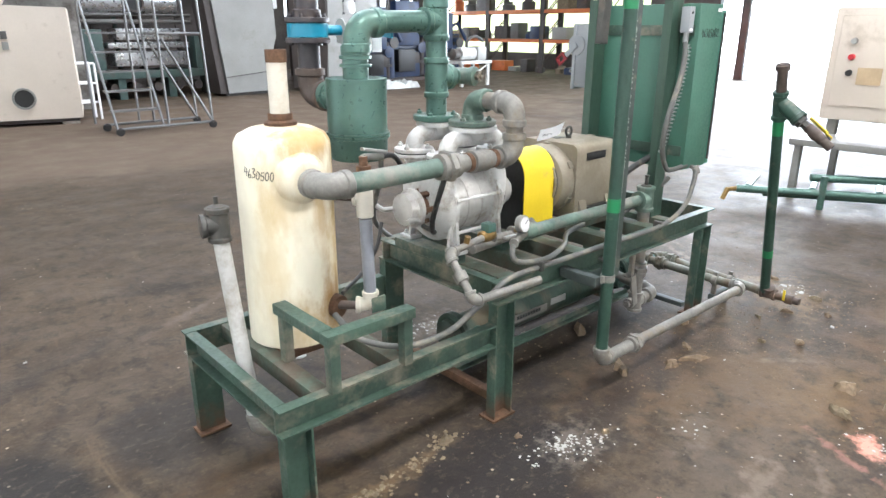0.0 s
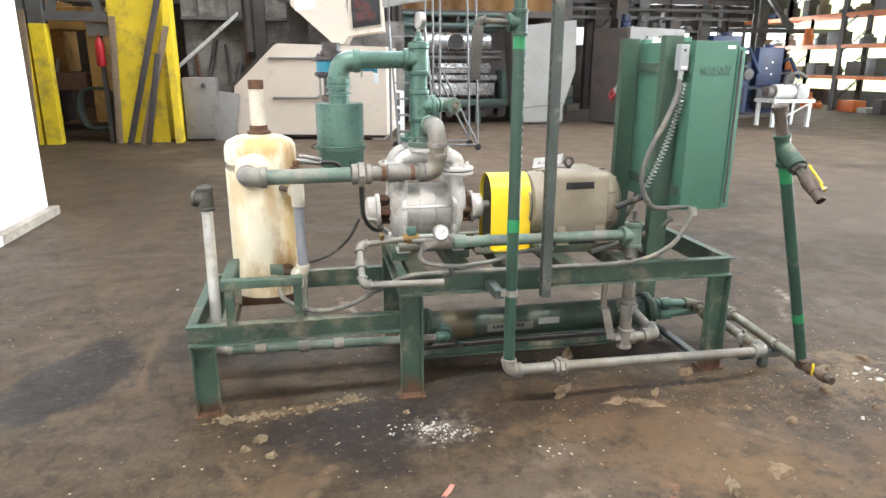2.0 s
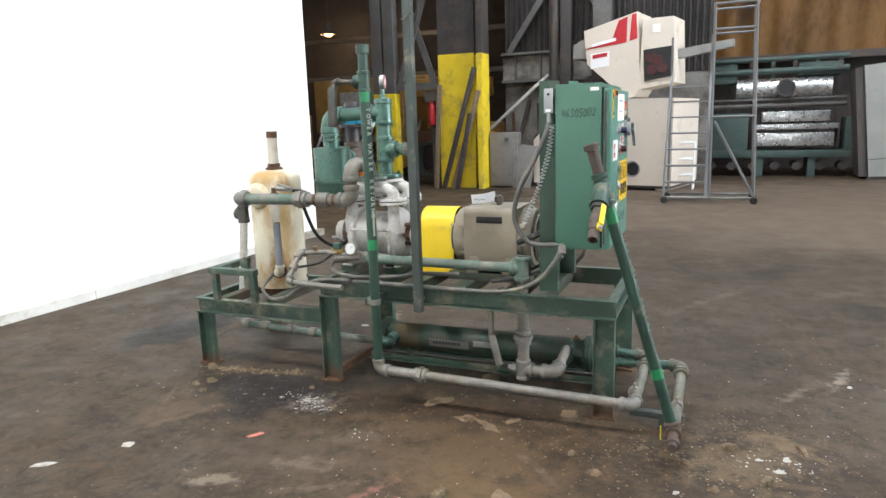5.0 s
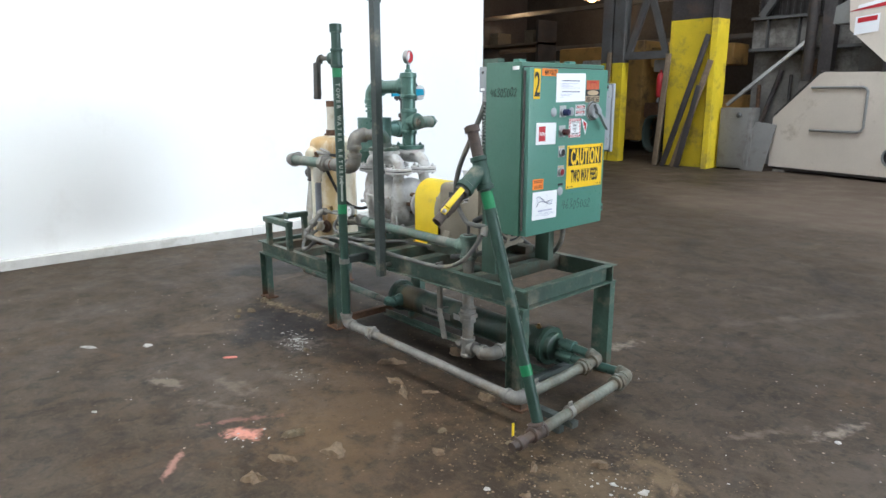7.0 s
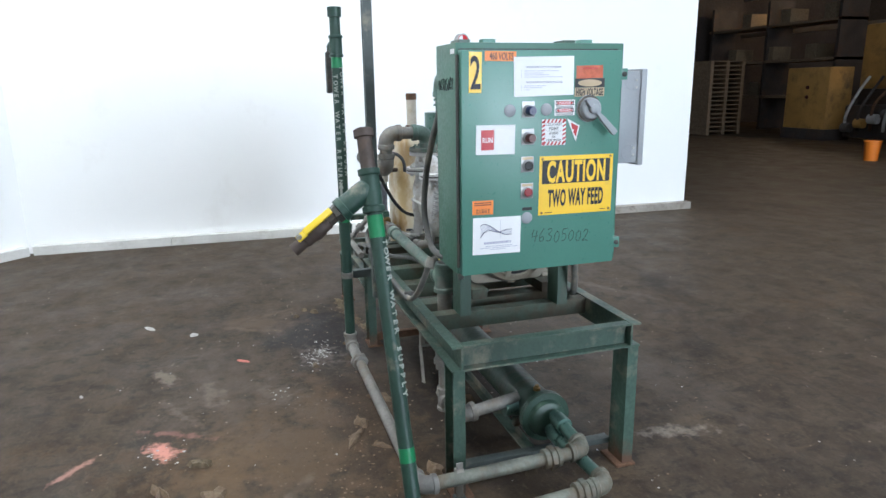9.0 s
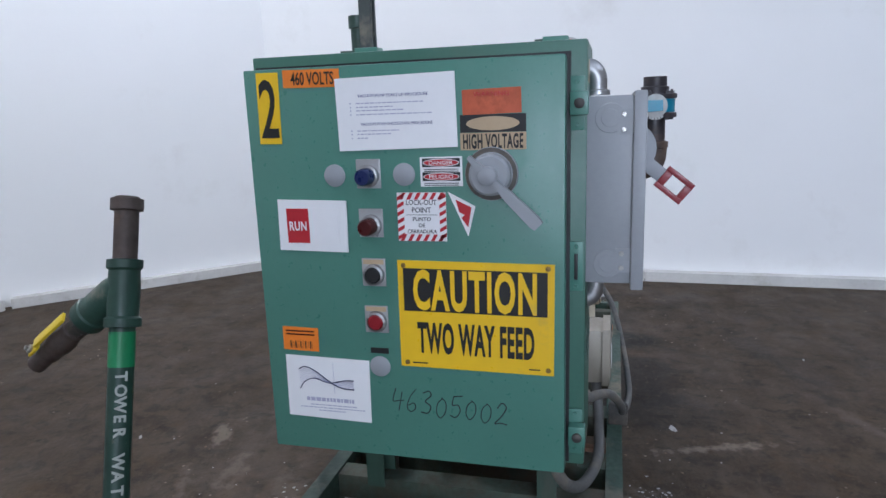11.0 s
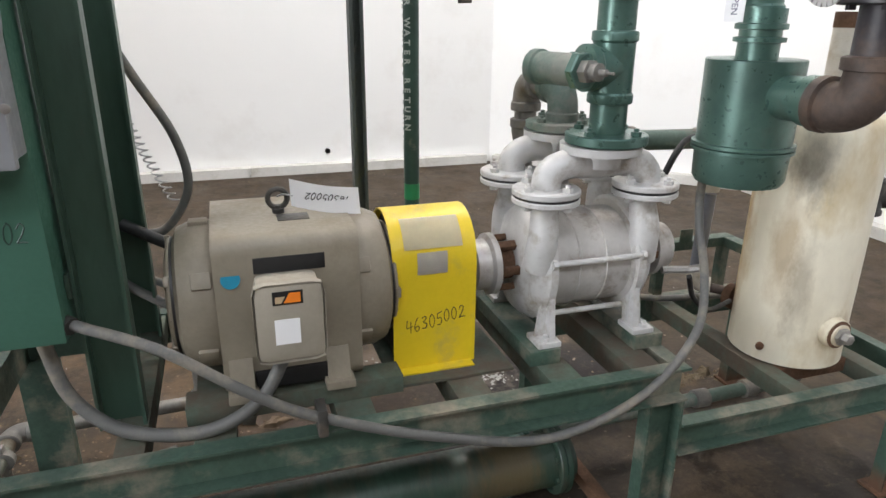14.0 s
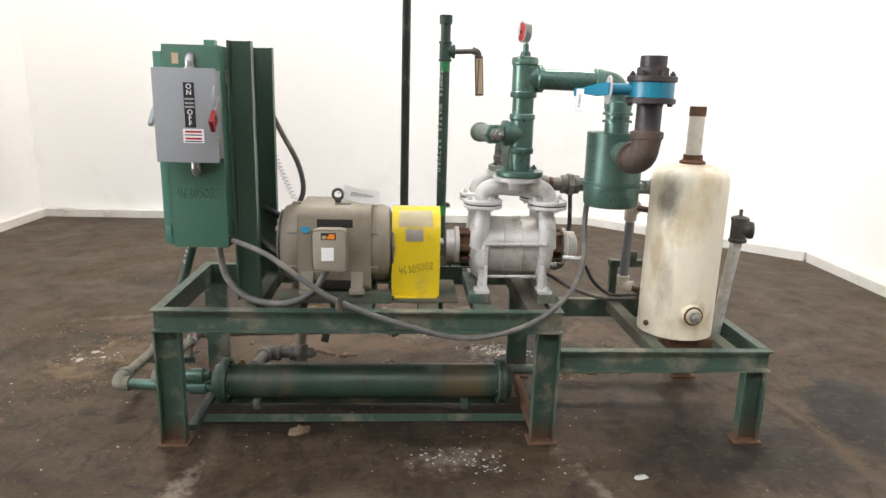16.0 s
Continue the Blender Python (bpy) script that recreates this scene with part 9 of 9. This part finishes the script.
def lump(bm, x, y, sx, sy, h, turn=0.0, n=13):
    """An uneven flat chip lying on the floor."""
    m = Matrix.Translation((x, y, 0)) @ Matrix.Rotation(turn, 4, "Z")
    rim = [(math.cos(2 * math.pi * k / n) * sx * rd.uniform(0.5, 1.25), math.sin(2 * math.pi * k / n) * sy * rd.uniform(0.5, 1.25)) for k in range(n)]
    lo = [bm.verts.new(m @ V((a, b, 0.0005))) for a, b in rim]
    hi = [bm.verts.new(m @ V((a * rd.uniform(0.6, 0.95), b * rd.uniform(0.6, 0.95), h * rd.uniform(0.3, 1.1)))) for a, b in rim]
    top = bm.verts.new(m @ V((rd.uniform(-0.2, 0.2) * sx, rd.uniform(-0.2, 0.2) * sy, h * rd.uniform(0.9, 1.25))))
    for k in range(n):
        bm.faces.new((lo[k], lo[(k + 1) % n], hi[(k + 1) % n], hi[k]))
        bm.faces.new((hi[k], hi[(k + 1) % n], top))
    bm.faces.new(lo[::-1])
    return bm


def flat_solid(name, bm, material, label, category, group=""):
    return tagged(part(name, bm, material, angle=12), label, category, group)


# torn pieces of wood and cardboard
for x, y, sx, sy, h, a, wood in ((2.28, 1.55, 0.085, 0.035, 0.022, 0.6, 1), (2.49, 1.41, 0.06, 0.03, 0.016, 0.2, 1), (2.63, 1.36, 0.08, 0.025, 0.018, -0.5, 1), (2.88, 0.77, 0.065, 0.05, 0.030, 0.5, 1),
                                 (2.63, 0.71, 0.06, 0.025, 0.025, 1.1, 0), (2.79, 0.57, 0.065, 0.03, 0.022, 0.4, 1), (2.84, 0.41, 0.05, 0.03, 0.028, 0.9, 1), (3.19, 1.09, 0.03, 0.025, 0.018, 0, 1),
                                 (3.06, 1.23, 0.025, 0.018, 0.014, 1, 0), (3.72, 1.52, 0.05, 0.03, 0.02, 0.4, 1), (3.86, 1.26, 0.04, 0.025, 0.02, 1.4, 0), (3.66, 1.12, 0.03, 0.02, 0.016, 0.2, 1), (4.02, 1.58, 0.04, 0.02, 0.02, 2.0, 1), (3.36, 1.38, 0.03, 0.015, 0.014, 0.7, 0), (0.86, 1.39, 0.033, 0.024, 0.026, 0.4, 0), (0.80, 1.33, 0.025, 0.02, 0.018, 0, 0), (1.78, 1.29, 0.021, 0.018, 0.018, 0, 0),
                                 (0.70, 1.58, 0.035, 0.028, 0.028, 0.8, 0), (1.27, 1.67, 0.035, 0.024, 0.024, 0.3, 0), (3.55, 1.30, 0.045, 0.02, 0.02, 2.2, 1), (2.72, 1.46, 0.05, 0.02, 0.012, 0.9, 1),
                                 (2.98, 1.62, 0.05, 0.04, 0.03, 0.3, 1), (2.45, 1.92, 0.06, 0.04, 0.04, 0.8, 1), (2.62, 2.28, 0.05, 0.035, 0.03, 0.4, 1), (1.50, 1.50, 0.02, 0.014, 0.012, 0, 1), (0.91, 1.26, 0.03, 0.02, 0.018, 0.3, 0)):
    flat_solid("wood_scrap" if wood else "torn_crumb", lump(bmnew(), x, y, sx, sy, h, a), WOOD if wood else CARD, "torn brown piece of wood lying on the stained floor" if wood else "tan crumb of dried residue on the stained floor", "debris", group="scraps on the floor")
for x, y, sx, sy, a in ((0.82, 0.34, 0.06, 0.025, 0.6), (1.04, 0.61, 0.05, 0.03, 0.4), (1.77, 0.11, 0.02, 0.012, 0.5), (3.92, 1.36, 0.03, 0.018, 0.3), (3.95, 1.48, 0.03, 0.02, 1.2), (3.84, 1.44, 0.018, 0.012, 0.2), (4.33, 2.44, 0.02, 0.014, 0.6), (1.20, 2.66, 0.035, 0.02, 0.2), (3.52, 1.05, 0.022, 0.012, 0.7), (0.17, 3.48, 0.012, 0.01, 0)):
    flat_solid("paper_scrap", lump(bmnew(), x, y, sx, sy, 0.008, a, 7), FLAKE, "small white scrap lying on the concrete floor", "debris", group="white scraps on the floor")
solid("chalk_stick", lump(bmnew(), 1.57, 0.90, 0.055, 0.010, 0.008, 0.9, 8), PINK, "small pink chalk streak on the concrete floor", "debris")


def scatter(name, label, material, spots, size, flat_=0.4):
    """Loose crumbs and flakes: many small uneven bits in one mesh; spots: x, y, spread x, spread y, turn, how many."""
    verts, faces = [], []
    for x, y, sx, sy, turn, count in spots:
        for _ in range(count):
            a, b = rd.gauss(0, sx), rd.gauss(0, sy)
            px, py = x + a * math.cos(turn) - b * math.sin(turn), y + a * math.sin(turn) + b * math.cos(turn)
            s = size * rd.uniform(0.35, 1.0) ** 1.5 * 1.4
            k0, n_ = len(verts), 5
            t0 = rd.uniform(0, 6.28)
            for k in range(n_):
                q = t0 + 2 * math.pi * k / n_
                verts.append((px + math.cos(q) * s * rd.uniform(0.5, 1.2), py + math.sin(q) * s * rd.uniform(0.5, 1.2), 0.0006))
            verts.append((px + rd.uniform(-0.3, 0.3) * s, py + rd.uniform(-0.3, 0.3) * s, s * flat_ * rd.uniform(0.5, 1.4)))
            faces += [(k0 + k, k0 + (k + 1) % n_, k0 + n_) for k in range(n_)]
    me = bpy.data.meshes.new(name)
    me.from_pydata(verts, [], faces)
    me.materials.append(material)
    return tagged(new(name, me), label, "debris", kind="stuff")


scatter("paint_flakes", "white paint flakes scattered on the oily floor", FLAKE, [(1.59, 1.35, 0.045, 0.025, 0.3, 80), (1.65, 1.28, 0.07, 0.04, 0.3, 60), (1.45, 1.40, 0.05, 0.04, 0, 14), (2.06, 1.07, 0.08, 0.05, 0.4, 14), (1.95, 2.50, 0.10, 0.05, 0, 60), (1.80, 2.56, 0.06, 0.04, 0, 30), (3.90, 1.42, 0.10, 0.07, 0, 40), (2.49, 0.55, 0.10, 0.06, 0.7, 20)], 0.007, 0.25)
scatter("residue_crumbs", "tan crumbs of residue in a line along the frame's foot", CARD, [(0.78, 1.592, 0.07, 0.018, 0.06, 120), (1.00, 1.62, 0.13, 0.022, 0.1, 80), (1.25, 1.67, 0.04, 0.022, 0.2, 50)], 0.011, 0.6)
scatter("floor_grit", "fine tan and grey grit scattered over the concrete floor", WOOD, [(2.7, 1.05, 0.55, 0.35, 0, 150), (2.6, 1.40, 0.35, 0.12, 0, 110), (3.6, 1.35, 0.32, 0.22, 0, 380), (3.9, 1.7, 0.28, 0.20, 0.5, 280), (3.2, 1.2, 0.35, 0.2, 0, 160), (2.3, 2.2, 0.6, 0.25, 0, 120), (1.2, 1.3, 0.5, 0.3, 0, 40), (3.4, 2.9, 0.6, 0.4, 0, 40)], 0.006, 0.5)
scatter("floor_specks", "pale specks of litter scattered over the concrete floor", FLAKE, [(2.4, 0.9, 0.8, 0.45, 0, 45), (3.7, 2.2, 0.6, 0.6, 0, 40), (2.2, 2.9, 0.9, 0.35, 0, 30), (0.9, 0.6, 0.7, 0.5, 0, 12), (0.6, 3.4, 0.8, 0.8, 0, 12), (3.8, 1.4, 0.3, 0.3, 0, 24)], 0.005, 0.3)

# marks on the boards
solid("wall_plate", box(bmnew(), -1.636, 4.57, 0.60, -1.628, 4.65, 0.69, 0.002), PAPER, "small white cover plate on the backdrop board", "cover plate")
bm = lathe(bmnew(), (1.647, -2.732, 0.19), (0, 1, 0), [(0.032, 0), (0.030, 0.002), (0.012, 0.002)], 14)
solid("chipped_hole", bm, STACK_GREY, "small chipped hole in the white backdrop board", "hole")
